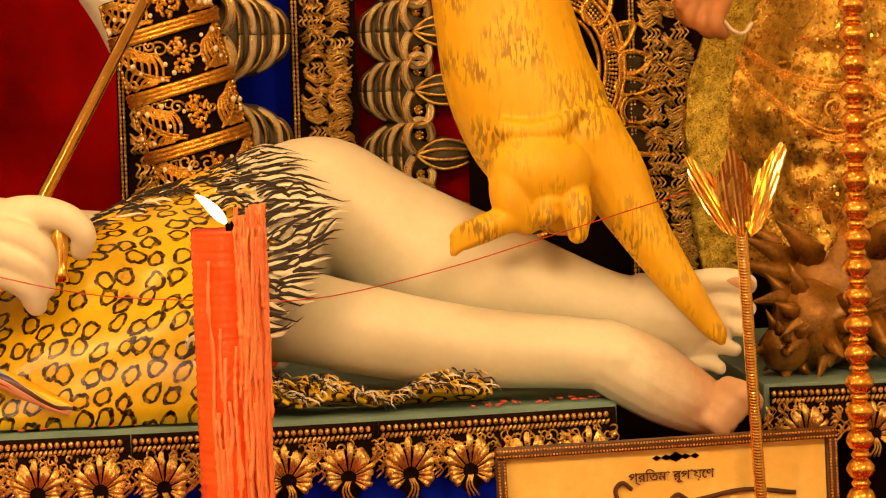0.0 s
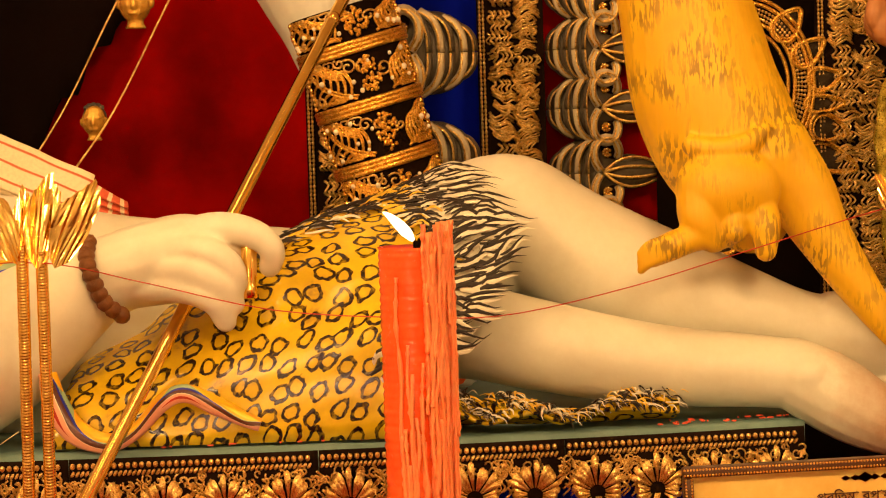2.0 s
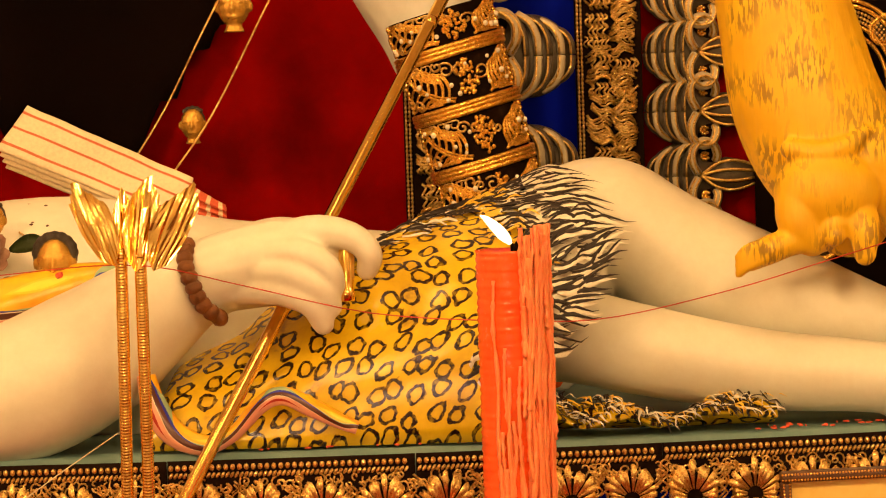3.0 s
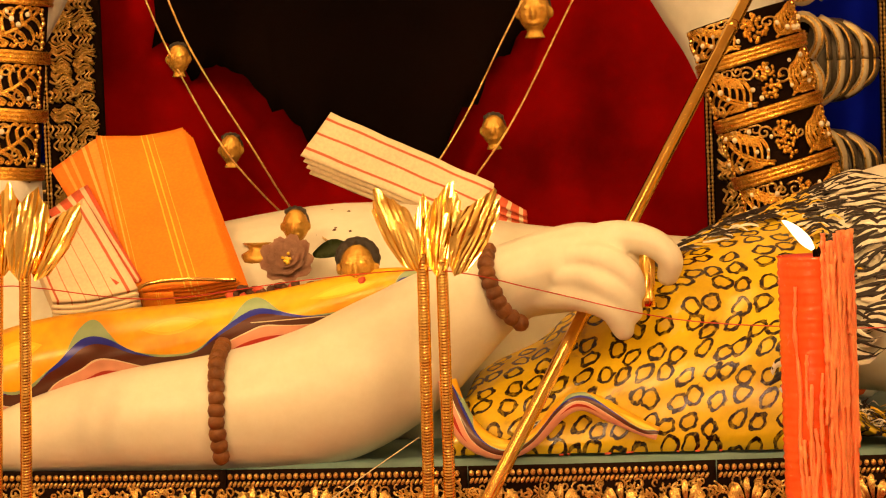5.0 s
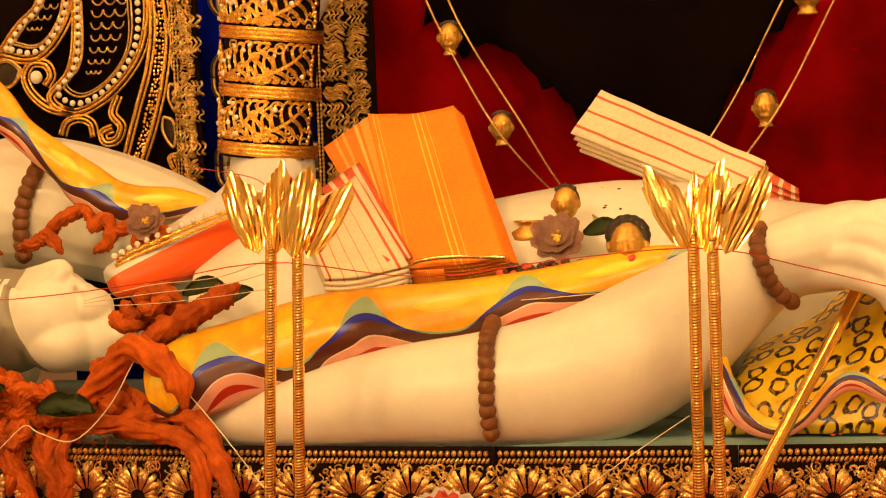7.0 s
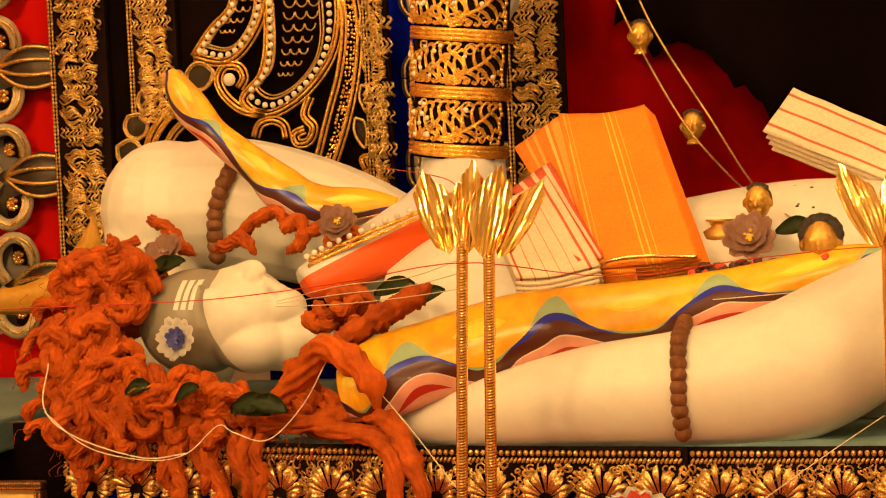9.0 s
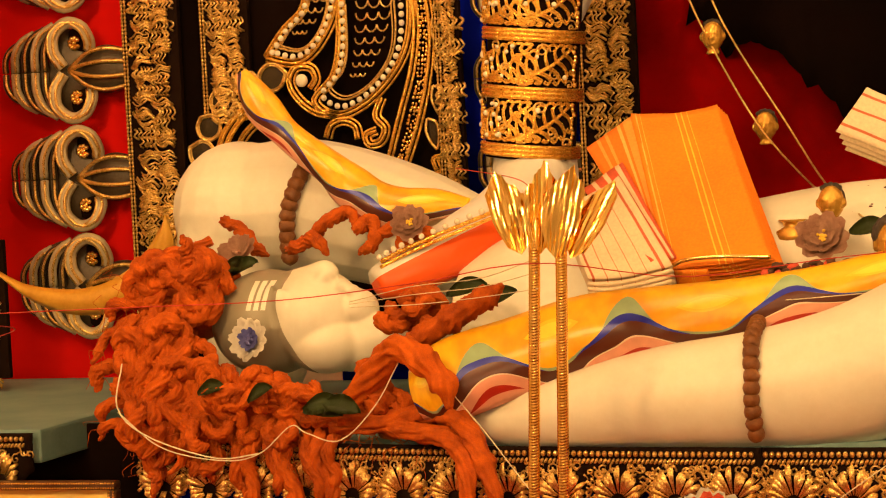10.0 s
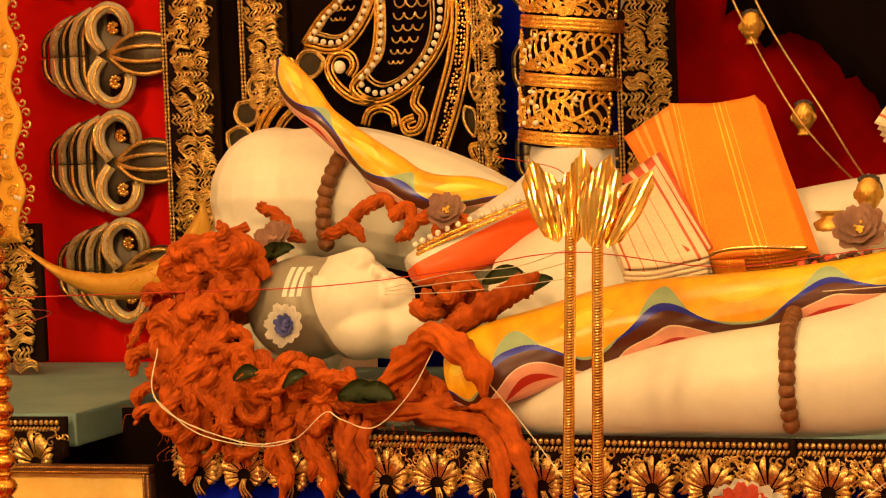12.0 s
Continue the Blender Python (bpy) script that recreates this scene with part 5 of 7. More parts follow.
# ---- candle ----
def candle():
    ob = thing("candle", (0.012, 2.80, LEDGE), "burning orange-red candle with thick coral wax runs", "candle")
    x, y, top = 0.008, 2.80, 1.232
    bm = bmesh.new()
    rings = []
    zs = np.linspace(LEDGE, top, 150)
    for i, z in enumerate(zs):
        r = 0.0335 * (1 - 0.05 * (z - LEDGE)) + 0.0008 * math.sin(z * 700) + 0.0004 * noise.noise((z * 90, 1.0, 0))
        ring = []
        for t in np.linspace(0, 2 * math.pi, 41)[:-1]:
            d = 0.0006 * noise.noise((3 * math.cos(t), 3 * math.sin(t), z * 40))
            ring.append(bm.verts.new((x + (r + d) * math.cos(t) - 0.006 * (z - 1.0), y + (r + d) * math.sin(t), z)))
        rings.append(ring)
    for p, q in zip(rings, rings[1:]):
        for i in range(40):
            bm.faces.new((p[i], p[(i + 1) % 40], q[(i + 1) % 40], q[i]))
    rim = [bm.verts.new((v.co.x * 0.8 + x * 0.2, v.co.y * 0.8 + y * 0.2, top - 0.004)) for v in rings[-1]]
    mid = bm.verts.new((x, y, top - 0.010))
    for i in range(40):
        bm.faces.new((rings[-1][i], rings[-1][(i + 1) % 40], rim[(i + 1) % 40], rim[i]))
        bm.faces.new((rim[i], rim[(i + 1) % 40], mid))
    part("body", bm, WAX, ob, "finely ribbed glossy orange wax body")
    for i in range(120):
        t = rnd(-1.25, 0.75) if i < 110 else rnd(-2.0, -1.3)
        r = 0.034 + rnd(0.0, 0.010) * (1 if t > -1.2 else 0.4)
        z0 = top + rnd(-0.03, 0.010) + (0.016 if t > -1.2 else -0.01) if i < 80 else rnd(1.0, 1.22)
        z1 = max(LEDGE, z0 - rnd(0.06, 0.34))
        bm = bmesh.new()
        pts, rad = [], []
        n = 44
        for j in range(n):
            s = j / (n - 1)
            z = lerp(z0, z1, s)
            tw = t + 0.14 * noise.noise((i * 3.1, z * 16, 1)) - 0.006 * (z - 1.0)
            pts.append((x - 0.006 * (z - 1.0) + r * math.cos(tw), y + r * math.sin(tw), z))
            rad.append(max(0.0012, (0.0021 + 0.0020 * noise.noise((i, z * 150, 5)) + 0.0014 * noise.noise((i * 2.3, z * 30, 9))) * (1 if s < 0.93 else 1.15)))
        tube(bm, pts, rad, 6)
        part("wax_run", bm, DRIP, ob)
    bm = bmesh.new()
    cord(bm, [(x + 0.004, y, top - 0.010), (x + 0.004, y, top + 0.004), (x + 0.001, y, top + 0.012)], 0.0022, 6)
    ball(bm, (x + 0.014, y - 0.006, top + 0.002), (0.010, 0.006, 0.008), 8)
    part("wick", bm, BLACK, ob, "charred black wick")
    bm = bmesh.new()
    g = glide([(x + 0.003, y, top + 0.006, 0.0025), (x - 0.004, y, top + 0.014, 0.0058), (x - 0.013, y, top + 0.024, 0.0055), (x - 0.023, y, top + 0.033, 0.0028), (x - 0.028, y, top + 0.036, 0.0006)], 16)
    tube(bm, g[:, :3], list(g[:, 3]), 10)
    m, tree, p = base_material("flame", 0.5)
    c = coords(tree)
    p.inputs["Base Color"].default_value = (1, 0.6, 0.2, 1)
    p.inputs["Emission Color"].default_value = (1.0, 0.80, 0.45, 1)
    p.inputs["Emission Strength"].default_value = 4.0
    part("flame", bm, m, ob, "bright yellow-white flame")


candle()


# ---- golden bead columns ----
def bead_column(x, y, label):
    ob = thing("bead_column", (x, y, LEDGE), label, "bead column", "golden turned bead columns at the sides")
    z, i = LEDGE, 0
    while z < 1.72:
        big = i % 2 == 0
        h = 0.021 if big else 0.011
        bm = bmesh.new()
        r = 0.0155 if big else 0.0105
        prof = [(0.55, 0), (0.8, 0.14), (1.0, 0.42), (1.0, 0.58), (0.8, 0.86), (0.55, 1.0)]
        tube(bm, [(x, y, z + h * b) for a, b in prof], [r * a for a, b in prof], 18, up=(0, 1, 0))
        part("bead", bm, FOIL_DEEP, ob)
        z += h * 0.97
        i += 1


FOIL_DEEP = mottled("gilded_turning", (0.62, 0.22, 0.02), (0.90, 0.48, 0.08), 0.2, 0.9, 12, 200, 0.05, 0.3)
bead_column(0.681, 2.85, "turned golden bead column before the golden dress")
bead_column(-1.605, 2.90, "turned golden bead column before the side deck")


# ---- boards in gilt frames ----
PAPER = mottled("yellowed_paper", (0.82, 0.50, 0.08), (0.94, 0.74, 0.24), 0.5, 0, 7, 60, 0.05)
INK = mottled("brown_ink", (0.05, 0.012, 0.006), (0.09, 0.02, 0.01), 0.6, 0, 60, 200, 0)


def name_board(x0, x1, z0, z1, y, roll, lettered, label):
    ob = thing("name_board", ((x0 + x1) / 2, y, z0), label, "name board", "framed name boards below the deck")
    bm = bmesh.new()
    slab(bm, (x0 + 0.012, y + 0.004, z0 + 0.012), (x1 - 0.012, y + 0.010, z1 - 0.012))
    part("paper", bm, PAPER, ob, "yellowed printed paper", smooth=False)
    w = 0.011
    for nm, lo, hi in (("rail", (x0, z1 - w), (x1, z1)), ("rail", (x0, z0), (x1, z0 + w)), ("stile", (x0, z0 + w), (x0 + w, z1 - w)), ("stile", (x1 - w, z0 + w), (x1, z1 - w))):
        bm = bmesh.new()
        slab(bm, (lo[0], y - 0.008, lo[1]), (hi[0], y + 0.012, hi[1]), 0.003)
        bar = part(nm, bm, FRAMEWOOD, ob, "dark moulded frame bar")
        bm = bmesh.new()
        n = int(max(hi[0] - lo[0], hi[1] - lo[1]) / 0.0034)
        flatbar = hi[0] - lo[0] > hi[1] - lo[1]
        for off in (0.25, 0.8):
            for i in range(n):
                t = (i + 0.5) / n
                p = (lerp(lo[0], hi[0], t), y - 0.008, lerp(lo[1], hi[1], off)) if flatbar else (lerp(lo[0], hi[0], off), y - 0.008, lerp(lo[1], hi[1], t))
                ball(bm, p, (0.0014, 0.0016, 0.0014), 5)
        part("gilt_beading", bm, GOLD, bar, "fine gilt beading")
    if lettered:
        for i in range(5):
            bm = bmesh.new()
            c = ((x0 + x1) / 2 + 0.010 + (i - 2) * 0.0105, y + 0.002, z1 - 0.0215)
            s = (0.004, 0.0045, 0.0075, 0.0045, 0.004)[i]
            vs = [bm.verts.new((c[0] + dx * s * 1.3, c[1], c[2] + dz * s * 0.75)) for dx, dz in ((1, 0), (0, 1), (-1, 0), (0, -1))]
            bm.faces.new(vs)
            bmesh.ops.solidify(bm, geom=bm.faces[:], thickness=0.001)
            part("diamond_mark", bm, DIAMOND, ob, "small printed red diamond", smooth=False)
        curve = bpy.data.curves.new("heading", "FONT")
        curve.body, curve.size, curve.extrude, curve.align_x, curve.offset = "প্র" + "িতমা রূপায়" + "েণ", 0.0142, 0.0004, "CENTER", 0.0002
        curve.materials.append(INK)
        t = new("heading", curve)
        t.parent = ob
        t.location = Vector(((x0 + x1) / 2 + 0.004, y + 0.001, z1 - 0.046)) - base_of(ob)
        t.rotation_euler = (math.radians(90), 0, 0)
        # the large lower line, cut off by the picture: plain strokes
        for i, (a, b, h) in enumerate(((-0.05, -0.02, 0.0), (0.03, 0.14, 0.004), (0.0, 0.02, 0.003))):
            bm = bmesh.new()
            xc, zc = (x0 + x1) / 2, z1 - 0.066
            cord(bm, [(xc + a, y + 0.001, zc - 0.004), (xc + (a + b) / 2, y + 0.001, zc + h), (xc + b, y + 0.001, zc - 0.003)], 0.0028, 6, 12)
            part("bar", bm, INK, ob, "dark printed stroke")
        bm = bmesh.new()
        xc, zc = x0 + 0.135, z1 - 0.054
        cord(bm, [(xc + 0.012, y + 0.001, zc), (xc + 0.002, y + 0.001, zc + 0.008), (xc - 0.006, y + 0.001, zc), (xc - 0.002, y + 0.001, zc - 0.016), (xc + 0.004, y + 0.001, zc - 0.034)], 0.0026, 6, 18)
        part("bar", bm, INK, ob, "dark printed stroke")
    ob.rotation_euler = (0, roll, 0)


FRAMEWOOD = mottled("frame_wood", (0.05, 0.016, 0.006), (0.12, 0.045, 0.014), 0.35, 0.1, 20, 200, 0.1)
DIAMOND = mottled("red_print", (0.50, 0.05, 0.015), (0.60, 0.08, 0.03), 0.6, 0, 60, 200, 0)
name_board(0.298, 0.672, LEDGE + 0.004, 0.9825, 2.90, -0.024, True, "gilt-framed yellow paper board with dark lettering")
name_board(-1.86, -1.515, LEDGE + 0.004, 0.943, 3.12, 0.0, False, "gilt-framed yellow paper board below the side deck")
# the second board stands on a block of the plinth
bm = bmesh.new()
slab(bm, (-1.95, 3.0, 0.0), (-1.49, 3.18, LEDGE), 0.004)
structure("side_ledge", bm, DARKRED, "dark red cloth-covered ledge below the side deck", "ledge")


# ---- wool hair ----
def wig():
    ob = thing("wool_hair", (-1.40, 3.1, 1.0), "tangled mass of rust-orange wool hair spilling over the deck", "hair")
    bm = bmesh.new()
    for x, y, z, r in ((-1.405, 3.20, 1.180, 0.044), (-1.430, 3.20, 1.160, 0.050), (-1.465, 3.17, 1.115, 0.046), (-1.435, 3.14, 1.060, 0.052), (-1.365, 3.10, 1.035, 0.046), (-1.29, 3.09, 1.024, 0.034), (-1.20, 3.08, 1.016, 0.028), (-1.12, 3.08, 1.012, 0.024)):
        ball(bm, (x, y, z), (r, r * 0.8, r), 18)
    for v in bm.verts:
        v.co += Vector((0, 0, 1)) * 0.008 * noise.noise(v.co * 40) + Vector((0.6, -1, 0)) * 0.008 * noise.noise(v.co * 31)
    core = part("mass", bm, WOOL, ob, "matted wool mass")
    rm = core.modifiers.new("join", "REMESH")
    rm.mode, rm.voxel_size, rm.use_smooth_shade = "VOXEL", 0.005, True

    def lock(path, r, curl, turns, name="lock"):
        """A soft twisted lock that winds about a path."""
        n = 20 + int(12 * turns)
        g = glide(path, n)
        ph = rnd(0, 6.28)
        pts, rad = [], []
        for i, c in enumerate(g):
            t = i / (n - 1)
            a = ph + turns * 2 * math.pi * t
            w = curl * min(1, 4 * t) * (0.8 + 0.4 * noise.noise((i * 0.3, ph, 2)))
            d = Vector(g[min(i + 1, n - 1)] - g[max(i - 1, 0)]).normalized()
            s = d.cross(Vector((0, 1, 0.01))).normalized()
            u = d.cross(s)
            pts.append(Vector(c) + s * (w * math.cos(a)) + u * (w * 0.7 * math.sin(a)))
            rad.append(r * (0.85 + 0.30 * noise.noise((i * 0.3, ph, 7)) + 0.2 * math.sin(math.pi * t)) * (1 if t < 0.8 else 1 - 3.6 * (t - 0.8)))
        bm = bmesh.new()
        spin = rnd(0.8, 1.6) * random.choice((-1, 1))
        rings = []
        for i, c in enumerate(pts):
            # strands of roving stand out as ridges that twist round the lock
            d = (pts[min(i + 1, n - 1)] - pts[max(i - 1, 0)]).normalized()
            s = d.cross(Vector((0, 1, 0.01))).normalized()
            u = d.cross(s)
            ring = []
            for m in range(35):
                a = 2 * math.pi * m / 35
                turned = a + spin * 2 * math.pi * i / n + 0.35 * noise.noise((i * 0.25, math.cos(a), math.sin(a) + ph))
                q = rad[i] * (0.70 + 0.42 * abs(math.sin(3.5 * turned)) + 0.22 * noise.noise((i * 0.35, 2 * math.cos(a), 2 * math.sin(a) + ph)))
                ring.append(bm.verts.new(c + s * (q * math.cos(a)) + u * (q * math.sin(a))))
            rings.append(ring)
        for p, q in zip(rings, rings[1:]):
            for m in range(35):
                bm.faces.new((p[m], p[(m + 1) % 35], q[(m + 1) % 35], q[m]))
        bm.faces.new(rings[0][::-1])
        bm.faces.new(rings[-1])
        part(name, bm, WOOL, ob)

    def ringlet(c, size, start, sweep, r, drift=(0, 0, 0)):
        """A lock bent round into an open ring that faces the hall."""
        pts = []
        for i in range(7):
            t = i / 6
            a = start + sweep * t
            q = size * (1.0 - 0.45 * t)
            pts.append((c[0] + q * math.cos(a) + drift[0] * t, c[1] - 0.012 * math.sin(math.pi * t) + drift[1] * t, c[2] + q * math.sin(a) + drift[2] * t))
        lock(pts, r, 0.003, 1.0)

    # ringlets heaped over the crown and back of the head
    for i in range(30):
        a, q = rnd(0, 6.28), rnd(0.2, 1) ** 0.6
        ringlet((-1.415 + 0.046 * q * math.cos(a), 3.135 + rnd(-0.015, 0.015), 1.185 + 0.042 * q * math.sin(a)), rnd(0.014, 0.026), rnd(0, 6.28), random.choice((-1, 1)) * rnd(3.6, 5.6), rnd(0.0070, 0.0105))
    for i in range(44):
        t = rnd(0, 1)
        x, z = lerp(-1.475, lerp(-1.385, -1.335, t), rnd(0, 1)), lerp(1.145, 1.03, t)
        ringlet((x - 0.012 * (1 - abs(2 * t - 1)), 3.100 + rnd(-0.02, 0.01), z), rnd(0.016, 0.030), rnd(0, 6.28), random.choice((-1, 1)) * rnd(2.6, 4.8), rnd(0.0075, 0.0115), (rnd(-0.02, 0.01), -0.004, rnd(-0.03, 0)))
    # long waves combed down and back
    for i in range(26):
        p0 = Vector((rnd(-1.46, -1.385), 3.085 + rnd(-0.012, 0.012), rnd(1.06, 1.17)))
        lock([p0, p0 + Vector((rnd(-0.03, 0.0), -0.012, -0.035)), p0 + Vector((rnd(-0.03, 0.02), -0.016, -0.07)), p0 + Vector((rnd(-0.03, 0.03), -0.008, -rnd(0.09, 0.12)))], rnd(0.007, 0.0105), rnd(0.005, 0.010), rnd(1.2, 2.2))
    # stray ends at the outline
    for x, z, dx, dz in ((-1.50, 1.13, -0.03, -0.035), (-1.51, 1.09, -0.02, -0.03), (-1.49, 1.05, -0.035, -0.035), (-1.48, 1.02, -0.05, -0.02), (-1.40, 1.235, 0.01, 0.018), (-1.44, 1.215, -0.02, 0.0), (-1.48, 1.17, -0.025, -0.02)):
        lock([(x + 0.03, 3.13, z + 0.01), (x, 3.11, z), (x + dx * 0.7, 3.10, z + dz * 0.4), (x + dx, 3.10, z + dz)], rnd(0.006, 0.0085), 0.006, 1.2)
    # ringlets below the face and towards the chest
    for i in range(40):
        x = rnd(-1.36, -1.06)
        ringlet((x, 3.062 + rnd(-0.015, 0.012), 1.026 + rnd(-0.012, 0.024) * (1.5 if x < -1.26 else 0.8)), rnd(0.012, 0.022), rnd(0, 6.28), random.choice((-1, 1)) * rnd(2.6, 4.6), rnd(0.0065, 0.0095), (rnd(0, 0.03), -0.004, rnd(-0.012, 0.004)))
    # curls that lap over the cheek and the back of the head
    for i in range(22):
        t = rnd(0, 1)
        ringlet((lerp(-1.355, -1.215, t), 3.070 + rnd(-0.012, 0.010), lerp(1.088, 1.046, t) + rnd(-0.012, 0.010)), rnd(0.013, 0.021), rnd(0, 6.28), random.choice((-1, 1)) * rnd(2.6, 4.4), rnd(0.0065, 0.0095), (rnd(0, 0.02), -0.004, rnd(-0.012, 0.0)))
    # wavy locks hanging over the trim, with gaps between
    for x, z1, dx, r in ((-1.452, 0.925, 0.004, 0.0080), (-1.435, 0.945, -0.012, 0.0070), (-1.395, 0.955, 0.012, 0.0075), (-1.355, 0.950, -0.010, 0.0080), (-1.325, 0.925, 0.010, 0.0085), (-1.300, 0.905, -0.006, 0.0085),
                         (-1.272, 0.935, 0.010, 0.0085), (-1.258, 0.895, 0.020, 0.0095), (-1.225, 0.915, 0.030, 0.0090), (-1.208, 0.905, 0.022, 0.0085), (-1.19, 0.940, 0.010, 0.0070)):
        f = deck_front(x)
        lock([(x - dx, f + 0.03, 1.035), (x, f - 0.020, 1.006), (x + dx * 0.2, f - 0.036, 0.975), (x + dx * 0.7, f - 0.036, lerp(0.975, z1, 0.5)), (x + dx, f - 0.034, z1)], r, rnd(0.004, 0.008), rnd(1.4, 2.4))
    for i in range(9):
        p0 = Vector((rnd(-1.17, -1.02), 3.13 + rnd(-0.03, 0.03), rnd(1.125, 1.165)))
        lock([p0, p0 + Vector((0.02, -0.012, rnd(-0.01, 0.02))), p0 + Vector((rnd(0.03, 0.06), 0.0, rnd(-0.02, 0.02)))], rnd(0.007, 0.0105), 0.006, rnd(0.8, 1.5))
    # thick ropes by the neck, looping up and falling over the edge
    lock([(-1.20, 3.05, 1.035), (-1.12, 3.035, 1.030), (-1.04, 3.02, 1.034), (-0.99, 2.99, 1.012), (-0.968, 2.965, 0.97), (-0.955, 2.962, 0.91)], 0.0125, 0.005, 2.0)
    lock([(-1.19, 3.05, 1.02), (-1.10, 3.03, 1.018), (-1.03, 3.00, 1.012), (-0.995, 2.965, 0.97), (-0.985, 2.96, 0.90)], 0.0110, 0.005, 2.0)
    lock([(-1.16, 3.04, 1.05), (-1.12, 3.02, 1.09), (-1.085, 2.995, 1.118), (-1.045, 2.975, 1.102), (-1.018, 2.97, 1.075), (-1.010, 2.97, 1.048)], 0.0150, 0.003, 1.0)
    lock([(-1.09, 3.06, 1.115), (-1.04, 3.06, 1.14), (-1.00, 3.06, 1.165), (-0.97, 3.06, 1.185)], 0.014, 0.003, 1.0)
    lock([(-1.14, 3.045, 1.10), (-1.125, 3.04, 1.06), (-1.13, 3.035, 1.03)], 0.016, 0.003, 1.0)
    # loose curls over the far shoulder
    for path in ([(-1.425, 3.30, 1.262), (-1.40, 3.28, 1.250), (-1.37, 3.27, 1.232), (-1.35, 3.26, 1.215)], [(-1.30, 3.30, 1.225), (-1.28, 3.29, 1.258), (-1.25, 3.29, 1.265), (-1.235, 3.29, 1.248)],
                 [(-1.235, 3.28, 1.245), (-1.215, 3.28, 1.255), (-1.21, 3.28, 1.225), (-1.23, 3.28, 1.21)], [(-1.20, 3.28, 1.24), (-1.175, 3.28, 1.245), (-1.17, 3.28, 1.215), (-1.185, 3.28, 1.195)],
                 [(-1.165, 3.28, 1.232), (-1.14, 3.28, 1.235), (-1.13, 3.28, 1.205)], [(-1.33, 3.29, 1.22), (-1.30, 3.28, 1.235), (-1.27, 3.28, 1.215)]):
        lock(path, 0.0085, 0.005, 1.3)
    bm = bmesh.new()
    for i in range(330):
        x = rnd(-1.50, -1.05)
        z = rnd(0.96, 1.23) if x < -1.40 else rnd(0.98, 1.05)
        y = (3.055 if z > 1.0 else deck_front(x) - 0.04) + rnd(-0.012, 0.012)
        p = Vector((x, y, z))
        w = Vector((rnd(-1, 1), rnd(-0.4, 0.1), rnd(-1, 0.5))) * rnd(0.008, 0.026)
        cord(bm, [p, p + w + Vector((rnd(-0.010, 0.010), -0.006, rnd(-0.010, 0.010))), p + w * 1.7 + Vector((0, 0, rnd(-0.012, 0.004)))], rnd(0.00025, 0.0005), 3, 7)
    tagged(part("loose_fibre", bm, WOOL, ob, "fine loose wool fibres"), kind="stuff")


wig()


# ---- crescent ----
def crescent():
    bm = bmesh.new()
    outer = glide([(-1.835, 1.210), (-1.77, 1.158), (-1.70, 1.134), (-1.62, 1.142), (-1.565, 1.180), (-1.545, 1.225), (-1.552, 1.268)], 30)
    inner = glide([(-1.835, 1.211), (-1.775, 1.180), (-1.70, 1.170), (-1.645, 1.180), (-1.602, 1.205), (-1.575, 1.235), (-1.553, 1.269)], 30)

    def fn(u, v):
        i = min(29, int(round(u * 29)))
        p = outer[i] * (1 - v) + inner[i] * v
        return (p[0], 3.40 - 0.008 * math.sin(math.pi * v), p[1])
    sheet(bm, fn, 29, 4, 0.004)
    m = mottled("horn_gilt", (0.46, 0.21, 0.015), (0.72, 0.40, 0.05), 0.3, 0.2, 10, 120, 0.15)
    tagged(part("crescent", bm, m, at=(-1.6, 3.4, 1.14)), "brown-gold crescent moon plate set behind the hair", "crescent")


crescent()


# ---- flowers and leaves ----
def blossom(at, size, petals, inner, outer, normal, label, layers=1, name="flower_head", shrink=0.28):
    ob = thing(name, at, label, "flower", "")
    turn = Vector(normal).normalized().to_track_quat("Z", "Y").to_matrix()
    for layer in range(layers):
        n = petals - layer * 2
        for i in range(n):
            a = 2 * math.pi * (i + 0.5 * layer) / n + rnd(-0.1, 0.1)
            s = size * (1 - shrink * layer) * rnd(0.9, 1.08)
            bm = bmesh.new()
            prev = None
            for j in range(6):
                t = j / 5
                w = s * 0.34 * math.sin(math.pi * min(0.95, 0.18 + 0.72 * t)) * (2.2 * 3.0 / n + 0.5)
                row = []
                for o in (-1, 0, 1):
                    p = Vector((s * t, o * w, 0.22 * s * t * t * (1 + layer) + 0.05 * s * (o == 0) * -1 + rnd(-0.02, 0.02) * s))
                    row.append(bm.verts.new(Vector(at) + turn @ (Matrix.Rotation(a, 3, "Z") @ p)))
                if prev:
                    for k in (0, 1):
                        bm.faces.new((prev[k], prev[k + 1], row[k + 1], row[k]))
                prev = row
            bmesh.ops.solidify(bm, geom=bm.faces[:], thickness=0.0006)
            part("petal", bm, outer if layer == 0 else inner, ob)
    bm = bmesh.new()
    for i in range(14):
        a, r = rnd(0, 6.28), rnd(0, 0.22) * size
        ball(bm, Vector(at) + turn @ Vector((r * math.cos(a), r * math.sin(a), 0.12 * size)), 0.06 * size, 6)
    part("centre", bm, FUR_YELLOW if layers > 2 else inner, ob, "small knobbed centre")
    return ob


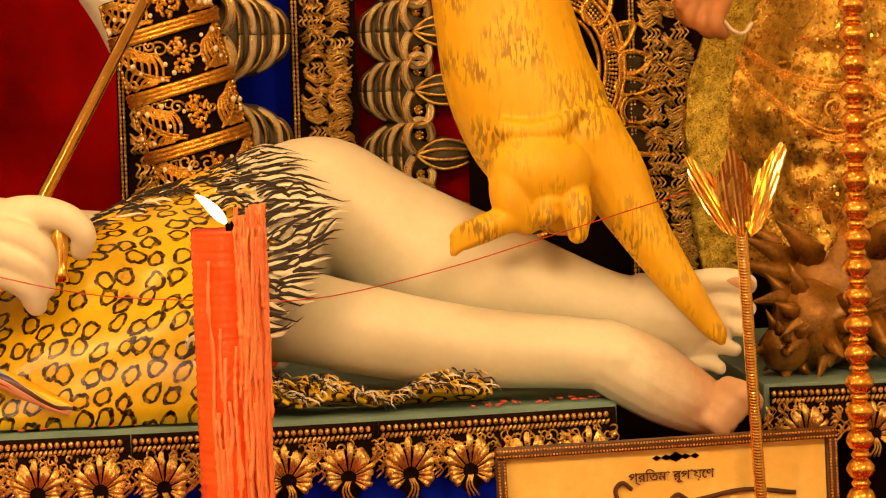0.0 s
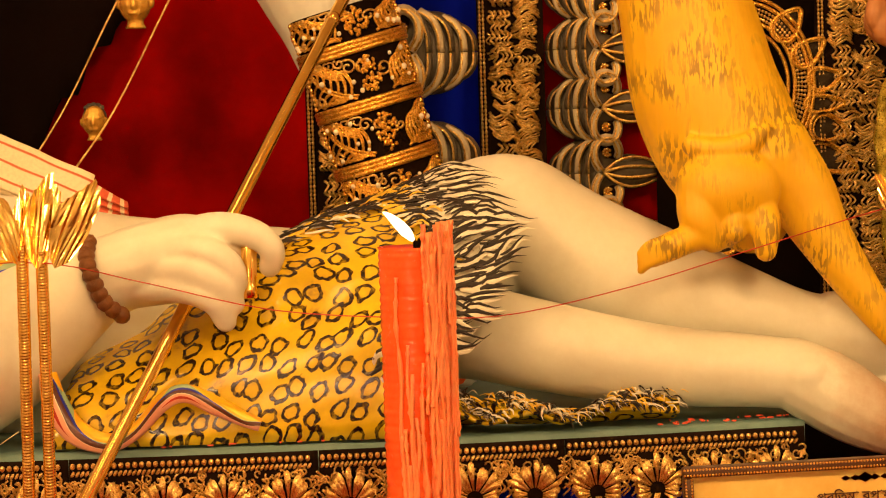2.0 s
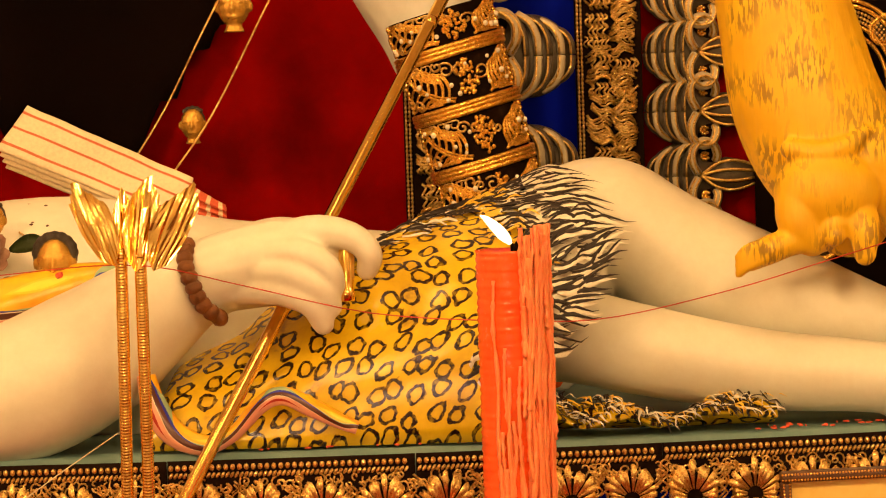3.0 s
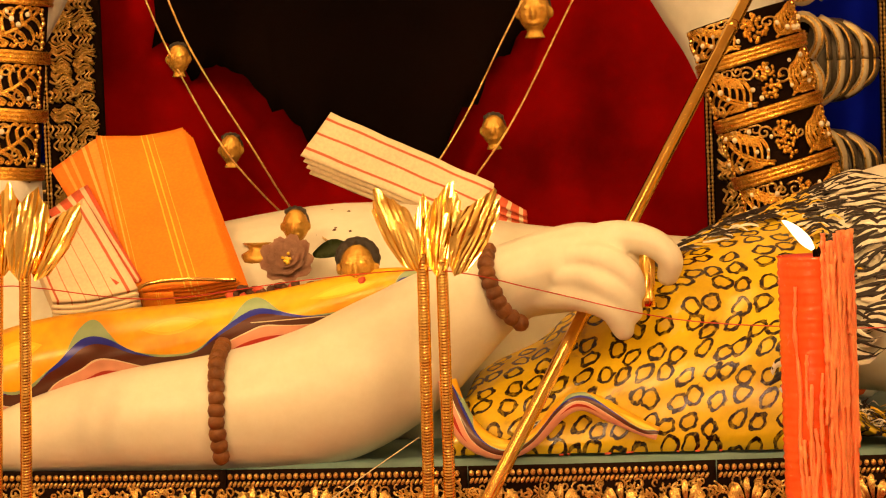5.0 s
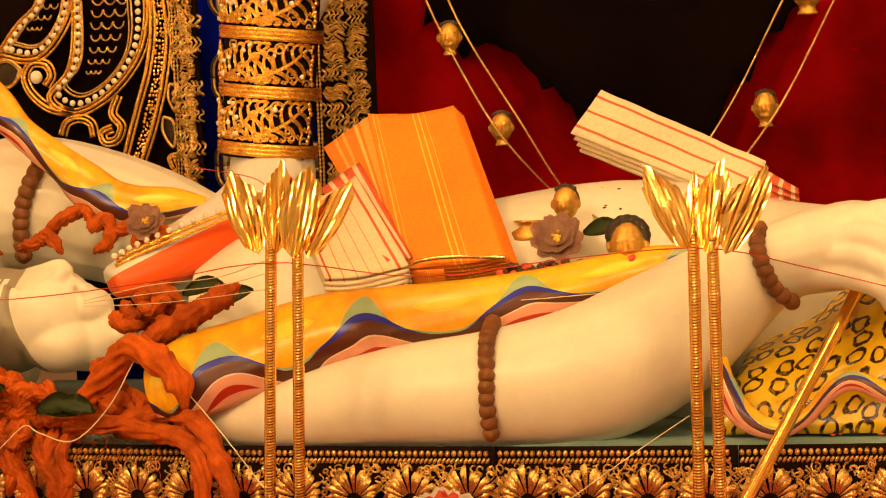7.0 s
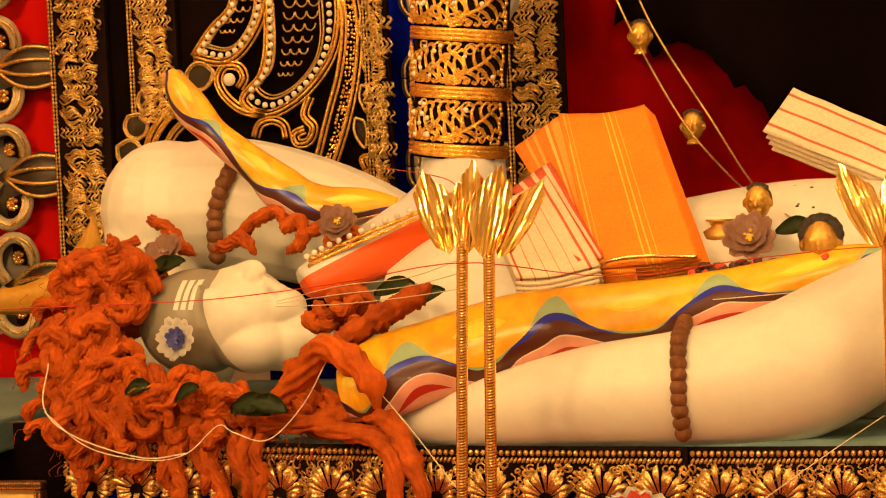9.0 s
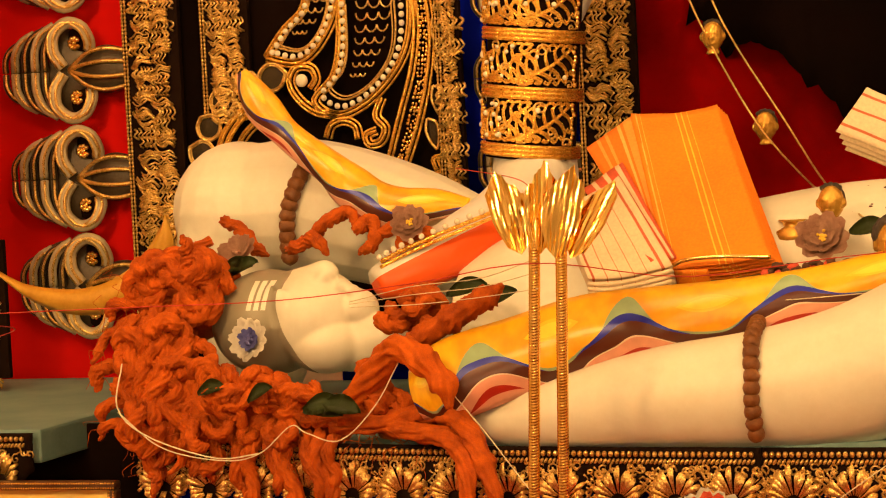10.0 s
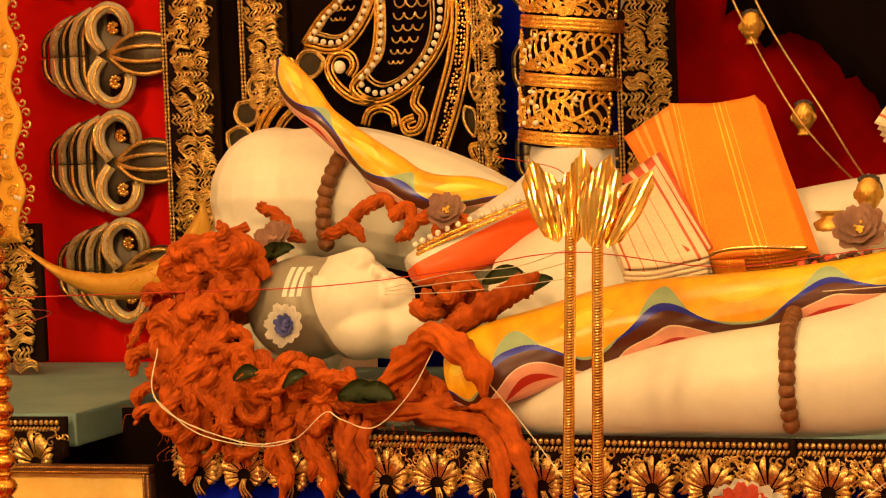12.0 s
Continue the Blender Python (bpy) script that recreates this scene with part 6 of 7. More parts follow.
WHITEPETAL = mottled("white_petal", (0.66, 0.62, 0.56), (0.84, 0.80, 0.74), 0.6, 0, 40, 300, 0.2)
BLUEPETAL = mottled("blue_petal", (0.06, 0.07, 0.36), (0.16, 0.17, 0.50), 0.6, 0, 40, 300, 0.2)
DRYPETAL = mottled("dry_petal", (0.34, 0.16, 0.11), (0.56, 0.34, 0.24), 0.75, 0, 60, 300, 0.4)
REDPETAL = mottled("red_petal", (0.55, 0.04, 0.02), (0.78, 0.12, 0.05), 0.6, 0, 40, 300, 0.3)
DRIED = mottled("dried_petal", (0.030, 0.010, 0.005), (0.11, 0.038, 0.016), 0.7, 0, 60, 300, 0.5, None, 0.2)
LEAF = mottled("dark_leaf", (0.018, 0.035, 0.006), (0.05, 0.075, 0.014), 0.45, 0, 30, 200, 0.4)

blossom((-1.310, 3.095, 1.122), 0.028, 12, BLUEPETAL, WHITEPETAL, (-0.1, -1, 0.25), "white flower with a blue heart tucked beside the temple", 2, shrink=0.48)
blossom((-0.604, 3.16, 1.222), 0.034, 9, DRYPETAL, DRYPETAL, (0, -1, 0.6), "dried pinkish lotus flower lying on the chest", 3)
blossom((-1.152, 3.26, 1.252), 0.026, 8, DRYPETAL, DRYPETAL, (0.1, -1, 0.5), "faded pink flower beside the foot's chain", 3)
blossom((-1.375, 3.22, 1.222), 0.030, 9, DRYPETAL, DRYPETAL, (-0.2, -0.8, 0.8), "dried brown flower in the hair", 2)
blossom((-0.705, 2.93, 0.925), 0.040, 12, REDPETAL, WHITEPETAL, (0.1, -0.7, 0.7), "red and white flower before the trim", 3)
blossom((-0.665, 2.925, 0.915), 0.034, 10, REDPETAL, WHITEPETAL, (0.3, -0.7, 0.7), "small red and white flower before the trim", 3)


def leaf(at, way, length, width, label):
    bm = bmesh.new()
    d = Vector(way).normalized()
    up = Vector((0, -0.75, 0.65)).normalized()
    s = d.cross(up).normalized()
    prev = None
    for j in range(9):
        t = j / 8
        w = width * math.sin(math.pi * (0.04 + 0.93 * t)) ** 0.8
        c = Vector(at) + d * (length * t) + up * (0.008 * math.sin(3 * t))
        row = [bm.verts.new(c - s * w + up * 0.004), bm.verts.new(c), bm.verts.new(c + s * w + up * 0.004)]
        if prev:
            bm.faces.new((prev[0], prev[1], row[1], row[0]))
            bm.faces.new((prev[1], prev[2], row[2], row[1]))
        prev = row
    bmesh.ops.solidify(bm, geom=bm.faces[:], thickness=0.0007)
    tagged(part("leaf", bm, LEAF, at=at), label, "leaf", "loose green leaves on the statue")


for at, way, ln, w in (((-1.215, 3.02, 1.040), (1, -0.1, 0.15), 0.055, 0.016), ((-1.185, 3.015, 1.050), (1, -0.1, -0.25), 0.05, 0.014), ((-1.21, 3.02, 1.045), (0.9, -0.1, -0.2), 0.05, 0.013),
                       ((-1.39, 3.20, 1.20), (1, -0.2, 0.1), 0.05, 0.014), ((-1.37, 3.19, 1.195), (0.9, -0.2, 0.35), 0.045, 0.012), ((-1.36, 3.04, 1.06), (1, -0.1, 0.2), 0.04, 0.012),
                       ((-1.29, 3.03, 1.05), (0.8, -0.1, 0.4), 0.04, 0.011), ((-0.575, 3.17, 1.225), (1, -0.2, 0.1), 0.05, 0.014), ((-1.07, 3.15, 1.165), (1, -0.2, 0.2), 0.06, 0.014),
                       ((-1.02, 3.14, 1.15), (1, -0.1, 0.4), 0.05, 0.013), ((-1.13, 3.16, 1.15), (0.8, -0.1, 0.3), 0.05, 0.013)):
    leaf(at, way, ln, w, "dark green leaf lying among the hair and offerings")


# ---- anklet chain on the raised foot ----
def chain_band(rows, label):
    ob = thing("foot_chain", rows[0], label, "foot chain")
    bm = bmesh.new()
    cord(bm, rows, 0.0032, 6, 24)
    cord(bm, [(a, b - 0.002, c - 0.007) for a, b, c in rows], 0.0026, 6, 24)
    part("cord", bm, GOLD, ob, "gold edging cord")
    g = glide(rows, 16)
    for p in g:
        bm = bmesh.new()
        ball(bm, (p[0], p[1] - 0.004, p[2] + 0.006), 0.0042, 7)
        part("pearl", bm, PEARL, ob)


chain_band([(-1.185, 3.235, 1.205), (-1.15, 3.25, 1.222), (-1.10, 3.275, 1.242), (-1.05, 3.31, 1.262), (-1.01, 3.35, 1.28)], "gold and pearl chain along the raised foot")


# ---- folded cloths ----
def striped(name, ground, bands, along=0, rough=0.75, weave=1.0):
    """Cloth with woven bands: (from, to, colour) in fractions of the sheet's width."""
    m, tree, p = base_material(name, rough)
    uv = coords(tree, "UV")
    sep = tree.nodes.new("ShaderNodeSeparateXYZ")
    tree.links.new(uv, sep.inputs[0])
    r = tree.nodes.new("ShaderNodeValToRGB")
    r.color_ramp.interpolation = "CONSTANT"
    stops = [(0.0, ground)]
    for a, b, c in bands:
        stops += [(a, c), (b, ground)]
    while len(r.color_ramp.elements) < len(stops):
        r.color_ramp.elements.new(0.5)
    for el, (at, c) in zip(r.color_ramp.elements, stops):
        el.position, el.color = at, (*c, 1)
    tree.links.new(sep.outputs[along], r.inputs[0])
    fine = node(tree, "ShaderNodeTexNoise", Scale=260.0, Detail=3.0)
    slow = node(tree, "ShaderNodeTexNoise", Scale=12.0, Detail=3.0)
    o = coords(tree)
    for n in (fine, slow):
        tree.links.new(o, n.inputs["Vector"])
    both = calc(tree, "ADD", calc(tree, "MULTIPLY", fine.outputs[0], 0.5), calc(tree, "MULTIPLY", slow.outputs[0], 0.5))
    mix = tree.nodes.new("ShaderNodeMix")
    mix.data_type, mix.blend_type = "RGBA", "MULTIPLY"
    mix.inputs["Factor"].default_value = 0.5 * weave
    tree.links.new(r.outputs[0], mix.inputs[6])
    tree.links.new(ramp(tree, both, [(0.35, (0.62,) * 3), (0.6, (1,) * 3)]), mix.inputs[7])
    tree.links.new(mix.outputs[2], p.inputs["Base Color"])
    bump(tree, p, fine.outputs[0], 0.35, 0.001)
    return m


ORANGE = striped("orange_sari", (0.95, 0.255, 0.004), [(0.04, 0.055, (0.95, 0.50, 0.10)), (0.09, 0.10, (0.95, 0.46, 0.06)), (0.50, 0.515, (1.0, 0.56, 0.05)), (0.56, 0.575, (1.0, 0.56, 0.05)), (0.63, 0.64, (1.0, 0.54, 0.05))])
ORANGEGOLD = striped("orange_gold_border", (0.92, 0.20, 0.004), [(0.20, 0.26, (0.93, 0.36, 0.06)), (0.36, 0.42, (0.93, 0.36, 0.06)), (0.62, 0.68, (0.95, 0.48, 0.12)), (0.74, 0.90, (0.94, 0.34, 0.05))])
GAMCHA = striped("cream_red_stripes", (0.78, 0.62, 0.42), [(0.04, 0.07, (0.52, 0.10, 0.04)), (0.20, 0.215, (0.62, 0.26, 0.14)), (0.36, 0.375, (0.62, 0.26, 0.14)), (0.52, 0.535, (0.62, 0.26, 0.14)), (0.68, 0.695, (0.62, 0.26, 0.14)), (0.86, 0.90, (0.55, 0.12, 0.05))])
CREAMRED = striped("cream_cloth_red_bands", (0.80, 0.66, 0.46), [(0.12, 0.17, (0.56, 0.14, 0.06)), (0.45, 0.50, (0.56, 0.14, 0.06)), (0.80, 0.85, (0.56, 0.14, 0.06))], 1)
CHECK = striped("red_check", (0.62, 0.10, 0.04), [(0.2, 0.3, (0.78, 0.60, 0.40)), (0.5, 0.6, (0.78, 0.60, 0.40)), (0.8, 0.9, (0.78, 0.60, 0.40))])


def quad_sheet(bm, tl, tr, br, bl, nu=16, nv=20, thick=0.003, wob=0.002, sag=0.0):
    tl, tr, br, bl = (Vector(v) for v in (tl, tr, br, bl))
    n = (tr - tl).cross(bl - tl).normalized()

    def fn(u, v):
        p = (tl * (1 - u) + tr * u) * (1 - v) + (bl * (1 - u) + br * u) * v
        return p + n * (wob * noise.noise(p * 28) + sag * math.sin(math.pi * u))
    sheet(bm, fn, nu, nv, thick, uv=(1, 1))


sari = thing("folded_sari", (-0.76, 3.2, 1.16), "folded bright orange sari with gold border bands standing on the chest", "folded sari")
A, B, C, D = (-0.874, 3.33, 1.374), (-0.765, 3.345, 1.380), (-0.660, 3.13, 1.203), (-0.784, 3.12, 1.192)
for i in range(5):
    o = Vector((0.002 * i, 0.0045 * i, -0.0030 * i))
    bm = bmesh.new()
    quad_sheet(bm, Vector(A) + o, Vector(B) + o, Vector(C) + o * 1.4, Vector(D) + o * 1.4, 20, 26, 0.0024, 0.003, 0.004)
    part("fold", bm, ORANGE, sari, "front fold with thin gold lines" if i == 0 else "")
bm = bmesh.new()
quad_sheet(bm, (-0.925, 3.30, 1.335), (-0.868, 3.331, 1.374), (-0.776, 3.124, 1.190), (-0.800, 3.15, 1.196), 10, 26, 0.003, 0.001)
part("border_fold", bm, ORANGEGOLD, sari, "side fold with woven gold border")
bm = bmesh.new()
quad_sheet(bm, (-0.776, 3.125, 1.192), (-0.735, 3.125, 1.192), (-0.735, 3.15, 1.155), (-0.776, 3.15, 1.155), 8, 8, 0.003, 0.003)
part("inner_fold", bm, ORANGE, sari, "turned-under fold")
bm = bmesh.new()
cord(bm, [(-0.784, 3.117, 1.192), (-0.76, 3.112, 1.203), (-0.72, 3.114, 1.206), (-0.69, 3.118, 1.205), (-0.66, 3.127, 1.203)], 0.0026, 6, 30)
part("gold_edge", bm, FOIL, sari, "glinting gold selvedge")

gam = thing("striped_towel", (-0.86, 3.15, 1.15), "folded cream towel with thin red stripes leaning on the sari", "folded towel")
for i in range(5):
    o = Vector((0.0, 0.004 * i, -0.0065 * i))
    bm = bmesh.new()
    quad_sheet(bm, Vector((-0.935, 3.20, 1.262)) + o, Vector((-0.862, 3.22, 1.300)) + o, Vector((-0.772, 3.105, 1.196)) + o, Vector((-0.872, 3.09, 1.184)) + o, 18, 16, 0.0042, 0.004, 0.004)
    part("fold", bm, GAMCHA, gam)
bm = bmesh.new()
for i in range(4):
    cord(bm, [(-0.872, 3.089, 1.180 - 0.006 * i), (-0.84, 3.088, 1.179 - 0.006 * i), (-0.80, 3.094, 1.186 - 0.006 * i), (-0.774, 3.103, 1.192 - 0.006 * i)], 0.0030, 6, 16)
part("rounded_edge", bm, GAMCHA, gam, "rounded folded edge")

# pinkish inner wrap below the towel
bm = bmesh.new()
quad_sheet(bm, (-0.915, 3.24, 1.285), (-0.868, 3.26, 1.315), (-0.775, 3.13, 1.205), (-0.80, 3.11, 1.200), 10, 14, 0.004, 0.004)
tagged(part("red_wrap", bm, CHECK, at=(-0.85, 3.2, 1.2)), "red checked cloth wrapped between towel and sari", "cloth")

roll = thing("banded_cloth", (-0.5, 3.4, 1.28), "folded cream cloth with red bands lying across the belly", "folded cloth")
for i in range(4):
    o = Vector((0.002 * i, 0.008 * i, -0.008 * i))
    bm = bmesh.new()
    quad_sheet(bm, Vector((-0.586, 3.40, 1.394)) + o, Vector((-0.378, 3.37, 1.297)) + o, Vector((-0.392, 3.35, 1.242)) + o, Vector((-0.624, 3.385, 1.341)) + o, 26, 14, 0.005, 0.004, 0.0)
    part("fold", bm, CREAMRED, roll)
for i in range(4):
    bm = bmesh.new()
    quad_sheet(bm, (-0.382, 3.36, 1.290 - 0.010 * i), (-0.338, 3.35, 1.262 - 0.008 * i), (-0.336, 3.34, 1.256 - 0.008 * i), (-0.388, 3.35, 1.280 - 0.010 * i), 12, 4, 0.003, 0.003)
    part("checked_end", bm, CHECK, roll, "fringed red checked end")


# ---- small gilded heads on cords ----
GILT = mottled("gilt_clay", (0.45, 0.22, 0.03), (0.85, 0.52, 0.10), 0.25, 0.7, 60, 400, 0.4)
DARKCLAY = mottled("dark_clay", (0.010, 0.006, 0.004), (0.03, 0.018, 0.010), 0.5, 0, 60, 400, 0.6)


def gilded_head(at, size, label, curled=False):
    """A small plain head ornament with a dark cap: one mesh."""
    x, y, z = at
    s = size
    ob = thing("gilded_head", (x, y, z - 1.1 * s), label, "head ornament", "small gilded heads of the garland")
    bm = bmesh.new()
    ball(bm, (x, y, z), (0.72 * s, 0.66 * s, 0.92 * s), 14)
    ball(bm, (x, y - 0.56 * s, z - 0.08 * s), (0.15 * s, 0.24 * s, 0.32 * s), 8)
    ball(bm, (x, y - 0.48 * s, z - 0.48 * s), (0.30 * s, 0.20 * s, 0.13 * s), 8)
    for q in (-1, 1):
        ball(bm, (x + 0.30 * s * q, y - 0.50 * s, z + 0.18 * s), (0.18 * s, 0.14 * s, 0.10 * s), 8)
        ball(bm, (x + 0.72 * s * q, y - 0.05 * s, z - 0.05 * s), (0.14 * s, 0.16 * s, 0.26 * s), 8)
    tube(bm, [(x, y, z - 0.5 * s), (x, y, z - 0.9 * s), (x, y, z - 1.15 * s)], [0.36 * s, 0.36 * s, 0.5 * s], 10)
    face = part("head", bm, GILT, ob, "gilded plain head")
    bm = bmesh.new()
    for i in range(11 if curled else 5):
        a = math.pi * (i - 1) / 8 if curled else math.pi * (i + 2) / 8
        ball(bm, (x + 0.66 * s * math.cos(a), y + 0.06 * s, z + 0.34 * s + 0.60 * s * math.sin(a)), (0.27 if curled else 0.17) * s, 8)
    ball(bm, (x, y + 0.34 * s, z + 0.16 * s), (0.74 * s, 0.60 * s, 0.80 * s), 12)
    cap = part("hair_cap", bm, DARKCLAY, ob, "dark curled hair cap")
    for o in (face, cap):
        rm = o.modifiers.new("join", "REMESH")
        rm.mode, rm.voxel_size, rm.use_smooth_shade = "VOXEL", 0.0016, True


for at, s in (((-0.803, 3.50, 1.472), 0.021), ((-0.738, 3.50, 1.351), 0.021), ((-0.391, 3.50, 1.364), 0.022)):
    gilded_head(at, s, "small gilded head ornament threaded on hanging cords")
gilded_head((-0.598, 3.19, 1.262), 0.022, "small gilded head ornament lying on the belly")
gilded_head((-0.515, 3.13, 1.214), 0.030, "larger dark-capped gilded head ornament lying on the belly", True)
gilded_head((-0.335, 3.52, 1.515), 0.030, "dark head ornament high on the cords")


def cord_thing(points, r, material, label, name="garland_cord", category="cord", steps=40, group="cords of the head garland"):
    bm = bmesh.new()
    g = glide(points, steps)
    tube(bm, g, r, 5, twist=0.3, lobes=2, depth=0.2)
    tagged(part(name, bm, material, at=points[-1]), label, category, group)


for pts in ([(-0.86, 3.49, 1.60), (-0.815, 3.49, 1.485), (-0.75, 3.49, 1.36), (-0.67, 3.40, 1.285), (-0.60, 3.22, 1.262)],
            [(-0.83, 3.49, 1.60), (-0.785, 3.49, 1.485), (-0.71, 3.48, 1.36), (-0.63, 3.36, 1.270), (-0.54, 3.16, 1.232)],
            [(-0.31, 3.51, 1.60), (-0.37, 3.50, 1.49), (-0.425, 3.49, 1.385), (-0.475, 3.44, 1.30)],
            [(-0.245, 3.51, 1.60), (-0.295, 3.50, 1.505), (-0.365, 3.49, 1.375), (-0.425, 3.43, 1.285)]):
    cord_thing(pts, 0.0016, ANTIQUE, "thin twisted gold cord hanging from above")


# ---- small brass pots on the chest ----
def small_pot(x, y, z, s, label):
    bm = bmesh.new()
    prof = [(0.35, 0), (0.62, 0.1), (0.95, 0.5), (0.85, 0.85), (0.45, 1.05), (0.5, 1.25), (0.72, 1.35), (0.68, 1.37), (0.4, 1.22)]
    tube(bm, [(x, y, z + s * b) for a, b in prof], [s * a for a, b in prof], 18, up=(0, 1, 0))
    tagged(part("brass_pot", bm, GILT, at=(x, y, z)), label, "brass pot", "small brass pots on the chest")


small_pot(-0.655, 3.24, 1.205, 0.026, "small gleaming brass pot beside the sari")
small_pot(-0.700, 3.10, 1.158, 0.016, "tiny brass pot under the sari's edge")
small_pot(-0.672, 3.10, 1.158, 0.015, "tiny brass pot under the sari's edge")


# ---- dried garland across the belly ----
garland = thing("dried_garland", (-0.6, 3.13, 1.18), "dark brown string of dried petals lying across the belly", "dried garland")
for i in range(46):
    t = i / 45
    bm = bmesh.new()
    ball(bm, (lerp(-0.665, -0.505, t) + rnd(-0.004, 0.004), 3.115 + rnd(-0.006, 0.006), lerp(1.188, 1.197, t) + rnd(-0.005, 0.005)), (rnd(0.004, 0.008), 0.005, rnd(0.003, 0.006)), 7)
    for v in bm.verts:
        v.co += Vector((1, 1, 1)) * 0.0025 * noise.noise(v.co * 260)
    part("petal", bm, DRIED if i % 5 else REDPETAL, garland)


# ---- threads ----
def thread(points, r, material, label, group):
    cord_thing(points, r, material, label, "thread", "thread", 70, group)


thread([(-1.86, 2.90, 1.165), (-1.60, 2.90, 1.176), (-1.40, 2.93, 1.178), (-1.20, 2.93, 1.182), (-1.02, 2.90, 1.20), (-0.86, 2.842, 1.222), (-0.72, 2.95, 1.195), (-0.56, 3.00, 1.208), (-0.385, 2.842, 1.225),
        (-0.28, 2.95, 1.192), (-0.14, 2.98, 1.155), (0.02, 2.98, 1.142), (0.12, 2.99, 1.142), (0.25, 2.99, 1.168), (0.36, 2.97, 1.200), (0.50, 2.88, 1.248), (0.56, 2.842, 1.262)], 0.0008, THREAD_R,
       "thin red thread stretched past the sticks", "red threads round the stage")
thread([(-2.05, 3.4, 1.06), (-1.75, 3.3, 1.12), (-1.60, 2.91, 1.165)], 0.0009, THREAD_R, "thin red thread running to the bead column", "red threads round the stage")
thread([(-1.10, 3.3, 1.318), (-0.98, 3.2, 1.300), (-0.86, 2.842, 1.27)], 0.0007, THREAD_R, "thin red thread beside the foil vanes", "red threads round the stage")
for dz in (0.0, 0.010, -0.012):
    thread([(-1.19, 3.13, 1.160 + dz * 0.3), (-1.08, 3.06, 1.175 + dz), (-0.96, 2.95, 1.190 + dz), (-0.86, 2.842, 1.212 + dz * 1.5)], 0.0007, THREAD_W, "cream cotton thread tied to the foil arrow", "cotton threads")
thread([(-1.46, 3.04, 1.10), (-1.45, 3.0, 1.05), (-1.40, 2.975, 1.018), (-1.31, 2.965, 0.993), (-1.25, 2.962, 0.998)], 0.0009, THREAD_W, "cream cotton thread looped over the hair", "cotton threads")
thread([(-1.45, 3.0, 1.045), (-1.38, 2.97, 1.005), (-1.30, 2.963, 0.990), (-1.25, 2.962, 0.998), (-1.21, 2.965, 1.03), (-1.19, 2.965, 1.022), (-1.15, 2.97, 1.012), (-1.11, 2.985, 1.05), (-1.08, 3.00, 1.105)], 0.0009, THREAD_W,
       "knotted cream cotton thread over the hair", "cotton threads")
thread([(-1.02, 2.99, 1.07), (-0.97, 2.97, 1.02), (-0.90, 2.93, 0.95), (-0.84, 2.90, 0.90)], 0.0008, THREAD_W, "cream cotton thread slanting across the trim", "cotton threads")
thread([(-0.43, 2.99, 1.03), (-0.50, 2.96, 0.985), (-0.58, 2.93, 0.93), (-0.62, 2.92, 0.90)], 0.0008, THREAD_W, "cream cotton thread hanging from the elbow", "cotton threads")
thread([(-0.75, 3.06, 1.152), (-0.62, 3.06, 1.158), (-0.50, 3.05, 1.165), (-0.42, 3.04, 1.16)], 0.0007, THREAD_W, "cream cotton thread along the painted snake", "cotton threads")


# ---- yellow animal statue: one plain mesh ----
def fur_paint():
    m, tree, p = base_material("yellow_brushed_paint", 0.5)
    o = coords(tree)
    mp = tree.nodes.new("ShaderNodeMapping")
    mp.inputs["Scale"].default_value = (270, 90, 46)
    mp.inputs["Rotation"].default_value = (0, 0.85, 0)
    tree.links.new(o, mp.inputs["Vector"])
    n = node(tree, "ShaderNodeTexNoise", Scale=1.0, Detail=2.0)
    tree.links.new(mp.outputs[0], n.inputs["Vector"])
    big = node(tree, "ShaderNodeTexNoise", Scale=14.0, Detail=3.0)
    tree.links.new(o, big.inputs["Vector"])
    mask = calc(tree, "MULTIPLY", ramp(tree, n.outputs[0], [(0.485, (0,) * 3), (0.55, (1,) * 3)]), ramp(tree, big.outputs[0], [(0.45, (0.03,) * 3), (0.60, (0.8,) * 3)]))
    mix = tree.nodes.new("ShaderNodeMix")
    mix.data_type = "RGBA"
    tree.links.new(mask, mix.inputs["Factor"])
    tree.links.new(ramp(tree, big.outputs[0], [(0.3, (0.76, 0.42, 0.006)), (0.7, (0.88, 0.55, 0.010))]), mix.inputs[6])
    mix.inputs[7].default_value = (0.27, 0.14, 0.012, 1)
    tree.links.new(mix.outputs[2], p.inputs["Base Color"])
    bump(tree, p, n.outputs[0], 0.25)
    return m


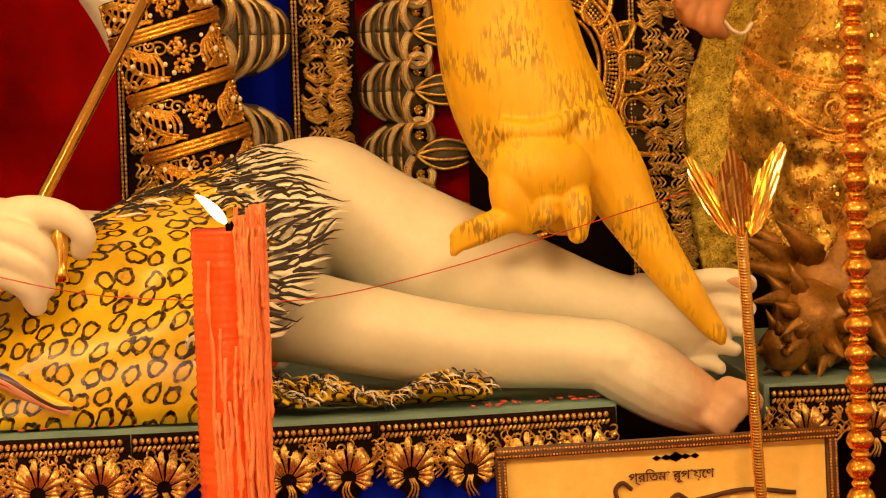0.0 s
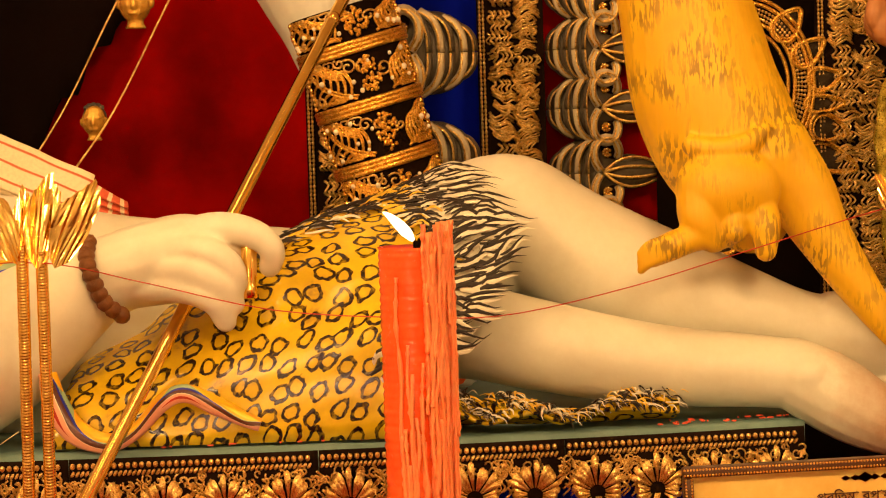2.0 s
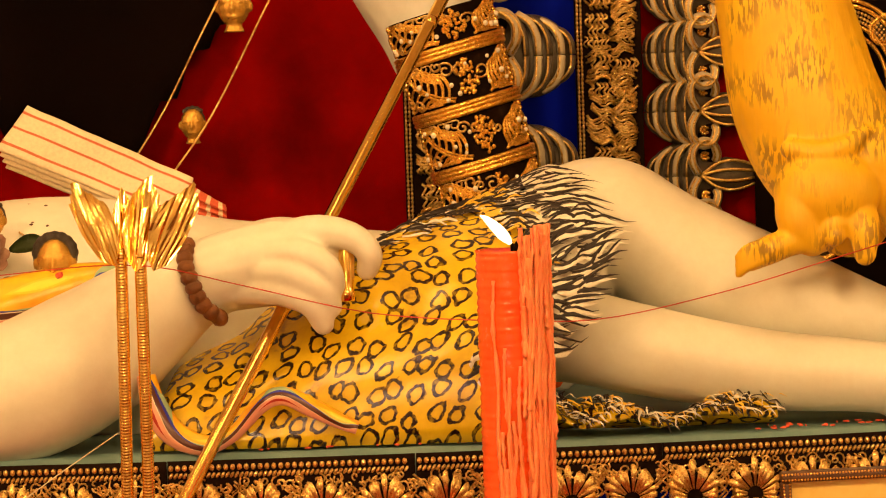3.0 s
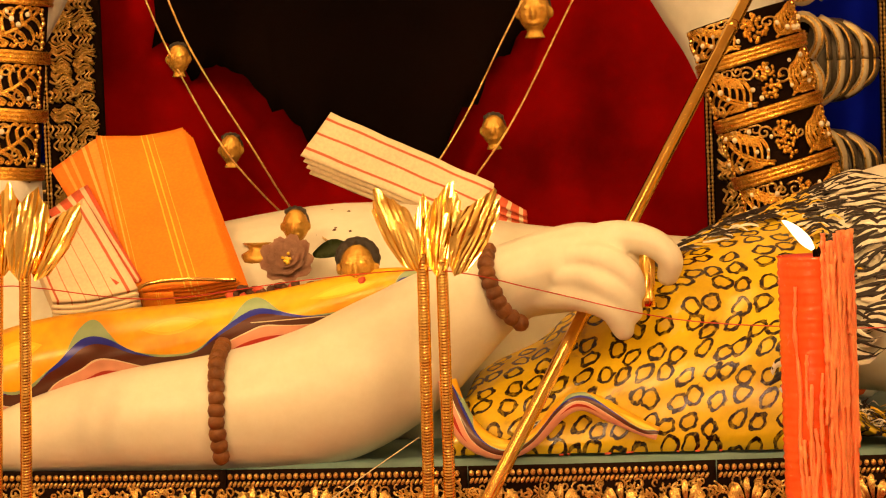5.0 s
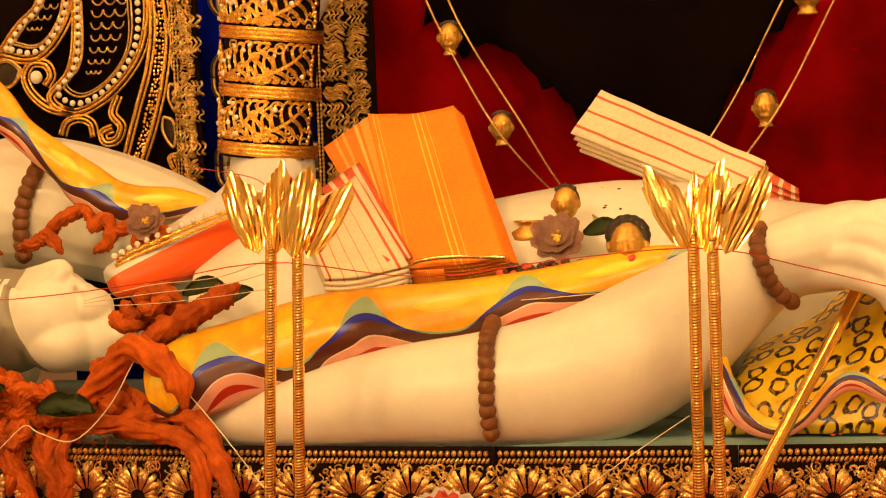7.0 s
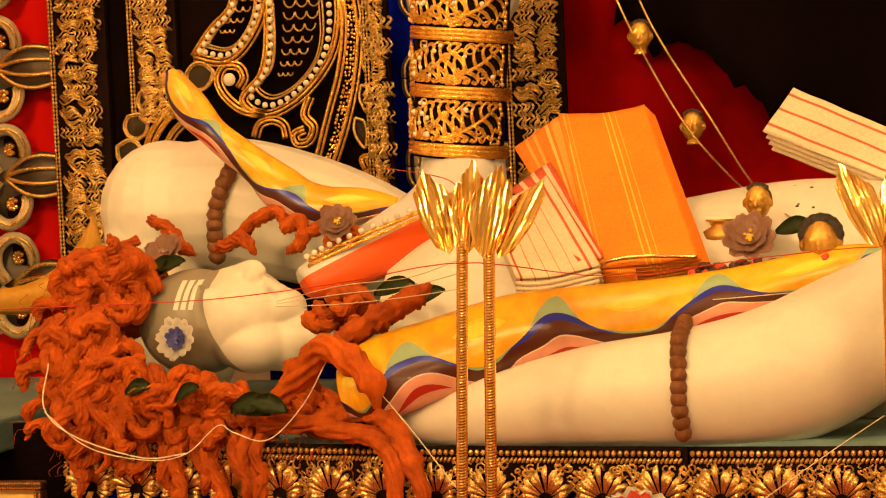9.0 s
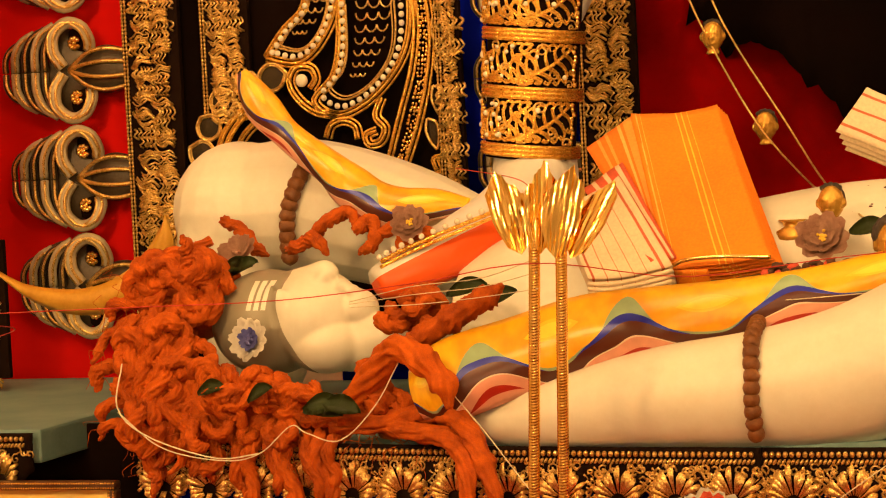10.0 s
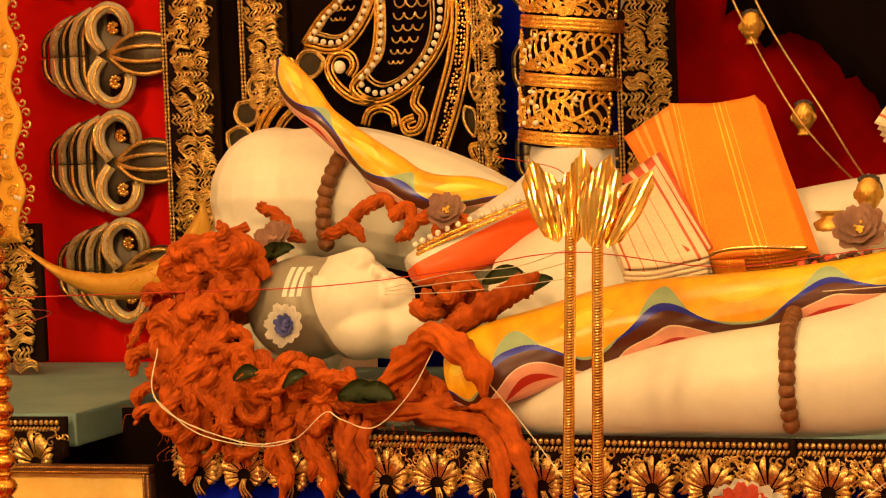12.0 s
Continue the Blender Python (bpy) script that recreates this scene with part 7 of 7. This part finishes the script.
def animal_statue():
    bm = bmesh.new()

    def limb(rows, n=16, steps=16):
        g = glide(rows, steps)
        tube(bm, g[:, :3], list(g[:, 3]), n)
        for e in (g[0], g[-1]):
            ball(bm, e[:3], float(e[3]) * 0.99, max(8, n))
    limb([(0.315, 3.24, 1.62, 0.060), (0.330, 3.23, 1.53, 0.072), (0.348, 3.22, 1.45, 0.082), (0.362, 3.21, 1.38, 0.088), (0.385, 3.20, 1.32, 0.088), (0.405, 3.20, 1.27, 0.074), (0.412, 3.21, 1.235, 0.05)], 24, 26)
    # haunch, drawn up, with the foot stretched forward
    ball(bm, (0.376, 3.125, 1.268), (0.062, 0.045, 0.050), 26)
    limb([(0.345, 3.12, 1.262, 0.030), (0.342, 3.11, 1.235, 0.026), (0.356, 3.11, 1.214, 0.020)], 16)
    limb([(0.372, 3.115, 1.216, 0.017), (0.335, 3.105, 1.213, 0.016), (0.305, 3.10, 1.204, 0.017), (0.284, 3.10, 1.194, 0.014)], 14, 10)
    for dz in (-0.008, 0.001, 0.010):
        limb([(0.30, 3.090, 1.203 + dz, 0.0065), (0.280, 3.086, 1.196 + dz, 0.0072), (0.270, 3.09, 1.187 + dz, 0.0055)], 8, 6)
    for x0, x1, z1 in ((0.388, 0.380, 1.219), (0.410, 0.414, 1.196)):
        limb([(x0, 3.12, 1.245, 0.022), (x1, 3.10, 1.225, 0.019), (x1, 3.095, z1, 0.013)], 14, 8)
    # fold of the flank above the haunch
    limb([(0.335, 3.122, 1.318, 0.012), (0.365, 3.110, 1.312, 0.014), (0.395, 3.110, 1.318, 0.013), (0.420, 3.120, 1.335, 0.008)], 12, 12)
    limb([(0.425, 3.17, 1.30, 0.06), (0.462, 3.16, 1.26, 0.044), (0.485, 3.15, 1.215, 0.034), (0.515, 3.14, 1.165, 0.027), (0.548, 3.13, 1.115, 0.020), (0.578, 3.12, 1.072, 0.012), (0.583, 3.12, 1.062, 0.006)], 16, 22)
    ob = part("animal_statue", bm, fur_paint(), at=(0.36, 3.15, 1.16))
    rm = ob.modifiers.new("join", "REMESH")
    rm.mode, rm.voxel_size, rm.use_smooth_shade = "VOXEL", 0.003, True
    sm = ob.modifiers.new("ease", "SMOOTH")
    sm.factor, sm.iterations = 0.5, 2
    tagged(ob, "yellow brush-painted animal statue with a long tail, rearing over the legs", "animal statue")


animal_statue()


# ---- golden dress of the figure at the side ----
# The lame's dark-to-bright mottling paints fold shade and gold highlights into its colour.
LAME = mottled("gold_lame_fold_shade", (0.10, 0.045, 0.004), (1.0, 0.66, 0.12), 0.20, 0.85, 26, 130, 1.0, 0.42)
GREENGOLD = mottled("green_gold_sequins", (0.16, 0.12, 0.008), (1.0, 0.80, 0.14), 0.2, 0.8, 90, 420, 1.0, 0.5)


def golden_dress():
    ob = thing("golden_dress", (0.8, 3.35, 1.1), "crumpled gold brocade dress with corded scallop borders", "dress")

    def edge(z):
        return float(np.interp(z, [1.10, 1.17, 1.30, 1.36, 1.47, 1.6], [0.610, 0.600, 0.588, 0.594, 0.635, 0.66]))

    def k(u, v, lift=0.0):
        z = lerp(1.12, 1.80, v)
        x = lerp(edge(z), 1.15, u)
        f = 0.022 * math.sin(10 * u + 2.5 * v) + 0.012 * math.sin(23 * u - 3 * v) + 0.014 * noise.noise((x * 22, z * 14, 1)) + 0.010 * noise.noise((x * 55, z * 42, 4)) + 0.004 * noise.noise((x * 130, z * 110, 4))
        return (x, 3.37 - 0.06 * math.sin(math.pi * min(1, u * 1.6)) + f - lift, z)
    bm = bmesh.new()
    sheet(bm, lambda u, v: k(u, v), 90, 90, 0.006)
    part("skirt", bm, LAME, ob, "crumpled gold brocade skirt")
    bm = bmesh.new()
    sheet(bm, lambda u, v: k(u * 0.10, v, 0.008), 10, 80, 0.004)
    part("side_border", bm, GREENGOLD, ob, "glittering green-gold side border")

    def on(a, b, lift=0.008):
        x, z = 0.275 + (a - 784) * 0.00069 - (b - 441) * 0.00002, 1.169 - (b - 441) * 0.00069 - (a - 784) * 0.000024
        e = edge(z)
        u, v = (x - e) / (1.15 - e), (z - 1.12) / 0.68
        return k(max(0, u), v, lift)
    for line in ([(1312, 70), (1345, 130), (1390, 185), (1440, 225), (1490, 240), (1540, 222), (1620, 190)], [(1320, 62), (1360, 105), (1420, 140), (1480, 150), (1530, 140), (1580, 170), (1640, 150)]):
        bm = bmesh.new()
        for o in (-9, 0, 9):
            tube(bm, [on(a + o * 0.3, b + o) for a, b in glide(line, 40)], 0.0022 if o else 0.0036, 5)
        for a, b in glide(line, 46):
            ball(bm, on(a, b + 4.5, 0.010), 0.0026, 5)
        part("corded_border", bm, GOLD, ob, "scalloped gold cord border")
    bm = bmesh.new()
    for i in range(4200):
        u, v = (rnd(0.0, 0.10) if i % 3 == 0 else rnd(0.0, 0.5)), rnd(0.0, 0.62)
        c = Vector(k(u, v, 0.009))
        d = Vector((rnd(-1, 1), rnd(-1, 1), rnd(-1, 1))).normalized() * rnd(0.0012, 0.0030)
        e = d.cross(Vector((rnd(-1, 1), rnd(-1, 1), rnd(-1, 1)))).normalized() * d.length
        bm.faces.new([bm.verts.new(c + q) for q in (d, e, -d, -e)])
    tagged(part("sequin_scatter", bm, FOIL, ob, "scattered gold sequins", smooth=False), kind="stuff")
    for a, b, s in ((1400, 130, 0.016), (1430, 155, 0.014), (1455, 140, 0.010), (1480, 190, 0.013), (1540, 180, 0.015), (1525, 150, 0.011)):
        bm = bmesh.new()
        c = on(a, b, 0.010)
        cord(bm, spiral(c[0], c[2], c[1], s, 1.3, rnd(0, 6), random.choice((-1, 1)), 14), 0.0018, 5, 24)
        part("scroll", bm, GOLD, ob, "gold cord scroll")


golden_dress()

BROWNPAINT = mottled("brown_plaster", (0.36, 0.14, 0.045), (0.50, 0.22, 0.08), 0.45, 0, 10, 60, 0.1)


def side_statue():
    """The closed fist and forearm of a figure at the side: one plain mesh."""
    bm = bmesh.new()

    def limb(rows, n=12, steps=10):
        g = glide(rows, steps)
        tube(bm, g[:, :3], list(g[:, 3]), n)
        for e in (g[0], g[-1]):
            ball(bm, e[:3], float(e[3]) * 0.99, max(8, n))
    limb([(0.70, 3.34, 1.72, 0.045), (0.65, 3.30, 1.60, 0.036), (0.615, 3.27, 1.50, 0.030), (0.600, 3.26, 1.465, 0.030)])
    ball(bm, (0.592, 3.255, 1.455), (0.034, 0.026, 0.030), 14)
    for i, (x, z) in enumerate(((0.566, 1.462), (0.575, 1.446), (0.590, 1.436), (0.606, 1.434))):
        limb([(x + 0.014, 3.250, z + 0.024, 0.0105), (x + 0.002, 3.232, z + 0.010, 0.0105), (x, 3.230, z - 0.006, 0.0098), (x + 0.010, 3.240, z - 0.014, 0.0085)], 10, 10)
    ob = part("side_statue", bm, BROWNPAINT, at=(0.6, 3.26, 1.42))
    rm = ob.modifiers.new("join", "REMESH")
    rm.mode, rm.voxel_size, rm.use_smooth_shade = "VOXEL", 0.0026, True
    sm = ob.modifiers.new("ease", "SMOOTH")
    sm.factor, sm.iterations = 0.5, 2
    tagged(ob, "brown painted plaster forearm and fist of a side figure", "statue")


side_statue()
cord_thing([(0.612, 3.235, 1.442), (0.625, 3.235, 1.425), (0.640, 3.24, 1.420), (0.655, 3.26, 1.432)], 0.003, PEARL, "short silvery cord hanging from the closed fist", "silver_cord", "cord", 20, "")


# ---- spiked fruits on the side deck ----
SPIKY = mottled("brown_gilt_husk", (0.05, 0.018, 0.003), (0.42, 0.19, 0.02), 0.2, 0.4, 22, 200, 0.4)


def spiked_fruit(at, r, spikes, label):
    ob = thing("spiked_fruit", (at[0], at[1], at[2] - r), label, "spiked fruit", "brown spiked fruits beside the feet")
    bm = bmesh.new()
    ball(bm, at, (r, r * 0.9, r), 18)
    for v in bm.verts:
        v.co += (v.co - Vector(at)) * 0.12 * noise.noise(v.co * 40)
    part("husk", bm, SPIKY, ob, "glossy brown husk")
    for i in range(spikes):
        d = Vector((rnd(-1, 1), rnd(-1, 0.2), rnd(-0.9, 1))).normalized()
        bm = bmesh.new()
        p = Vector(at) + d * r * 0.9
        tube(bm, [p, p + d * r * 0.35, p + d * r * rnd(0.6, 0.95)], [r * 0.24, r * 0.13, r * 0.01], 7)
        part("spike", bm, SPIKY, ob)


spiked_fruit((0.735, 3.30, 1.060), 0.055, 16, "brown gilt spiked fruit standing on the side deck")
spiked_fruit((0.690, 3.27, 1.035), 0.033, 12, "small brown spiked fruit standing on the side deck")
spiked_fruit((0.790, 3.36, 1.10), 0.095, 18, "large dark gilt spiked fruit standing on the side deck")

# ---- gold lace at the far side ----
def gold_lace():
    ob = thing("lace_hanging", (-2.0, 3.6, 1.2), "hanging orange-gold lace cloth with sequins", "lace cloth")
    bm = bmesh.new()

    def k(u, v, lift=0.0):
        z = lerp(1.205, 1.75, v)
        return (lerp(-2.35, -1.945 + 0.008 * math.sin(z * 60), u), 3.62 + 0.012 * math.sin(9 * u + z) - lift, z)
    sheet(bm, k, 40, 50, 0.003)
    part("cloth", bm, LACE, ob, "orange-gold net cloth")
    for row in range(2):
        for i in range(18):
            u, v = 0.86 + 0.09 * row, (i + 0.5 * row) / 18
            c = k(u, v, 0.004)
            bm = bmesh.new()
            tube(bm, [(c[0] + 0.011 * math.cos(a), c[1], c[2] + 0.011 * math.sin(a)) for a in np.linspace(0, 6.28, 13)], 0.0014, 4)
            tube(bm, [(c[0] + 0.006 * math.cos(a), c[1], c[2] + 0.006 * math.sin(a)) for a in np.linspace(0, 6.28, 11)], 0.0012, 4)
            part("lace_ring", bm, GOLD, ob)
    for i in range(26):
        bm = bmesh.new()
        ball(bm, k(rnd(0.78, 0.99), rnd(0, 0.9), 0.006), (0.0036, 0.0015, 0.0036), 7)
        part("sequin", bm, PEARL, ob)
    bm = bmesh.new()
    for i in range(34):
        c = k(1.0, i / 34, 0.003)
        cord(bm, spiral(c[0] + 0.010, c[2], c[1], 0.008, 1.0, 3.1, 1 if i % 2 else -1, 8), 0.0018, 4, 10)
    part("picot_edge", bm, ANTIQUE, ob, "curled gold cord edge")


LACE = mottled("gold_net", (0.78, 0.32, 0.014), (0.95, 0.55, 0.05), 0.5, 0.25, 14, 500, 0.8)
gold_lace()
gold_strip(-2.06, -1.945, 1.02, 1.23, 3.66, 0, "dark gold brocade block below the lace cloth")

# dark crumbs on the belly
bm = bmesh.new()
for i in range(26):
    x, a = rnd(-0.66, -0.42), rnd(0.75, 1.35)
    r = float(np.interp(x, [-0.8, -0.55, -0.35], [0.15, 0.162, 0.15]))
    y, z = (float(np.interp(x, [-0.8, -0.55, -0.35], q)) for q in ([3.33, 3.34, 3.32], [1.10, 1.12, 1.10]))
    ball(bm, (x, y - r * math.cos(a), z + r * math.sin(a)), (rnd(0.0012, 0.004), 0.002, rnd(0.001, 0.002)), 6)
tagged(part("belly_crumb", bm, DRIED, at=(-0.55, 3.25, 1.26)), "dark dried crumbs scattered on the statue's belly", "crumbs", kind="stuff")

# crumbs and petals scattered on the deck edge
bm = bmesh.new()
for i in range(46):
    x = rnd(0.28, 0.44) if i < 24 else rnd(-0.36, 0.0)
    y = deck_front(x) + rnd(0.01, 0.05 if i < 24 else 0.02)
    ball(bm, (x, y, 1.004), (rnd(0.001, 0.006), rnd(0.001, 0.003), 0.0012), 6)
tagged(part("offering_crumb", bm, REDPETAL, at=(0, 3.05, 1.0)), "red petal crumbs scattered on the deck edge", "crumbs", kind="stuff")
